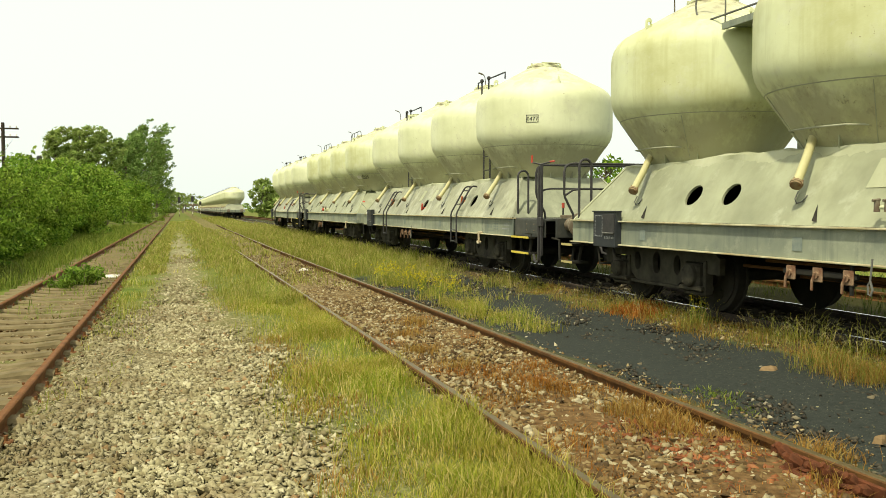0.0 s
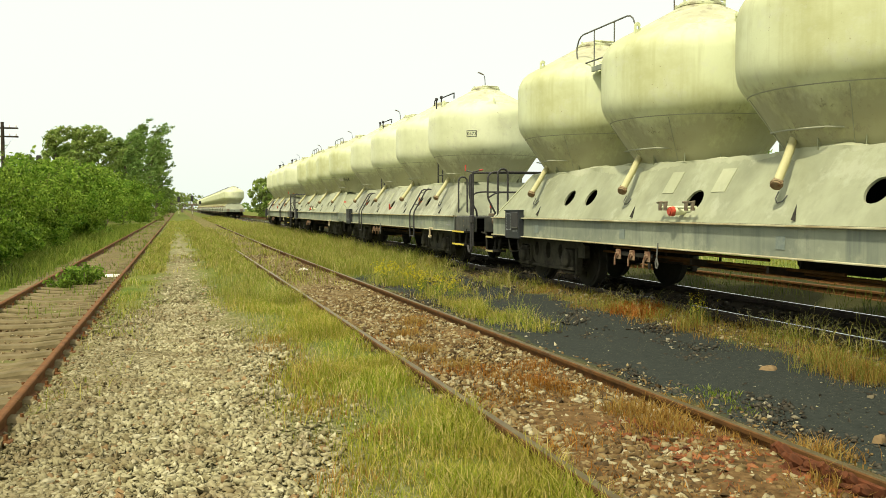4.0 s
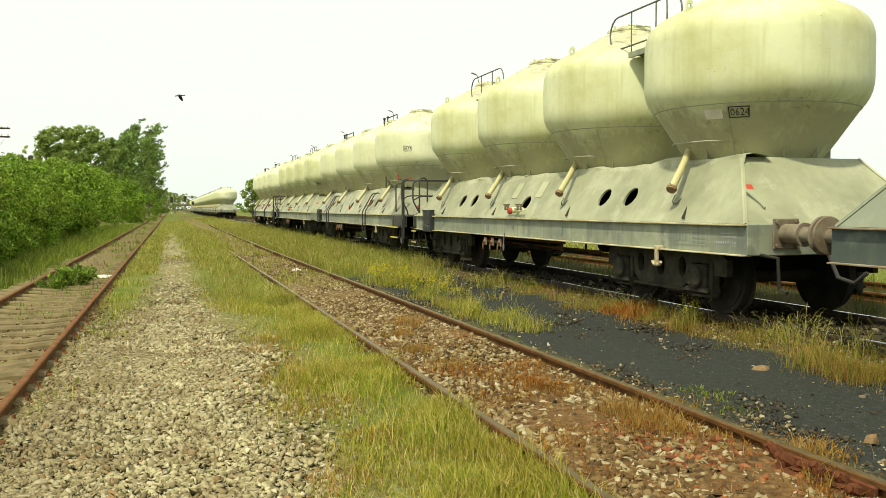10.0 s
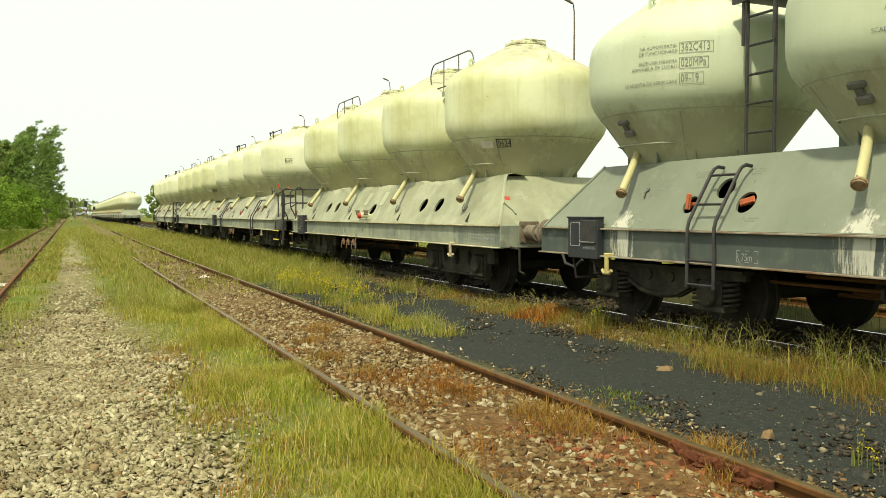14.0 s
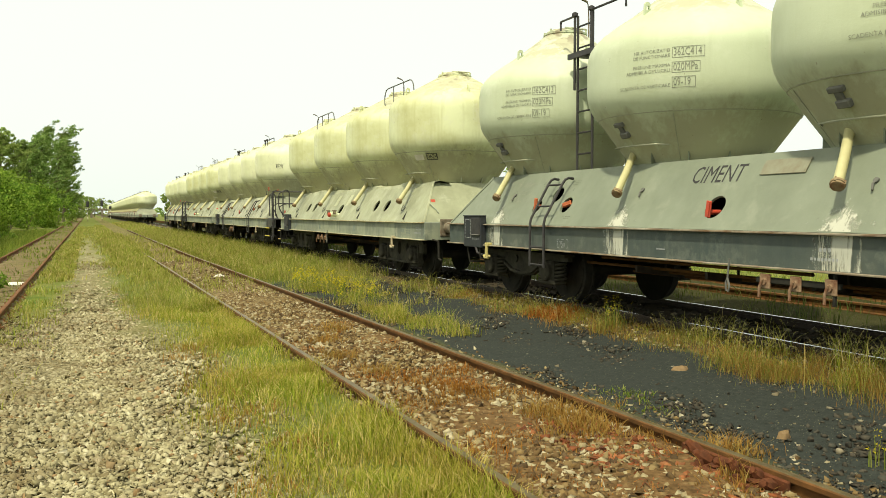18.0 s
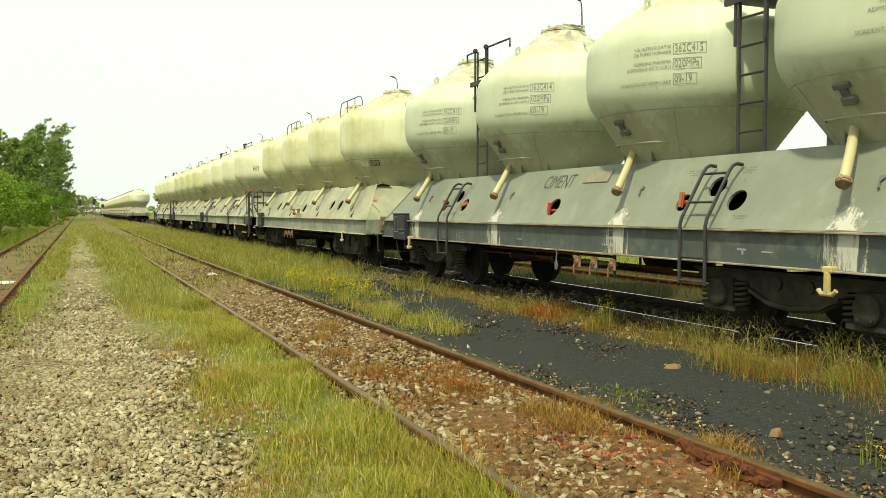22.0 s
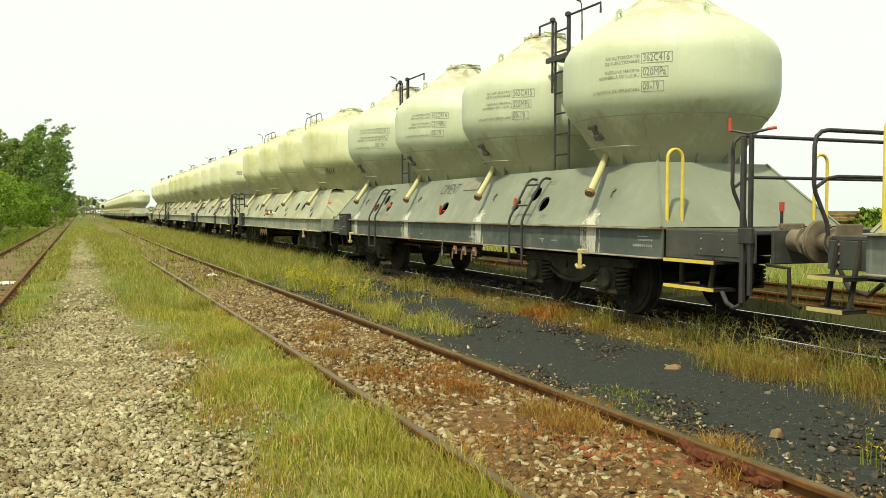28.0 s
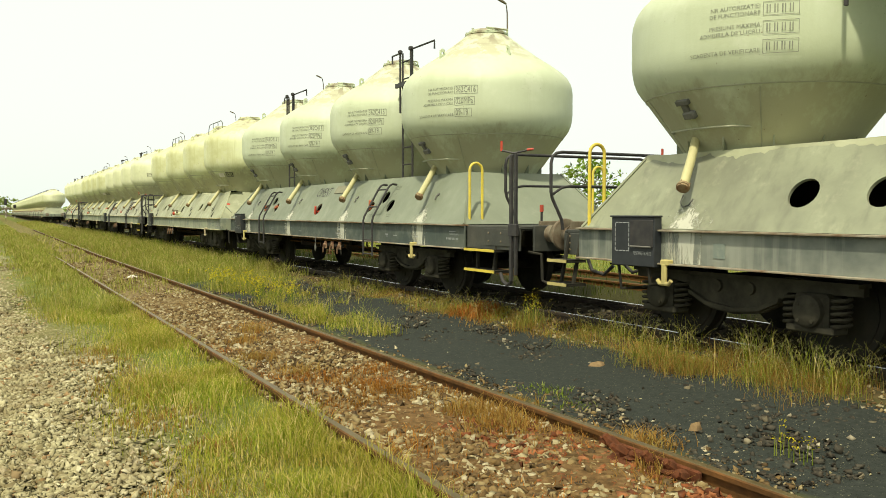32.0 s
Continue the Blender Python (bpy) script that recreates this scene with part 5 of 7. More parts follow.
        if detail:
            for a in range(0, 360, 30):
                part("support_fin", fin_form, panel, t, m=pose(0, 0, 0, 0, 0, a + 15) @ pose(0.80, 0, 1.925), key="fin" + style)
            part("grip_bar", lambda: Solid().tube([(-0.78, -0.56, 2.14), (-0.98, -0.44, 2.15), (-1.05, -0.2, 2.15), (-1.06, 0.1, 2.15), (-1.0, 0.38, 2.15), (-0.80, 0.50, 2.14)], 0.009, 6), SEAM, t, key="grip" + style)
        p = part("discharge_pipe", pipe_form, PIPE, w, "bent cream discharge pipe", m=pose(0, k * sp, 0), key="pipe")
        part("pipe_cap", cap_form, RUST_CAP, p, "rusty pipe cap", key="pipecap")
        if detail:
            if style in ("cream", "pale"):
                part("gusset", lambda: Solid().add([on_slope(-0.46, 0.04) + SLOPE_OUT * 0.005, on_slope(-0.42, 0.04) + SLOPE_OUT * 0.035, on_slope(-0.34, 0.27) + SLOPE_OUT * 0.005, on_slope(-0.40, 0.10) + SLOPE_OUT * 0.002], [(0, 1, 2), (0, 2, 3), (0, 3, 1), (1, 3, 2)]), IRON, w, m=pose(0, k * sp, 0), key="gusset")
            part("drain_hook", lambda: Solid().tube([on_slope(0.01, 0.42) + SLOPE_OUT * 0.03, on_slope(0.0, 0.32) + SLOPE_OUT * 0.03, on_slope(-0.05, 0.27) + SLOPE_OUT * 0.02, on_slope(-0.11, 0.30) + SLOPE_OUT * 0.012, on_slope(-0.13, 0.38) + SLOPE_OUT * 0.012], 0.007, 6) if style != "grey" else Solid().tube([on_slope(-0.33, 0.56) + SLOPE_OUT * 0.012, on_slope(-0.33, 0.52) + SLOPE_OUT * 0.03, on_slope(-0.35, 0.45) + SLOPE_OUT * 0.025], 0.011, 6).tube([on_slope(-0.33, 0.57), on_slope(-0.33, 0.57) + SLOPE_OUT * 0.02], 0.028, 10), SMOKY, w, m=pose(0, k * sp, 0), key="drain" + str(style == "grey"))
        if style in ("grey", "dusty"):
            part("cement_spill", lambda: spill_form(k), SPILL, w, "pale cement dust below the pipe", m=pose(0, k * sp, 0), key="spill" + str(k % 2))
            part("cement_run", run_form, SPILL, w, "pale cement run down the sill", m=pose(0, k * sp, 0), key="run")
            part("clamp", lambda: Solid().box(-0.05, 0.02, -0.10, 0.12, 0.10, 0.17, 0.01).box(-0.06, 0.02, -0.11, 0.08, -0.10, 0.0, 0.015).box(-0.035, 0.02, -0.04, 0.06, -0.02, 0.12, 0.008), SMOKY, t, "dark clamp on the cone", m=pose(-radius_at(2.33, form), 0, 2.33, 0, -34, 0) @ Matrix.Scale(0.8, 4), key="clamp")
        if number:
            lettering(t, number + (3 - k) if number > 0 else None)
        elif style == "cream" and detail:
            z = 2.40
            place = lambda u, v: Vector(((radius_at(z + v) + 0.008) * math.cos(math.radians(214) + u / 1.3), (radius_at(z + v) + 0.008) * math.sin(math.radians(214) + u / 1.3), z + v))
            if k == 0:
                bars_on(frame_box(0.1, 0, 0.26, 0.13, 0.012), place, t, BLACK, "number_frame")
                text_on("0624", 0.12, lambda u, v: place(u + 0.12, v + 0.025), t, BLACK)
                bars_on([(-0.22, 0.0, 0.24, 0.11)], place, t, WHITE, "paint_patch")
        elif style == "pale" and detail and k == 0:
            z = 2.98
            place = round_tank(math.radians(232), z)
            bars_on(frame_box(0, 0, 0.24, 0.15, 0.012), place, t, BLACK, "number_frame")
            text_on("0477", 0.11, lambda u, v: place(u + 0.012, v + 0.035), t, BLACK)
    # fittings
    for g in (0, 2):
        gangway(w, sp * (g + 0.5), "loops" if style == "cream" else "bars")
        if style != "cream" and not bare:
            ladder_side(w, sp * g + 1.64)
            ladder_tank(w, sp * (g + 0.5), -0.66, 1.93, 4.2 if style == "grey" else 3.7)
            valve(w, sp * g + (2.16 if style == "grey" else 1.97), 1.41 if style == "grey" else 1.47, ORANGE)
            if style == "grey" and g == 2:
                valve(w, sp * g + 1.33, 1.43, ORANGE, True)
    if style == "cream" and detail:
        outlet(w, sp + 1.62)
    elif not bare:
        valve(w, sp + 1.62, 1.32, RED)
    part("chain", lambda: Solid().tube([(-1.44, 0, 0.86), (-1.45, 0.01, 0.66)], 0.01, 6).tube([(-1.45, 0.01, 0.66), (-1.45, 0.035, 0.62), (-1.45, 0.03, 0.54), (-1.45, 0.0, 0.53), (-1.45, -0.02, 0.58), (-1.45, 0.01, 0.66)], 0.011, 6), SMOKY, w, "hanging chain with a long link", m=pose(0, mid + (0.35 if style in ("cream", "pale") else -0.6), 0), key="chain")
    if style == "cream" and detail:
        part("red_tag", Solid().box(-1.06, -0.97, -0.006, 0.004, 0, 0.075), RED, w, "small red plate", m=pose(0, y0 + 0.37, 1.53, -43, 0, 0))
        part("tag_bracket", Solid().tube([(-1.12, y0 + 0.30, 1.50), (-1.02, y0 + 0.20, 1.38), (-1.0, y0 + 0.14, 1.32)], 0.014, 6), SILL, w)
    if box:
        cabinet(w, 3 * sp + (0.48 if style == "grey" else 0.43))
    if detail:
        sill_writing(w, style, sp, far)
    return w


FLANGES = {}


def plain_flange(style):
    if style not in FLANGES:
        FLANGES[style] = plain("flange_" + style, (0.15, 0.095, 0.055) if style in ("grey", "dusty") else (0.30, 0.25, 0.14), (0.32, 0.31, 0.24) if style in ("grey", "dusty") else (0.50, 0.49, 0.33), 0.8, 0.0, 3.0)
    return FLANGES[style]


def lettering(t, n):
    """Approval plate painted on a grey tank."""
    base = math.radians(219)
    rows = ((0.17, "NR AUTORIZATIEI", "DE FUNCTIONARE", "362C" + str(n) if n else ""), (0.0, "PRESIUNE MAXIMA", "ADMISIBILA DE LUCRU", "020MPa" if n else ""), (-0.17, "", "SCADENTA DE VERIFICARE", "09-19" if n else ""))
    for dv, a, b, value in rows:
        place = round_tank(base, 2.94 + dv)
        if a:
            text_on(a, 0.055, lambda u, v: place(u - 0.02, v + 0.065), t, INK, align="RIGHT")
        text_on(b, 0.055, lambda u, v: place(u - 0.02, v + 0.005), t, INK, align="RIGHT")
        if not value:
            bars_on(frame_box(0.0, -0.01, 0.31, 0.125, 0.005) + [(0.03 + 0.065 * k, 0.015, 0.012, 0.075) for k in range(4)] + [(0.055 + 0.065 * k, 0.015, 0.010, 0.075) for k in range(4)], place, t, INK, "lettering_bar")
            continue
        text_on(value, 0.13, lambda u, v: place(u * 0.66 + 0.015, v + 0.015), t, INK)
        bars_on(frame_box(0.0, -0.01, 0.085 * len(value) * 0.57 + 0.025, 0.125, 0.006), place, t, INK, "number_frame")


def sill_writing(w, style, sp, far):
    def on_sill(u, v):
        return Vector((-1.3765, u, 0.80 + v))

    mat = CHALK
    rows = [(-1.5 + 0.042 * k, 0.11, 0.026, 0.030) for k in range(9)] + [(-1.50 + 0.03 * k, 0.18, 0.018, 0.022) for k in range(9)] + [(-1.42, 0.225, 0.2, 0.012), (0.95, 0.13, 0.12, 0.02), (0.98, 0.09, 0.03, 0.05)]
    bars_on(rows, on_sill, w, mat, "sill_marking")
    if style in ("cream", "pale"):
        bars_on(frame_box(-0.98, 0.07, 0.72, 0.19, 0.006) + [(-0.62, 0.07, 0.006, 0.19)] + [(-0.92 + 0.09 * k, 0.10 + 0.05 * r, 0.07, 0.025) for k in range(3) for r in range(3)], on_sill, w, TINT_BLUE, "number_frame")
        bars_on([(-0.56 + 0.07 * k, 0.12, 0.04, 0.075) for k in range(4)], on_sill, w, TINT_BLUE, "number_bar")
    if style == "grey":
        def flat(y, d0):
            def place(u, v):
                return on_slope(y - u, d0 + v / SLOPE_LEN) + SLOPE_OUT * 0.0025
            return place
        text_on("CIMENT", 0.27, lambda u, v: flat(sp + 2.18, 0.64)(u * 0.84, v * 1.2), w, BLACK)
        plate = part("data_plate", Solid().box(-0.30, 0.30, -0.09, 0.09, -0.005, 0.008, 0.003), PINKISH, w, "faded plate with rusty corners", m=Matrix.Translation(on_slope(sp + 0.82, 0.80) + SLOPE_OUT * 0.008) @ Matrix((( 0, SLOPE_OUT.z, SLOPE_OUT.x, 0), (-1, 0, 0, 0), (0, -SLOPE_OUT.x, SLOPE_OUT.z, 0), (0, 0, 0, 1))))
        text_on("84 INTERN", 0.115, lambda u, v: flat(3 * sp - 0.26, 0.725)(u * 0.95, v), w, INK)
        strokes = [(0.0, 0.07), (0.075, 0.07), (0.19, 0.07), (0.265, 0.07), (0.36, 0.03), (0.42, 0.07), (0.50, 0.07)]
        for row, shift in ((-0.135, 0.03), (-0.27, 0.03)):
            bars_on([(u - shift, row, a, 0.012) for u, a in strokes] + [(u - shift, row + 0.062, a, 0.012) for u, a in strokes] + [(u - shift, row, 0.014, 0.074) for u, a in strokes], flat(3 * sp - 0.26, 0.725), w, INK, "number_bar")
        for g, dy in ((0, 2.16), (0, 1.33), (2, 2.16), (2, 1.33)):
            for du, dv, rows in ((-0.12, 0.30, 3), (0.10, -0.26, 2)):
                bars_on([(du + 0.035 * k, dv + 0.03 * r, 0.024, 0.014) for k in range(6) for r in range(rows) if (k * 7 + r * 3) % 5], flat(sp * g + dy, 0.40), w, FAINT, "faded_marking")
            bars_on([(0.0, 0.19, 0.012, 0.05)], flat(sp * g + dy, 0.40), w, FAINT, "faded_marking")
        bars_on([(3.2 + 0.05 * k, 0.17, 0.032, 0.035) for k in range(3)] + [(3.12 + 0.04 * k, 0.09, 0.026, 0.026) for k in range(8)] + [(5.5, 0.1, 0.16, 0.014), (-0.2, 0.12, 0.1, 0.014), (0.6, 0.12, 0.14, 0.014)], on_sill, w, mat, "sill_marking")
        text_on("R 75m", 0.105, lambda u, v: Vector((-1.3765, 7.885 - u * 0.80, 0.855 + v)), w, mat)
        corners = [(7.585 + 0.29 * a - 0.05 * a, 0.038 + 0.112 * b, 0.05, 0.007) for a in (0, 1) for b in (0, 1)] + [(7.585 + 0.283 * a, 0.038 + 0.079 * b, 0.007, 0.04) for a in (0, 1) for b in (0, 1)] + [(7.70, 0.038 + 0.112 * b, 0.06, 0.007) for b in (0, 1)]
        bars_on(corners, on_sill, w, mat, "number_frame")
    else:
        for y, c in ((2.9, TINT_BLUE), (6.2, TINT_BLUE), (far - 2.2, TINT_BLUE)):
            part("marking_plate", Solid().box(-1.379, -1.373, y, y + 0.14, 0.88, 1.02), c, w)
        for y in (sp + 1.02, sp + 2.12):
            s = Solid()
            s.add([on_slope(y + u, d) + SLOPE_OUT * o for o in (0.0, 0.008) for u, d in ((0, 0.46), (0.27, 0.46), (0.27, 0.82), (0, 0.82))], [(4, 5, 6, 7), (0, 1, 5, 4), (1, 2, 6, 5), (2, 3, 7, 6), (3, 0, 4, 7)])
            part("patch_plate", s, CRUST, w, "pale rectangular patch plate")


TRAIN = []
for l, sp, style, platform, number in ((46.9, 3.3, "pale", True, None), (31.1, 3.3, "cream", False, None), (16.47, 3.33, "pale", True, None),
                                       (0.85, 3.25, "cream", False, None), (-13.72, 3.33, "grey", True, 413), (-29.52, 3.33, "dusty", False, -1)):
    TRAIN.append((wagon(l, sp, style, platform, number, detail=l < 40, bare=l < -20), l))

# the wagons that stand far ahead on the same track
parked = wagon(121.0, 3.3, "pale", False, None, detail=False, box=False, group="parked wagons")
tagged(parked, "pale four-tank cement wagon parked far ahead", "freight wagon")
MOVING_SETS = len(TRAIN) * 4
for k in range(1, 12):
    copy_thing(parked, pose(TRAIN_X, 121.0 + 14.7 * k, TRAIN_RAIL_Z))


# ---- plants ----
def leaf_material(name, stops, rough=0.6, patch=(0.10, 0.10, 0.015), scale=0.5):
    def build(s):
        c = s.ramp(s.island(), stops)
        c = s.mix(s.step(s.noise(scale, 4), 0.38, 0.68), c, s.mix(0.5, c, patch))
        s.color(c)
        s.b.inputs["Specular IOR Level"].default_value = 0.12
        thin = s.n.new("ShaderNodeBsdfTranslucent")
        s.l.new(c, thin.inputs["Color"])
        both = s.n.new("ShaderNodeMixShader")
        both.inputs[0].default_value = 0.45
        s.l.new(s.b.outputs[0], both.inputs[1])
        s.l.new(thin.outputs[0], both.inputs[2])
        s.l.new(both.outputs[0], s.n["Material Output"].inputs["Surface"])
    return material(name, build, rough)


LEAF = leaf_material("hedge_leaf", [(0.0, (0.035, 0.085, 0.012)), (0.35, (0.12, 0.25, 0.030)), (0.75, (0.25, 0.41, 0.055)), (1.0, (0.40, 0.55, 0.11))], 0.6, (0.16, 0.17, 0.02), 0.4)
LEAF_DARK = leaf_material("tree_leaf", [(0.0, (0.10, 0.185, 0.045)), (0.6, (0.24, 0.39, 0.105)), (1.0, (0.42, 0.57, 0.20))])
BLADE = leaf_material("grass_blade", [(0.0, (0.14, 0.215, 0.018)), (0.40, (0.27, 0.33, 0.035)), (0.68, (0.41, 0.40, 0.08)), (0.85, (0.55, 0.45, 0.15)), (1.0, (0.66, 0.55, 0.26))], 0.7, (0.33, 0.22, 0.05), 1.1)
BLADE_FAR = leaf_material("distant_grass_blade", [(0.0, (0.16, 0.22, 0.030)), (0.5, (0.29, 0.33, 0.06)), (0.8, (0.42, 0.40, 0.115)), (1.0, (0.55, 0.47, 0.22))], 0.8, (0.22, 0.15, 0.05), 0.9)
BLADE_GREEN = leaf_material("green_grass_blade", [(0.0, (0.09, 0.155, 0.02)), (0.6, (0.185, 0.26, 0.040)), (1.0, (0.33, 0.36, 0.09))], 0.7)
BLADE_TUFT = leaf_material("tuft_blade", [(0.0, (0.12, 0.18, 0.025)), (0.5, (0.24, 0.28, 0.05)), (0.8, (0.40, 0.36, 0.11)), (1.0, (0.45, 0.27, 0.09))], 0.7, (0.30, 0.19, 0.05), 1.4)
REDWEED = leaf_material("red_stonecrop", [(0.0, (0.26, 0.075, 0.018)), (0.5, (0.42, 0.14, 0.03)), (1.0, (0.52, 0.26, 0.07))], 0.8)
DRYWEED = leaf_material("dry_weed", [(0.0, (0.26, 0.13, 0.035)), (0.5, (0.40, 0.21, 0.055)), (1.0, (0.42, 0.32, 0.10))], 0.8)
PETAL = leaf_material("yellow_petal", [(0.0, (0.60, 0.50, 0.03)), (1.0, (0.75, 0.65, 0.05))], 0.6)
BARK = plain("bark", (0.11, 0.085, 0.06), (0.17, 0.14, 0.10), 0.95, 0.0, 9.0, 0.6)

BLADE_FORM = np.array([(-1, 0, 0), (1, 0, 0), (-0.8, 0.22, 0.58), (0.8, 0.22, 0.58), (0, 0.75, 0.96)], float)
BLADE_FACES = np.array([(0, 1, 2), (1, 3, 2), (2, 3, 4)])
LEAF_FORM = np.array([(0, -1, 0), (0.55, 0, 0.18), (0, 1, 0), (-0.55, 0, 0.18)], float)
LEAF_FACES = np.array([(0, 1, 2), (0, 2, 3)])


def grass(name, label, mat, n, place, low, high, width=0.006, category="grass"):
    x, y = place(n)
    n = len(x)
    h = RNG.uniform(low, high, n) * np.clip(0.45 + 1.0 * clump_noise(x, y, 0.22, 4.0), 0.4, 1.4)
    far = np.clip(y / 14.0, 1, 2.6)
    size = np.stack([width * far * RNG.uniform(0.6, 1.3, n), h * RNG.uniform(0.2, 1.6, n), h], 1)
    v, f = spread(BLADE_FORM, BLADE_FACES, turn_z(RNG.uniform(0, 6.28, n)), size, np.stack([x, y, ground_height(x, y) - 0.01], 1))
    return tagged(new(name, fast_mesh(name, v, f, mat)), label, category, kind="stuff")


def tufts(centres, per, radius):
    """Blades gathered round tuft centres."""
    def place(n):
        c = np.array(centres)[np.repeat(np.arange(len(centres)), per)]
        o = RNG.normal(0, radius, c.shape)
        return c[:, 0] + o[:, 0], c[:, 1] + o[:, 1]
    return place


def strip_keep(x, y):
    w = (clump_noise(x, y, 0.5) - 0.5) * 0.4
    edge = np.interp(y, [4, 8, 12, 18], [0.92, 0.82, 0.66, 0.55])
    patch = np.clip((clump_noise(x, y, 0.45, 1.0) - 0.15) * 2.2, 0.15, 1)
    return np.clip((x - edge - w * 1.8 + 0.12) / 0.9, 0.0, 1) ** 1.4 * patch


grass("grass_strip", "yellowing grass between the path and the rail", BLADE, 80000, in_strip(0.45, 2.06, 3.3, 15, 1.4, strip_keep), 0.035, 0.185, 0.0031)
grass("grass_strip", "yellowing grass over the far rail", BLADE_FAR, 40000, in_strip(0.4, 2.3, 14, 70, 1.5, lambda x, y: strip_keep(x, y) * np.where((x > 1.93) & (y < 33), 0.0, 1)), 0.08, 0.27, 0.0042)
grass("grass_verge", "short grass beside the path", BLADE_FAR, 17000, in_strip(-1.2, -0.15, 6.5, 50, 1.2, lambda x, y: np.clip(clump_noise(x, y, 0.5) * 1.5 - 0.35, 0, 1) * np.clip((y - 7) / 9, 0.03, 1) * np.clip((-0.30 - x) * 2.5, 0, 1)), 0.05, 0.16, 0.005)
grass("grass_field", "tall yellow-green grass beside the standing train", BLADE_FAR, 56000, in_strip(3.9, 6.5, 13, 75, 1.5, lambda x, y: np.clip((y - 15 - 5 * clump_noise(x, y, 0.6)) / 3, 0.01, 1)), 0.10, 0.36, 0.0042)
grass("grass_verge", "green grass below the hedge", BLADE_GREEN, 26000, in_strip(-6.2, -3.0, 20, 90, 1.3, lambda x, y: np.clip((-2.6 - x) * 0.6, 0.15, 1)), 0.10, 0.42, 0.0045)
grass("grass_verge", "sparse grass between the sleepers", BLADE_GREEN, 9000, in_strip(-3.0, -1.2, 14, 110, 1.5, lambda x, y: np.clip(clump_noise(x, y, 0.9, 3.0) - 0.25, 0.02, 1)), 0.06, 0.2, 0.005)
# weed greens darkened to carry the wagons' shade; the hedge foot shares them
WEED_SHADE = leaf_material("shade_weed_blade", [(0.0, (0.030, 0.055, 0.012)), (0.6, (0.070, 0.105, 0.024)), (1.0, (0.13, 0.14, 0.045))], 0.7)
grass("hedge_weeds", "dark green weeds at the foot of the hedge", WEED_SHADE, 9000, in_strip(-6.4, -3.5, 13.5, 27, 1.0, lambda x, y: np.clip((-3.5 - x) * 0.8, 0.1, 1) * np.clip(clump_noise(x, y, 0.6, 4.0) * 1.6 - 0.1, 0.15, 1)), 0.10, 0.45, 0.007, "weeds")
# olive blades stand in here for green grass in shade
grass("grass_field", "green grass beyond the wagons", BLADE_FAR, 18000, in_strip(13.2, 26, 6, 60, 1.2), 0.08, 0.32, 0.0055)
grass("track_weeds", "green weeds along the far track, coloured as in shade", WEED_SHADE, 16000, in_strip(8.9, 13.3, 5, 50, 1.2, lambda x, y: np.where((x > 10.4) & (x < 12.2), 0.3, 1) * np.clip(clump_noise(x, y, 0.5, 5.0) * 1.6 - 0.2, 0.1, 1)), 0.08, 0.34, 0.006, "weeds")
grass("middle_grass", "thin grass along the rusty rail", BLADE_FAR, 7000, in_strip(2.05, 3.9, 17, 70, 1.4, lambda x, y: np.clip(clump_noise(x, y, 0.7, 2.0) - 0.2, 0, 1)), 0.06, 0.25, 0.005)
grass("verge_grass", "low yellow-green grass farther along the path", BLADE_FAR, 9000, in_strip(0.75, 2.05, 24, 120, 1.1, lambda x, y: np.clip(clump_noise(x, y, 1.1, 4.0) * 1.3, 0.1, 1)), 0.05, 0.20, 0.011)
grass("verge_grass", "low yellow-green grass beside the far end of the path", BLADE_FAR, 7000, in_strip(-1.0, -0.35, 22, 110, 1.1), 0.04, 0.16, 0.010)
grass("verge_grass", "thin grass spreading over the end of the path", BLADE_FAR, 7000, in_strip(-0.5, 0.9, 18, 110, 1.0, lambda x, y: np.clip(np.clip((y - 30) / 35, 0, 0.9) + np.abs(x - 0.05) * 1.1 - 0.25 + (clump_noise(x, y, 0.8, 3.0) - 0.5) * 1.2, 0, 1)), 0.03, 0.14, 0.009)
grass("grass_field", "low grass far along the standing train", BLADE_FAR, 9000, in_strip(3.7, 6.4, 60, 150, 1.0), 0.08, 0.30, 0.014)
near_tufts = [(RNG.uniform(5.95, 6.5), y + RNG.uniform(-0.1, 0.1)) for y in np.arange(4.2, 17, 0.16)]
grass("grass_tufts", "ragged grass tufts along the shiny rail", BLADE, 0, tufts([p for p in near_tufts if RNG.uniform() < 0.28], 70, 0.10), 0.03, 0.16, 0.0022)
rail_clumps = [(6.05, 11.4), (6.15, 11.0), (5.95, 11.8), (6.2, 12.6), (6.3, 10.0), (6.2, 9.15), (6.2, 8.0), (6.3, 7.6), (6.05, 7.7), (5.75, 6.6), (5.9, 6.2), (6.05, 6.6), (5.8, 5.9), (6.15, 6.0), (6.3, 5.2), (6.25, 4.7), (6.1, 14.3), (6.2, 15.6)]
grass("grass_tufts", "tall fresh grass clumps along the shiny rail", BLADE_TUFT, 0, tufts(rail_clumps, 150, 0.15), 0.05, 0.27, 0.0024)
edge_tufts = [(RNG.uniform(3.95, 4.6), y) for y in np.arange(9.9, 13.6, 0.05)] + [(RNG.uniform(4.0, 5.4), y) for y in np.arange(13.4, 18, 0.12)]
grass("grass_tufts", "grass tufts at the edge of the cinders", BLADE, 0, tufts([p for p in edge_tufts if RNG.uniform() < 0.55], 66, 0.10), 0.05, 0.26, 0.0026)
clump = [(RNG.uniform(5.75, 6.35), RNG.uniform(4.5, 6.9)) for _ in range(34)]
grass("grass_tufts", "tall seeding grass clump on the cinders", BLADE_TUFT, 0, tufts(clump, 46, 0.11), 0.05, 0.23, 0.0018)
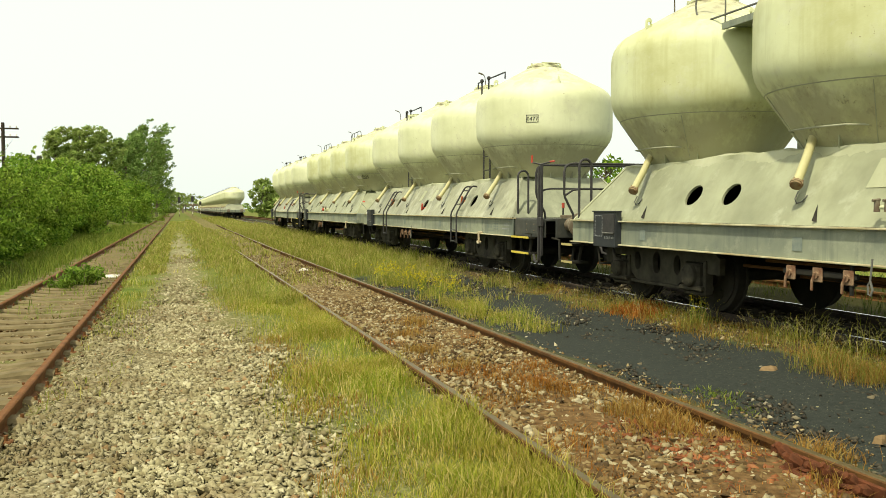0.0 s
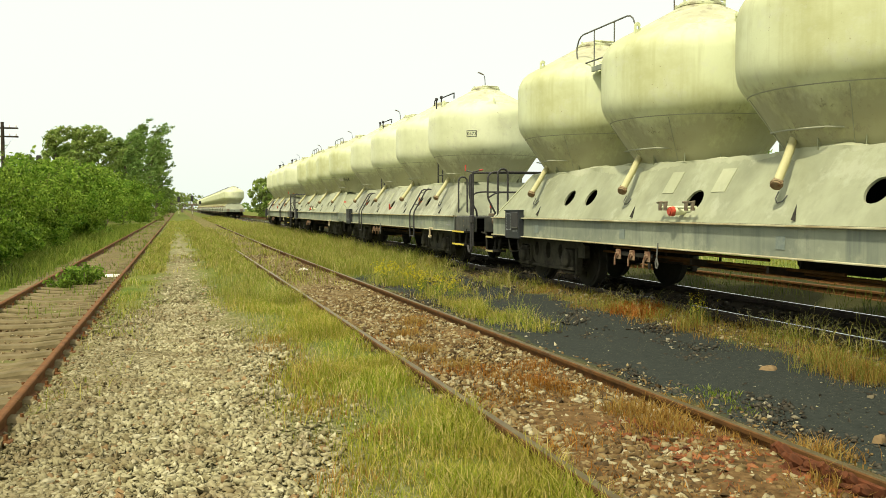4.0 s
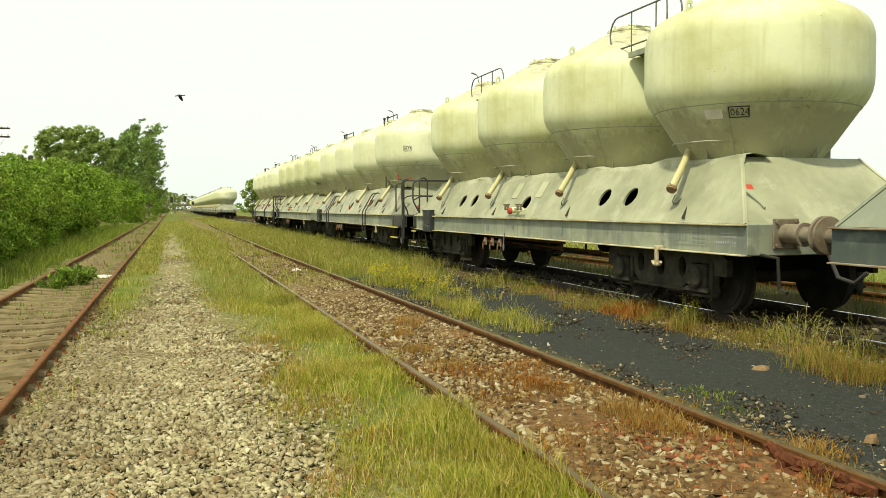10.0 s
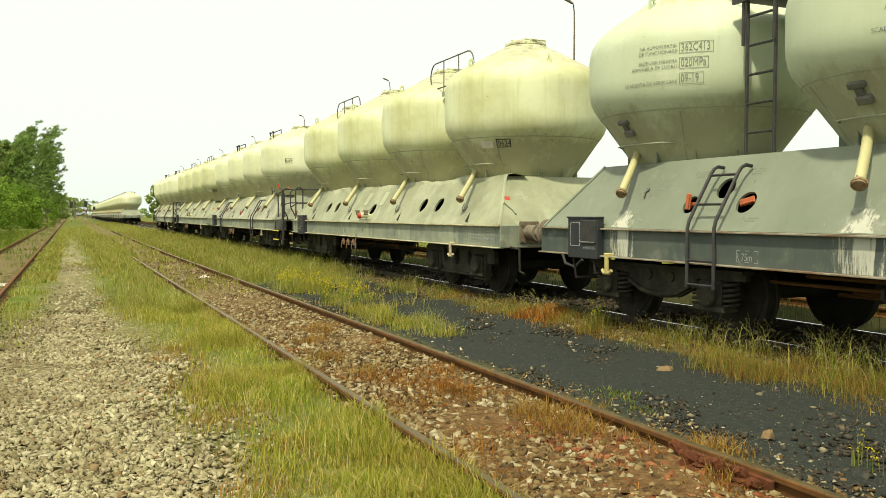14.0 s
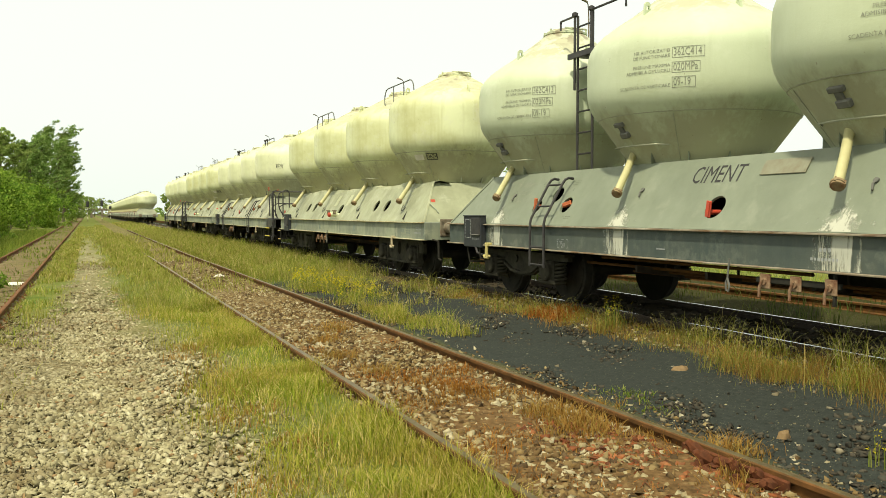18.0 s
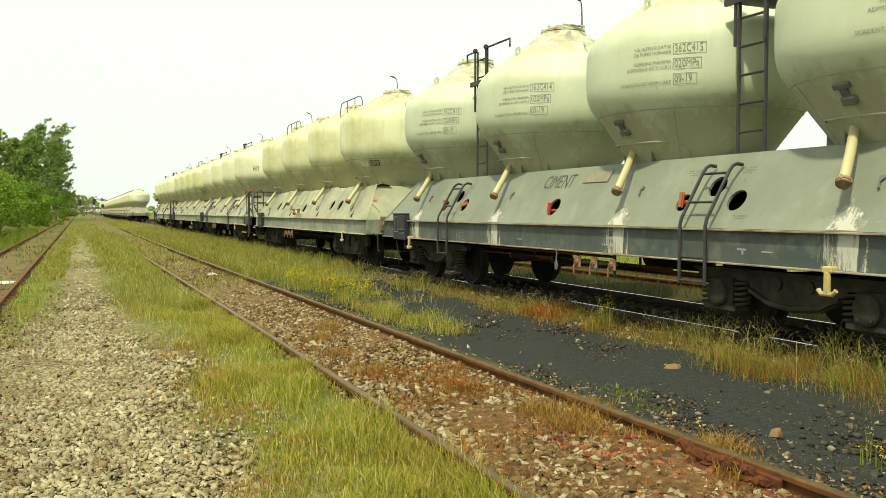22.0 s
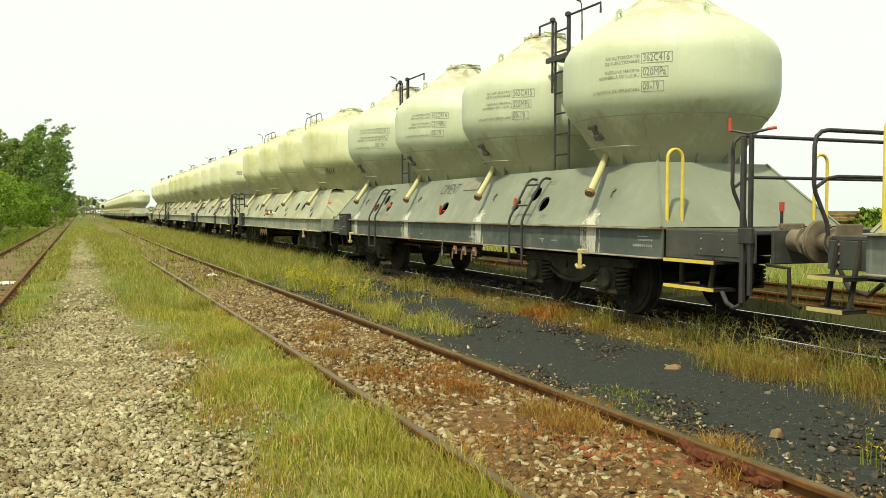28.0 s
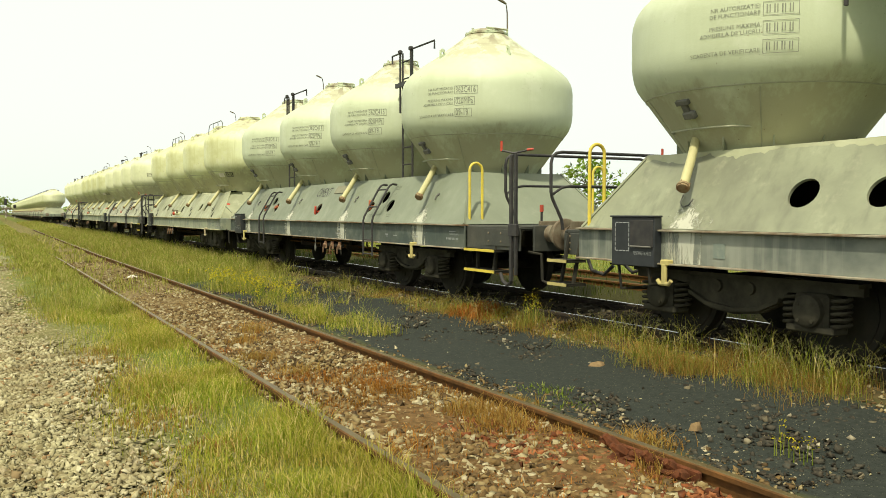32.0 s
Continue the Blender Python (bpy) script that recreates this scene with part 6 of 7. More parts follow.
grass("dry_weeds", "dry reddish grass on the cinders", DRYWEED, 0, tufts(clump[:24], 110, 0.12), 0.05, 0.22, 0.0018)
grass("red_weeds", "rust-red stonecrop among the ballast", REDWEED, 0, tufts([(3.0, 6.7), (3.15, 6.4), (2.9, 7.2), (2.75, 6.6), (3.2, 6.9), (3.3, 4.6), (2.6, 7.6), (2.4, 6.3), (3.3, 7.6), (2.8, 5.4), (2.3, 5.0)], 480, 0.19), 0.012, 0.085, 0.0035, "weeds")
grass("red_weeds", "rust-red weeds beside the shiny rail", REDWEED, 0, tufts([(6.3, 10.6), (6.25, 10.3), (6.2, 10.9)], 420, 0.15), 0.03, 0.14, 0.006, "weeds")
grass("dry_weeds", "dry orange-brown weeds along the edge of the gravel", DRYWEED, 0, tufts([(RNG.uniform(0.8, 1.5), 3.8 + 7 * RNG.uniform() ** 1.4) for _ in range(60)], 55, 0.10), 0.015, 0.11, 0.003, "weeds")
grass("dry_weeds", "low brown weeds on the soil beside the shiny rail", DRYWEED, 0, tufts([(RNG.uniform(5.95, 6.5), RNG.uniform(4.6, 14)) for _ in range(140)], 55, 0.12), 0.015, 0.10, 0.003, "weeds")
grass("red_weeds", "scattered red and orange weeds in the ballast", REDWEED, 0, tufts([(RNG.uniform(2.15, 3.45), 3.6 + 9 * RNG.uniform() ** 1.5) for _ in range(70)], 60, 0.09), 0.012, 0.06, 0.0035, "weeds")
grass("dry_weeds", "dry brown weeds along the rusty rail", DRYWEED, 0, tufts([(3.35, 5.3), (3.3, 5.0), (3.4, 4.7), (3.2, 5.6), (3.1, 5.1), (2.6, 7.8), (2.5, 8.8), (3.75, 5.8), (3.85, 4.3), (3.42, 3.7), (2.6, 10), (3.0, 11)], 330, 0.12), 0.02, 0.14, 0.0035, "weeds")
grass("green_weeds", "fresh green weeds on the cinders", BLADE_GREEN, 0, tufts([(4.2, 6.0), (4.12, 5.8), (4.3, 6.15), (4.15, 5.5)], 120, 0.12), 0.012, 0.055, 0.005, "weeds")


def seeding_grass(centres, per, radius, low, high):
    """Tall bowed stems with drooping seed heads."""
    x, y = tufts(centres, per, radius)(0)
    n = len(x)
    h = RNG.uniform(low, high, n)
    a = RNG.uniform(0, 6.28, n)
    out = np.stack([np.cos(a), np.sin(a)], 1) * (h * RNG.uniform(0.25, 0.7, n))[:, None]
    foot = np.stack([x, y, ground_height(x, y)], 1)
    bits, faces = [], []
    us = np.linspace(0, 1, 6)
    for k in range(n):
        side = np.array([-np.sin(a[k]), np.cos(a[k]), 0]) * 0.0016
        for i, u in enumerate(us):
            p = foot[k] + np.array([out[k, 0] * u ** 2.2, out[k, 1] * u ** 2.2, h[k] * (u - 0.18 * u ** 4)])
            bits += [p - side, p + side]
        b = 12 * k
        faces += [(b + 2 * i, b + 2 * i + 1, b + 2 * i + 3) for i in range(5)] + [(b + 2 * i, b + 2 * i + 3, b + 2 * i + 2) for i in range(5)]
    t = tagged(new("seeding_grass", fast_mesh("seeding_grass", np.array(bits), np.array(faces), BLADE)), "tall bowed grass with drooping seed heads beside the rail", "grass", kind="stuff")
    k = np.repeat(np.arange(n), 9)
    u = RNG.uniform(0.72, 1.05, len(k))
    p = foot[k] + np.stack([out[k, 0] * u ** 2.2, out[k, 1] * u ** 2.2, h[k] * (u - 0.18 * u ** 4) - RNG.uniform(0, 0.02, len(k))], 1)
    size = np.stack([np.full(len(k), 0.0035), np.full(len(k), 0.011), np.full(len(k), 0.004)], 1)
    v, f = spread(LEAF_FORM, LEAF_FACES, random_turns(len(k)), size, p)
    o = new("seed_heads", fast_mesh("seed_heads", v, f, SEED))
    o.parent = t


SEED = leaf_material("grass_seed", [(0.0, (0.33, 0.31, 0.14)), (1.0, (0.50, 0.47, 0.27))], 0.8)
seeding_grass([(RNG.uniform(5.85, 6.5), RNG.uniform(4.4, 7.4)) for _ in range(34)], 14, 0.10, 0.24, 0.50)
seeding_grass([(RNG.uniform(6.0, 6.5), RNG.uniform(7.4, 12.5)) for _ in range(26)], 8, 0.10, 0.18, 0.36)


def flowers(name, centres, per, radius, low, high):
    """Small yellow-flowered plants: thin stems with petals on top."""
    x, y = tufts(centres, per, radius)(0)
    h = RNG.uniform(low, high, len(x))
    z = ground_height(x, y)
    n = len(x)
    size = np.stack([np.full(n, 0.004), h * 0.25, h], 1)
    v, f = spread(BLADE_FORM, BLADE_FACES, turn_z(RNG.uniform(0, 6.28, n)), size, np.stack([x, y, z], 1))
    t = tagged(new(name, fast_mesh(name, v, f, BLADE_GREEN)), "yellow-flowered wild mustard among the grass", "flowers", kind="stuff")
    k = np.repeat(np.arange(n), 5)
    p = np.stack([x[k], y[k], z[k] + h[k]], 1) + RNG.normal(0, 0.022, (len(k), 3))
    v, f = spread(LEAF_FORM, LEAF_FACES, random_turns(len(k)), np.full((len(k), 3), 0.0095) * np.clip(p[:, 1:2] / 9, 1, 2.5), p)
    o = new("petals", fast_mesh("petals", v, f, PETAL))
    o.parent = t


flowers("wild_flowers", [(RNG.uniform(4.15, 4.75), RNG.uniform(13.2, 19.5)) for _ in range(30)], 7, 0.2, 0.15, 0.42)
flowers("wild_flowers", [(6.2, 9.1), (6.25, 9.25)], 14, 0.07, 0.16, 0.42)
flowers("wild_flowers", [(4.43, 3.57), (4.5, 3.7)], 6, 0.06, 0.10, 0.24)


def crown_leaves(n, blobs, size, rg=RNG):
    """Leaves over a set of blobs (x, y, z, radius)."""
    b = np.array(blobs)
    k = rg.choice(len(b), n, p=b[:, 3] ** 2 / (b[:, 3] ** 2).sum())
    d = rg.normal(size=(n, 3))
    d /= np.linalg.norm(d, axis=1)[:, None]
    r = b[k, 3] * (1.10 - 0.45 * rg.uniform(0, 1, n) ** 1.6)
    p = b[k, :3] + d * r[:, None] * np.array([1, 1, 0.85])
    s = size * rg.uniform(0.6, 1.4, n)
    return spread(LEAF_FORM, LEAF_FACES, random_turns(n), np.stack([s, s * 1.2, s], 1), p)


def bush(x, y, w, h, mat, leaves, label, category="bush", leaf=0.07):
    """Several stems under an uneven mass of leaf clumps."""
    rg = np.random.default_rng(int(abs(x * 31 + y * 7)) + 3)
    t = thing("bush", label, category, pose(x, y, -0.28), "hedge bushes")
    s = Solid()
    blobs = []
    for k in range(7):
        a = rg.uniform(0, 6.28)
        tip = Vector((math.cos(a) * w * 0.4 * rg.uniform(0.3, 1), math.sin(a) * w * 0.4 * rg.uniform(0.3, 1), h * rg.uniform(0.5, 0.85)))
        s.tube([(0, 0, 0), tip * 0.5 + Vector((0, 0, h * 0.1)), tip], [0.05, 0.03, 0.01], 5)
    for k in range(27):
        a, q = rg.uniform(0, 6.28), math.sqrt(rg.uniform(0, 1)) * 0.52
        zz = rg.uniform(0.03, 0.92)
        q *= 1.0 if zz < 0.6 else (1.05 - zz) / 0.45
        blobs.append((math.cos(a) * w * q, math.sin(a) * w * q, h * zz, h * rg.uniform(0.07, 0.18)))
    for k in range(26):
        a, q, zz = rg.uniform(0, 6.28), math.sqrt(rg.uniform(0, 1)) * 0.46, rg.uniform(0.62, 0.94)
        foot = Vector((math.cos(a) * w * q, math.sin(a) * w * q, h * zz * (1.0 - 0.35 * q)))
        tip = foot + Vector((rg.uniform(0.0, 0.16), rg.uniform(-0.1, 0.1), rg.uniform(0.10, 0.26))) * h
        s.tube([foot, tip], [0.012, 0.005], 4)
        blobs += [(*foot.lerp(tip, u), h * 0.035 * (1.3 - u)) for u in (0.2, 0.45, 0.7, 0.95)]
    tagged(part("stem", s, BARK, t), kind="stuff")
    v, f = crown_leaves(leaves, blobs, leaf, rg)
    o = new("leaves", fast_mesh("leaves", v, f, mat))
    o.parent = t
    return t


def tree(x, y, h, w, lean, leaves, label, leaf=0.16, low=0.22, mat=None, blob=0.052):
    rg = np.random.default_rng(int(abs(x * 17 + y * 5 + h)) + 11)
    t = thing("tree", label, "tree", pose(x, y, -0.3), "trees")
    s = Solid()
    top = Vector((lean * h, 0, h * 0.93))
    s.tube([(0, 0, 0), (lean * h * 0.1, 0, h * 0.2), (lean * h * 0.4, 0, h * 0.55), top], [h * 0.018, h * 0.014, h * 0.008, 0.02], 8)
    blobs = []
    for k in range(130):
        z = low + (1 - low) * rg.uniform(0, 1) ** 0.85
        a = rg.uniform(0, 6.28)
        reach = w * 0.5 * math.sin(math.pi * min(1, (z - low * 0.7) / (1.08 - low * 0.7))) ** 0.7 * rg.uniform(0.3, 1.08)
        base = Vector((lean * h * z * 0.8, 0, h * max(0.12, z - 0.14)))
        tip = Vector((lean * h * z + math.cos(a) * reach, math.sin(a) * reach, h * z))
        s.tube([base, (base + tip) / 2 + Vector((0, 0, -0.02 * h)), tip], [h * 0.005, h * 0.003, 0.015], 5)
        r = h * blob * rg.uniform(0.35, 1.0)
        blobs.append((*tip, r))
        if k % 3 == 0:
            blobs.append((*((base + tip) / 2 + Vector((0, 0, r * 0.4))), r * 0.7))
    part("trunk", s, BARK, t, "bark-brown trunk and limbs")
    v, f = crown_leaves(leaves, blobs, leaf, rg)
    o = new("crown", fast_mesh("crown", v, f, mat or LEAF_DARK))
    o.parent = t
    return t


def windy_tree(x, y, h, w, leaves, leaf, mat, label):
    """A tall tree in the wind: rising limbs whose leafy sprays all stream to one side, with gaps between."""
    rg = np.random.default_rng(int(abs(x * 19 + y * 3 + h)) + 5)
    t = thing("tree", label, "tree", pose(x, y, -0.3), "trees")
    s = Solid()
    s.tube([(0, 0, 0), (0.01 * h, 0, h * 0.25), (0.03 * h, 0, h * 0.6), (0.07 * h, 0, h * 0.92)], [h * 0.018, h * 0.013, h * 0.008, 0.03], 8)
    at, along, reach = [], [], []
    for k in range(34):
        z = 0.10 + 0.72 * (k + rg.uniform(0, 1)) / 34
        a = rg.uniform(0, 6.28)
        out = w * 0.5 * rg.uniform(0.45, 1.0) * math.sin(math.pi * min(1.0, 0.22 + z * 0.86)) ** 0.6
        p0 = Vector((0.05 * h * z, 0, h * z))
        p1 = p0 + Vector((math.cos(a) * out * 0.55, math.sin(a) * out * 0.55, h * rg.uniform(0.06, 0.13)))
        p2 = p0 + Vector((math.cos(a) * out * 0.8 + 0.05 * h, math.sin(a) * out * 0.9, h * rg.uniform(0.10, 0.19)))
        p3 = p2 + Vector((0.035 * h, 0, 0.02 * h))
        s.tube([p0, p1, p2, p3], [h * 0.006, h * 0.004, 0.03, 0.012], 5)
        for j in range(9):
            u = 0.30 + 0.75 * (j + rg.uniform(0, 1)) / 9
            q = (p0.lerp(p1, u * 2) if u < 0.5 else p1.lerp(p3, (u - 0.5) * 2)) + Vector(rg.normal(0, 0.018 * h, 3))
            d = Vector((0.75 + rg.uniform(-0.25, 0.35), rg.uniform(-0.35, 0.35), 0.55 + rg.uniform(-0.45, 0.35))).normalized()
            at.append(q)
            along.append(d)
            reach.append(h * rg.uniform(0.03, 0.062))
    part("trunk", s, BARK, t, "bark-brown trunk and limbs")
    at, along, reach = np.array(at), np.array(along), np.array(reach)
    k = rg.integers(0, len(at), leaves)
    u = rg.uniform(-0.35, 1.0, leaves)
    p = at[k] + along[k] * (u * reach[k])[:, None] + rg.normal(0, 1, (leaves, 3)) * (reach[k] * 0.24 * (1.1 - np.clip(u, 0, 1) * 0.8))[:, None]
    p[:, 2] -= 0.25 * reach[k] * np.clip(u, 0, 1) ** 2
    size = leaf * rg.uniform(0.6, 1.4, leaves)
    v, f = spread(LEAF_FORM, LEAF_FACES, random_turns(leaves), np.stack([size * 0.8, size * 1.4, size], 1), p)
    o = new("crown", fast_mesh("crown", v, f, mat))
    o.parent = t
    return t


# hedge along the left track
def track_weed(x, y, w, h, stems):
    """A leafy weed: upright stems with leaves all the way up."""
    rg = np.random.default_rng(int(y * 10))
    t = thing("track_weed", "leafy green weed growing between the rusty rails", "weed", pose(x, y, float(ground_height(np.array(x), 0)) - 0.01), "track weeds")
    s, at = Solid(), []
    for k in range(stems):
        a, q = rg.uniform(0, 6.28), w * 0.5 * math.sqrt(rg.uniform(0, 1))
        foot = Vector((math.cos(a) * q * 0.6, math.sin(a) * q * 0.6, 0))
        top = Vector((math.cos(a) * q * 1.25, math.sin(a) * q * 1.25, h * rg.uniform(0.55, 1.0) * (1 - 0.3 * q / w)))
        s.tube([foot, (foot + top) / 2 + Vector((0, 0, 0.04)), top], [0.008, 0.006, 0.003], 5)
        at += [foot.lerp(top, u) for u in rg.uniform(0.15, 1.03, 30)]
    tagged(part("stem", s, BARK, t), kind="stuff")
    p = np.array(at) + rg.normal(0, 0.045, (len(at), 3)) * (1, 1, 0.4)
    z = 0.055 * rg.uniform(0.5, 1.3, len(p))
    v, f = spread(LEAF_FORM, LEAF_FACES, random_turns(len(p)), np.stack([z * 0.7, z * 1.3, z], 1), p)
    part_leaves = new("leaves", fast_mesh("leaves", v, f, WEED_LEAF))
    part_leaves.parent = t


WEED_LEAF = leaf_material("fresh_weed_leaf", [(0.0, (0.05, 0.12, 0.012)), (0.6, (0.14, 0.27, 0.03)), (1.0, (0.27, 0.40, 0.07))])
for x, y, w, h, n in ((-2.05, 20.2, 0.85, 0.52, 22), (-1.95, 21.3, 0.7, 0.40, 14), (-2.4, 19.4, 0.6, 0.34, 10)):
    track_weed(x, y, w, h, n)
for k, (x, y, w, h) in enumerate(((-6.2, 22, 4.2, 3.2), (-6.4, 25.5, 4.6, 3.5), (-5.4, 27.5, 2.4, 2.1), (-6.1, 29, 4.2, 3.3), (-8.6, 31, 5.0, 4.3), (-6.6, 33, 4.4, 3.6), (-6.3, 37.5, 4.4, 3.6),
                                  (-8.8, 41, 5.0, 5.0), (-6.4, 42.5, 4.6, 4.0), (-6.6, 48, 5.0, 4.4), (-6.3, 54, 5.0, 4.4), (-7.0, 61, 5.4, 5.0), (-6.4, 69, 5.4, 5.0), (-6.6, 78, 6.0, 5.4), (-6.4, 90, 6.5, 6.0), (-5.6, 104, 6.5, 5.0), (-4.8, 120, 6.5, 4.5),
                                  (-5.5, 29.5, 2.2, 1.7), (-5.3, 22.6, 2.0, 1.4), (-5.35, 24.8, 2.1, 1.5), (-5.2, 26.4, 1.6, 1.1), (-5.75, 32.2, 2.4, 1.9), (-5.7, 35.3, 2.2, 1.6), (-5.9, 39.2, 2.4, 2.0), (-6.0, 45, 2.6, 1.8), (-6.2, 51, 2.8, 2.2), (-6.3, 58, 3.0, 2.2),
                                  (-7.5, 132, 7, 6.5), (-6.8, 150, 7, 6.5), (-5.8, 172, 8, 7), (-5.2, 200, 9, 7))):
    bush(x - (0.5 if y > 40 else 0.2), y, w, h, LEAF, (11000 if w > 3 else 5200) if y < 45 else 7500, "leafy green bush in the hedge beside the track", leaf=0.054 if y < 45 else 0.10)
LEAF_LIGHT = leaf_material("light_tree_leaf", [(0.0, (0.15, 0.23, 0.06)), (0.6, (0.34, 0.47, 0.13)), (1.0, (0.52, 0.62, 0.22))])
for x, y, h, w, mat in ((-14.6, 112, 11.6, 7.0, LEAF_LIGHT), (-12.6, 116, 12.4, 6.5, LEAF_LIGHT), (-11.2, 130, 13.4, 6.8, LEAF_LIGHT), (-9.6, 137, 12.4, 6.5, LEAF_DARK), (-8.6, 150, 14.6, 6.5, LEAF_DARK), (-7.2, 165, 17.6, 7.5, LEAF_DARK),
                        (-5.6, 186, 19.6, 7.5, LEAF_DARK), (-4.6, 194, 16.0, 6.5, LEAF_DARK)):
    windy_tree(x, y, h, w, 9500, 0.17, mat, "tall wind-bent green tree behind the hedge")
for x, y, h, w in ((-3.5, 240, 7, 9), (-2.5, 300, 7, 14), (3.0, 420, 9, 22), (14.0, 148, 6.8, 5), (19, 160, 6, 8), (26, 170, 6, 10), (34, 150, 5, 9)):
    tree(x, y, h, w, 0.0, 2600, "distant green tree beyond the tracks", leaf=0.30, low=0.1, mat=LEAF_LIGHT)
for x, y, h, w in ((20.5, 38.5, 4.3, 3.4), (28.3, 36.3, 4.6, 4.6), (33, 27.5, 2.0, 2.6)):
    tree(x, y, h, w, 0.02, 1500, "young pale green tree beyond the wagons", leaf=0.11, low=0.12, mat=LEAF, blob=0.09)


def far_woods():
    """A low uneven belt of trees along the horizon beyond the yard."""
    rg = np.random.default_rng(21)
    blobs = [(rg.uniform(10, 190), rg.uniform(330, 380), rg.uniform(0.2, 3.2), rg.uniform(0.8, 2.2)) for _ in range(150)]
    v, f = crown_leaves(9000, blobs, 0.42, rg)
    tagged(new("far_woods", fast_mesh("far_woods", v, f, LEAF_DARK)), "low belt of green trees along the horizon", "woods", kind="stuff")


far_woods()


# ---- distance: lamps, signals, poles, timber ----
def street_lamp(x, y, h, m=None):
    t = thing("street_lamp", "tall grey street lamp with a bent arm", "street lamp", pose(x, y, 0), "yard lamps")
    part("pole", lambda: Solid().tube([(0, 0, 0), (0, 0, 2.5), (0, 0, h - 0.9), (-0.03, -0.03, h - 0.35), (-0.10, -0.09, h - 0.08), (-0.20, -0.16, h + 0.04)], [0.08, 0.06, 0.034, 0.028, 0.024, 0.02], 10), BUFFER, t, key="lamppole")
    part("lamp_head", lambda: Solid().prism([(-0.62, 0.17), (-0.56, 0.215), (-0.34, 0.15), (-0.16, 0.05), (-0.18, 0.02), (-0.36, 0.08)], -0.10, 0.02, "y"), BUFFER, t, m=pose(0, -0.10, h - 0.02), key="lamphead")
    return t


for k in range(7):
    street_lamp(20.7, 32.6 + 23.8 * k, 10.9)


def signal(x, y, h, heads):
    t = thing("railway_signal", "black light signal on a grey post", "signal", pose(x, y, 0), "signals")
    for k in range(6):
        part("post_band", lambda: Solid().tube([(0, 0, 0), (0, 0, 1)], 0.06, 10), WHITE if k % 2 else BUFFER, t, m=Matrix.Translation((0, 0, h * k / 6)) @ Matrix.Diagonal((1, 1, h / 6, 1)))
    part("signal_head", Solid().box(-0.27, 0.27, -0.15, 0.10, h + 0.1, h + heads * 0.9, 0.12), BLACK, t)
    return t


signal(0.1, 178, 2.7, 1.4)
signal(2.75, 184, 2.9, 1.5)
signal(4.8, 205, 2.4, 1.0)
signal(-14.2, 100, 6.2, 1.2)


def utility_pole(x, y, h):
    t = thing("utility_pole", "dark wooden utility pole with two crossarms", "utility pole", pose(x, y, -0.3))
    part("pole", Solid().tube([(0, 0, 0), (0, 0, h)], [0.17, 0.12], 10), WOOD, t)
    for z in (h - 1.1, h - 0.45):
        a = part("crossarm", Solid().box(-1.1, 1.1, -0.06, 0.06, z - 0.06, z + 0.06, 0.01), WOOD, t)
        for x2 in (-0.95, -0.5, 0.5, 0.95):
            part("insulator", lambda: Solid().lathe([(0.02, 0), (0.055, 0.03), (0.04, 0.1), (0.055, 0.13), (0.02, 0.18)], 8), WHITE, a, m=pose(x2, 0, z + 0.06), key="insulator")


utility_pole(-12.8, 72.5, 8.5)


def timber_stack():
    t = thing("timber_stack", "stack of weathered brown planks on bearers", "timber stack", pose(33.5, 28.5, 0.0, 0, 0, 8))
    rg = random.Random(5)
    for k in range(10):
        for j in range(3):
            part("plank", lambda: Solid().box(-2.2, 2.2, -0.3, 0.3, 0, 0.11, 0.01), PLANK, t, m=pose(rg.uniform(-0.3, 0.3) + (j - 1) * 4.6, rg.uniform(-0.1, 0.1), 0.15 + 0.155 * k), key="plank")
        part("bearer", lambda: Solid().box(-6.6, -6.4, -0.3, 0.3, 0, 0.04).box(6.4, 6.6, -0.3, 0.3, 0, 0.04).box(-0.1, 0.1, -0.3, 0.3, 0, 0.04), WOOD, t, m=pose(0, 0, 0.11 + 0.155 * k), key="bearer")


timber_stack()


def bridge():
    t = thing("footbridge", "low grey bridge across the tracks in the distance", "bridge", pose(5, 330, 0))
    part("span", Solid().box(-4.5, 4.5, -0.6, 0.6, 2.6, 3.3, 0.05), BUFFER, t)
    for x in (-4, -0.4, 3.2):
        part("pier", Solid().box(x, x + 0.8, -0.5, 0.5, 0, 2.6, 0.03), BUFFER, t)


bridge()


BROWN_STONE = plain("brown_stone", (0.24, 0.165, 0.085), (0.13, 0.09, 0.05), 0.9, 0.0, 12.0, 0.6)


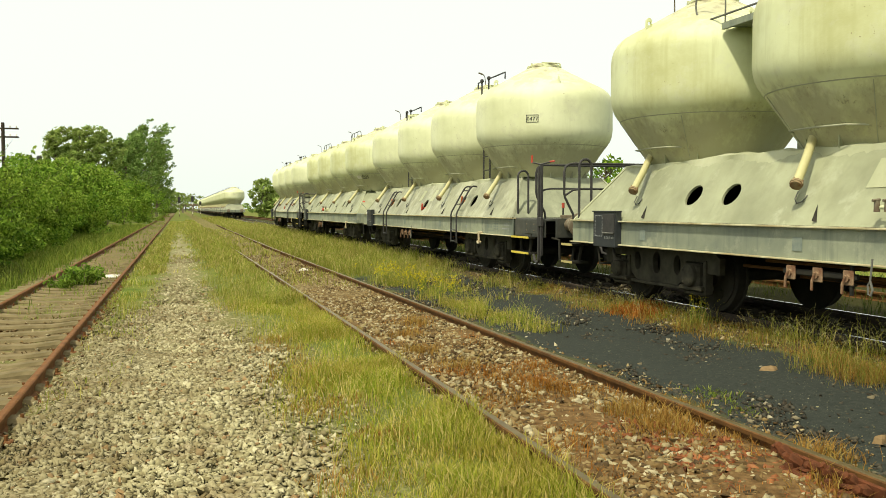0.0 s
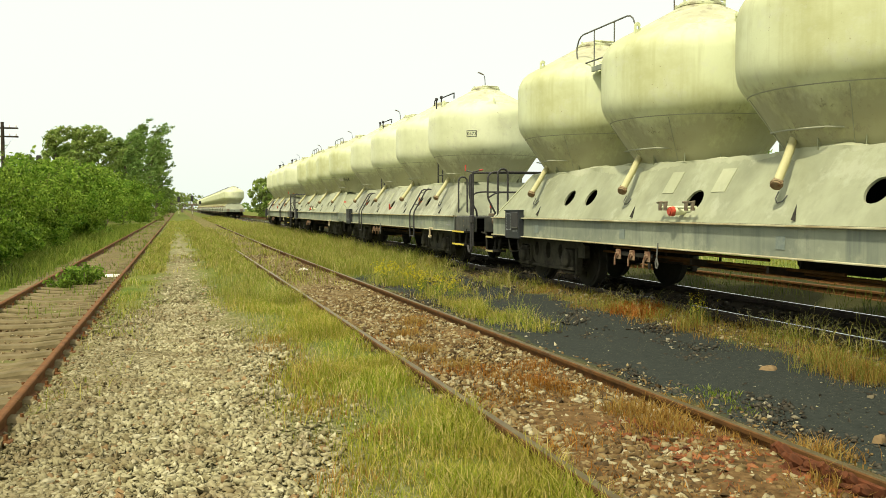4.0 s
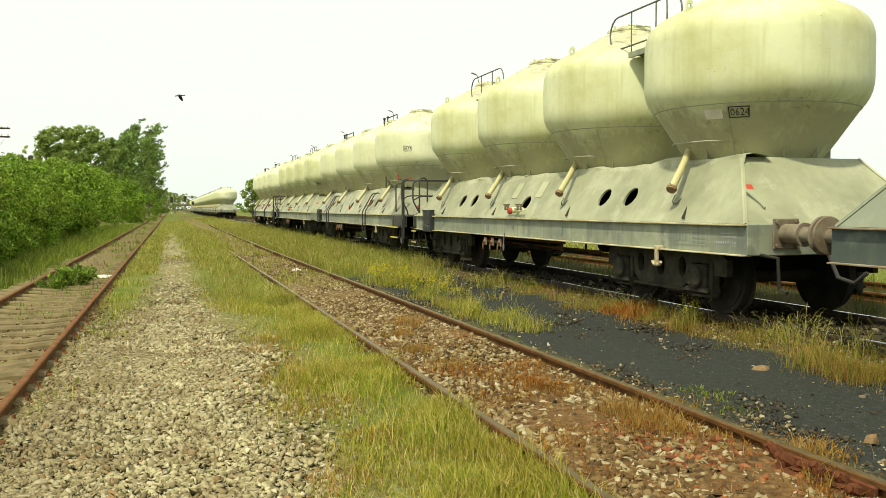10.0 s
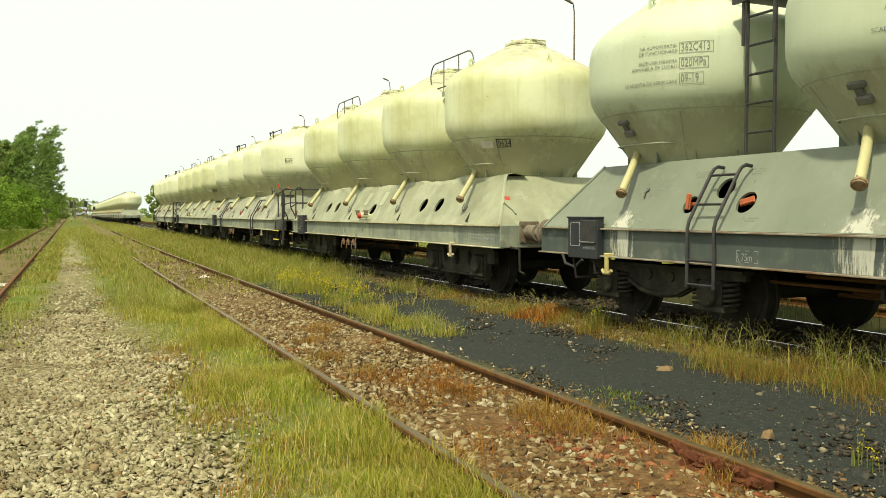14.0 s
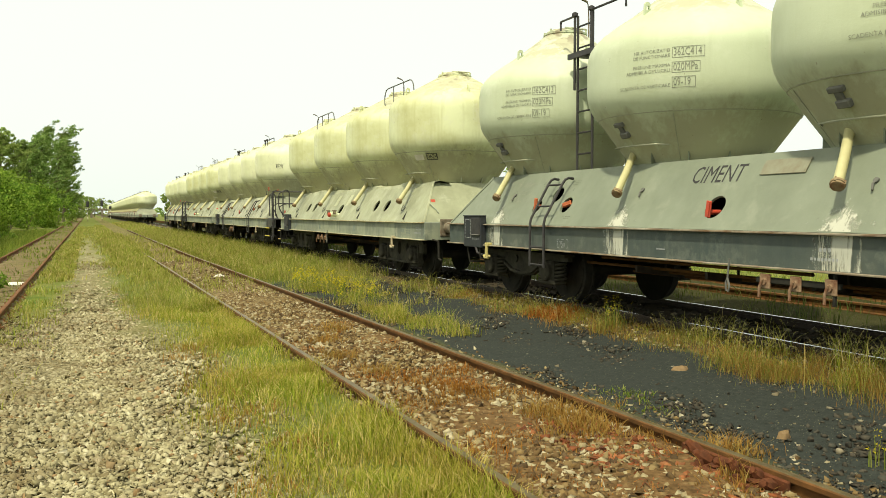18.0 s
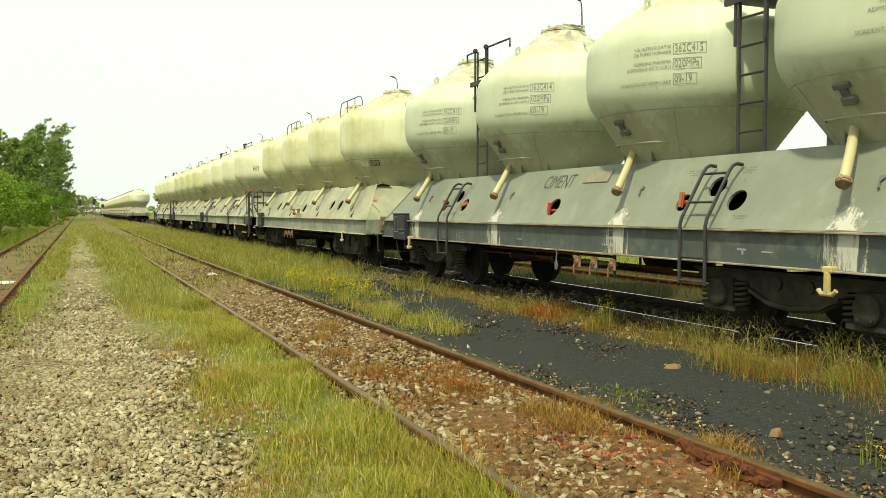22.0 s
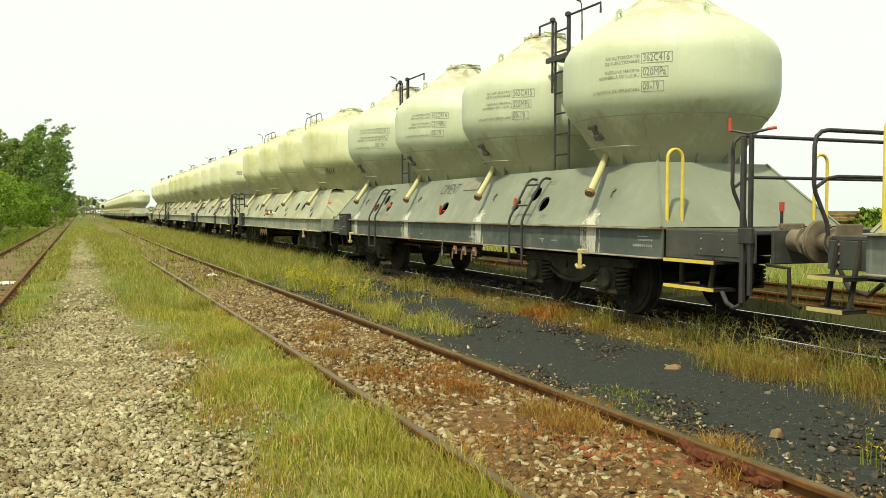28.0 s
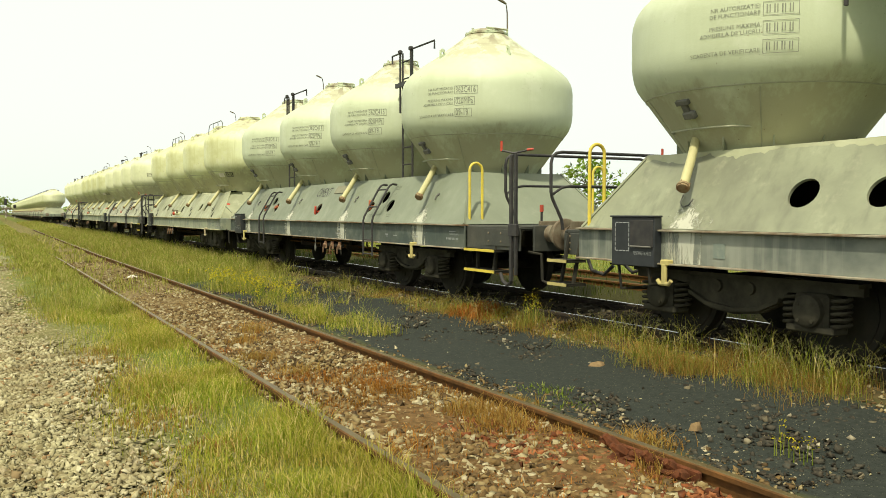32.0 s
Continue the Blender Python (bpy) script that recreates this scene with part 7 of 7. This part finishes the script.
def litter():
    for name, label, x, y, pts, mat in (("paper_scrap", "crumpled white paper scrap beside the rail", -1.6, 22.3, 0.26, WHITE), ("paper_scrap", "small white scrap in the ballast", 3.12, 22.3, 0.13, WHITE), ("stone", "flat brown stone lying on the cinders", 5.36, 6.72, 0.12, BROWN_STONE), ("stone", "small brown stone beside the rusty rail", 4.43, 4.44, 0.06, BROWN_STONE)):
        s = Solid()
        rg = random.Random(int(x * 10 + y))
        n = 9
        ring = [(math.cos(2 * math.pi * k / n) * pts * rg.uniform(0.6, 1.2), math.sin(2 * math.pi * k / n) * pts * 0.6 * rg.uniform(0.6, 1.2)) for k in range(n)]
        s.add([(a, b, 0) for a, b in ring] + [(a * 0.7, b * 0.7, 0.05 * rg.uniform(0.5, 1.2)) for a, b in ring] + [(0, 0, 0.06)],
              [(k, (k + 1) % n, n + (k + 1) % n, n + k) for k in range(n)] + [(n + k, n + (k + 1) % n, 2 * n) for k in range(n)] + [tuple(range(n))[::-1]])
        o = new(name, mesh_of(name, s, mat, 0))
        o.matrix_basis = pose(x, y, float(ground_height(np.array(x), y)) + 0.01)
        tagged(o, label, "litter" if name != "stone" else "stone")


litter()


# ---- the bird ----
def crow():
    t = thing("crow", "black crow in flight", "bird")
    part("body", Solid().lathe([(0.005, -0.24), (0.03, -0.20), (0.065, -0.05), (0.07, 0.05), (0.05, 0.13), (0.035, 0.19), (0.012, 0.24), (0.003, 0.28)], 12), BLACK, t, m=pose(0, 0, 0, -90, 0, 0))
    part("tail", Solid().prism([(-0.03, -0.20), (0.03, -0.20), (0.09, -0.40), (-0.09, -0.40)], -0.006, 0.006, "z"), BLACK, t)
    wings = []
    for sx in (-1, 1):
        wings.append(part("wing", Solid().prism([(0.0, 0.10), (sx * 0.22, 0.13), (sx * 0.46, 0.04), (sx * 0.44, -0.06), (sx * 0.22, -0.10), (0.0, -0.10)], -0.007, 0.007, "z"), BLACK, t, m=pose(sx * 0.04, 0, 0.03)))
    return t, wings


CROW, WINGS = crow()


# ---- movement ----
TRAIN_WAY = [0.0, 0.889, 1.789, 2.68, 3.546, 4.401, 5.24, 6.064, 6.904, 7.755, 8.622, 9.515, 10.425, 11.355, 12.297, 13.254, 14.218, 15.14, 16.02, 16.888, 17.723,
             18.491, 19.205, 19.888, 20.549, 21.188, 21.818, 22.459, 23.129, 23.843, 24.565, 25.26, 25.931]


def motions():
    for w, l in TRAIN:
        walk(w, [(t, pose(TRAIN_X, l + s, TRAIN_RAIL_Z)) for t, s in enumerate(TRAIN_WAY)])
    steps = [k * 0.5 for k in range(65)]
    roll = np.interp(steps, range(33), TRAIN_WAY) / 0.46
    for ws, y in WHEELSETS[:MOVING_SETS]:
        walk(ws, [(t, pose(0, y, 0.46, -math.degrees(a))) for t, a in zip(steps, roll)])
    # the crow crosses from behind the tanks and flies off over the hedge: seconds, bearing, rise, distance
    rows = [(0.0, 62, 6, 30), (6.5, 36, 8, 30), (8.1, 21.4, 9.3, 32), (8.3, 18.2, 9.7, 34), (8.5, 15.1, 10.3, 36), (8.7, 12.5, 9.9, 38), (8.9, 9.9, 10.1, 40), (9.1, 7.7, 9.6, 43), (9.3, 5.6, 9.0, 46),
            (9.5, 3.8, 8.8, 49), (9.7, 2.3, 7.8, 52), (9.9, 1.2, 7.5, 55), (10.0, 0.6, 7.2, 57), (10.1, -0.1, 6.8, 60), (10.3, -1.0, 6.2, 64), (10.5, -1.75, 5.7, 67), (11.2, -5.5, 4.4, 75), (13, -16, 3.5, 100), (32, -60, 6, 190)]
    way = []
    for t, a, e, d in rows:
        a, e = radians(a), radians(e)
        p = EYE + d * Vector((math.sin(a) * math.cos(e), math.cos(a) * math.cos(e), math.sin(e)))
        way.append((t, Matrix.Translation(p) @ pose(0, 0, 0, 0, 12, 58)))
    walk(CROW, way)
    for k, wing in enumerate(WINGS):
        sx = -1 if k == 0 else 1
        beats = [(0.0, 0)] + [(7.8 + 0.1 * i, (38, 5, -32, 5)[i % 4]) for i in range(30)] + [(32.0, 0)]
        walk(wing, [(t, pose(sx * 0.04, 0, 0.03, 0, -sx * a, 0)) for t, a in beats])


motions()
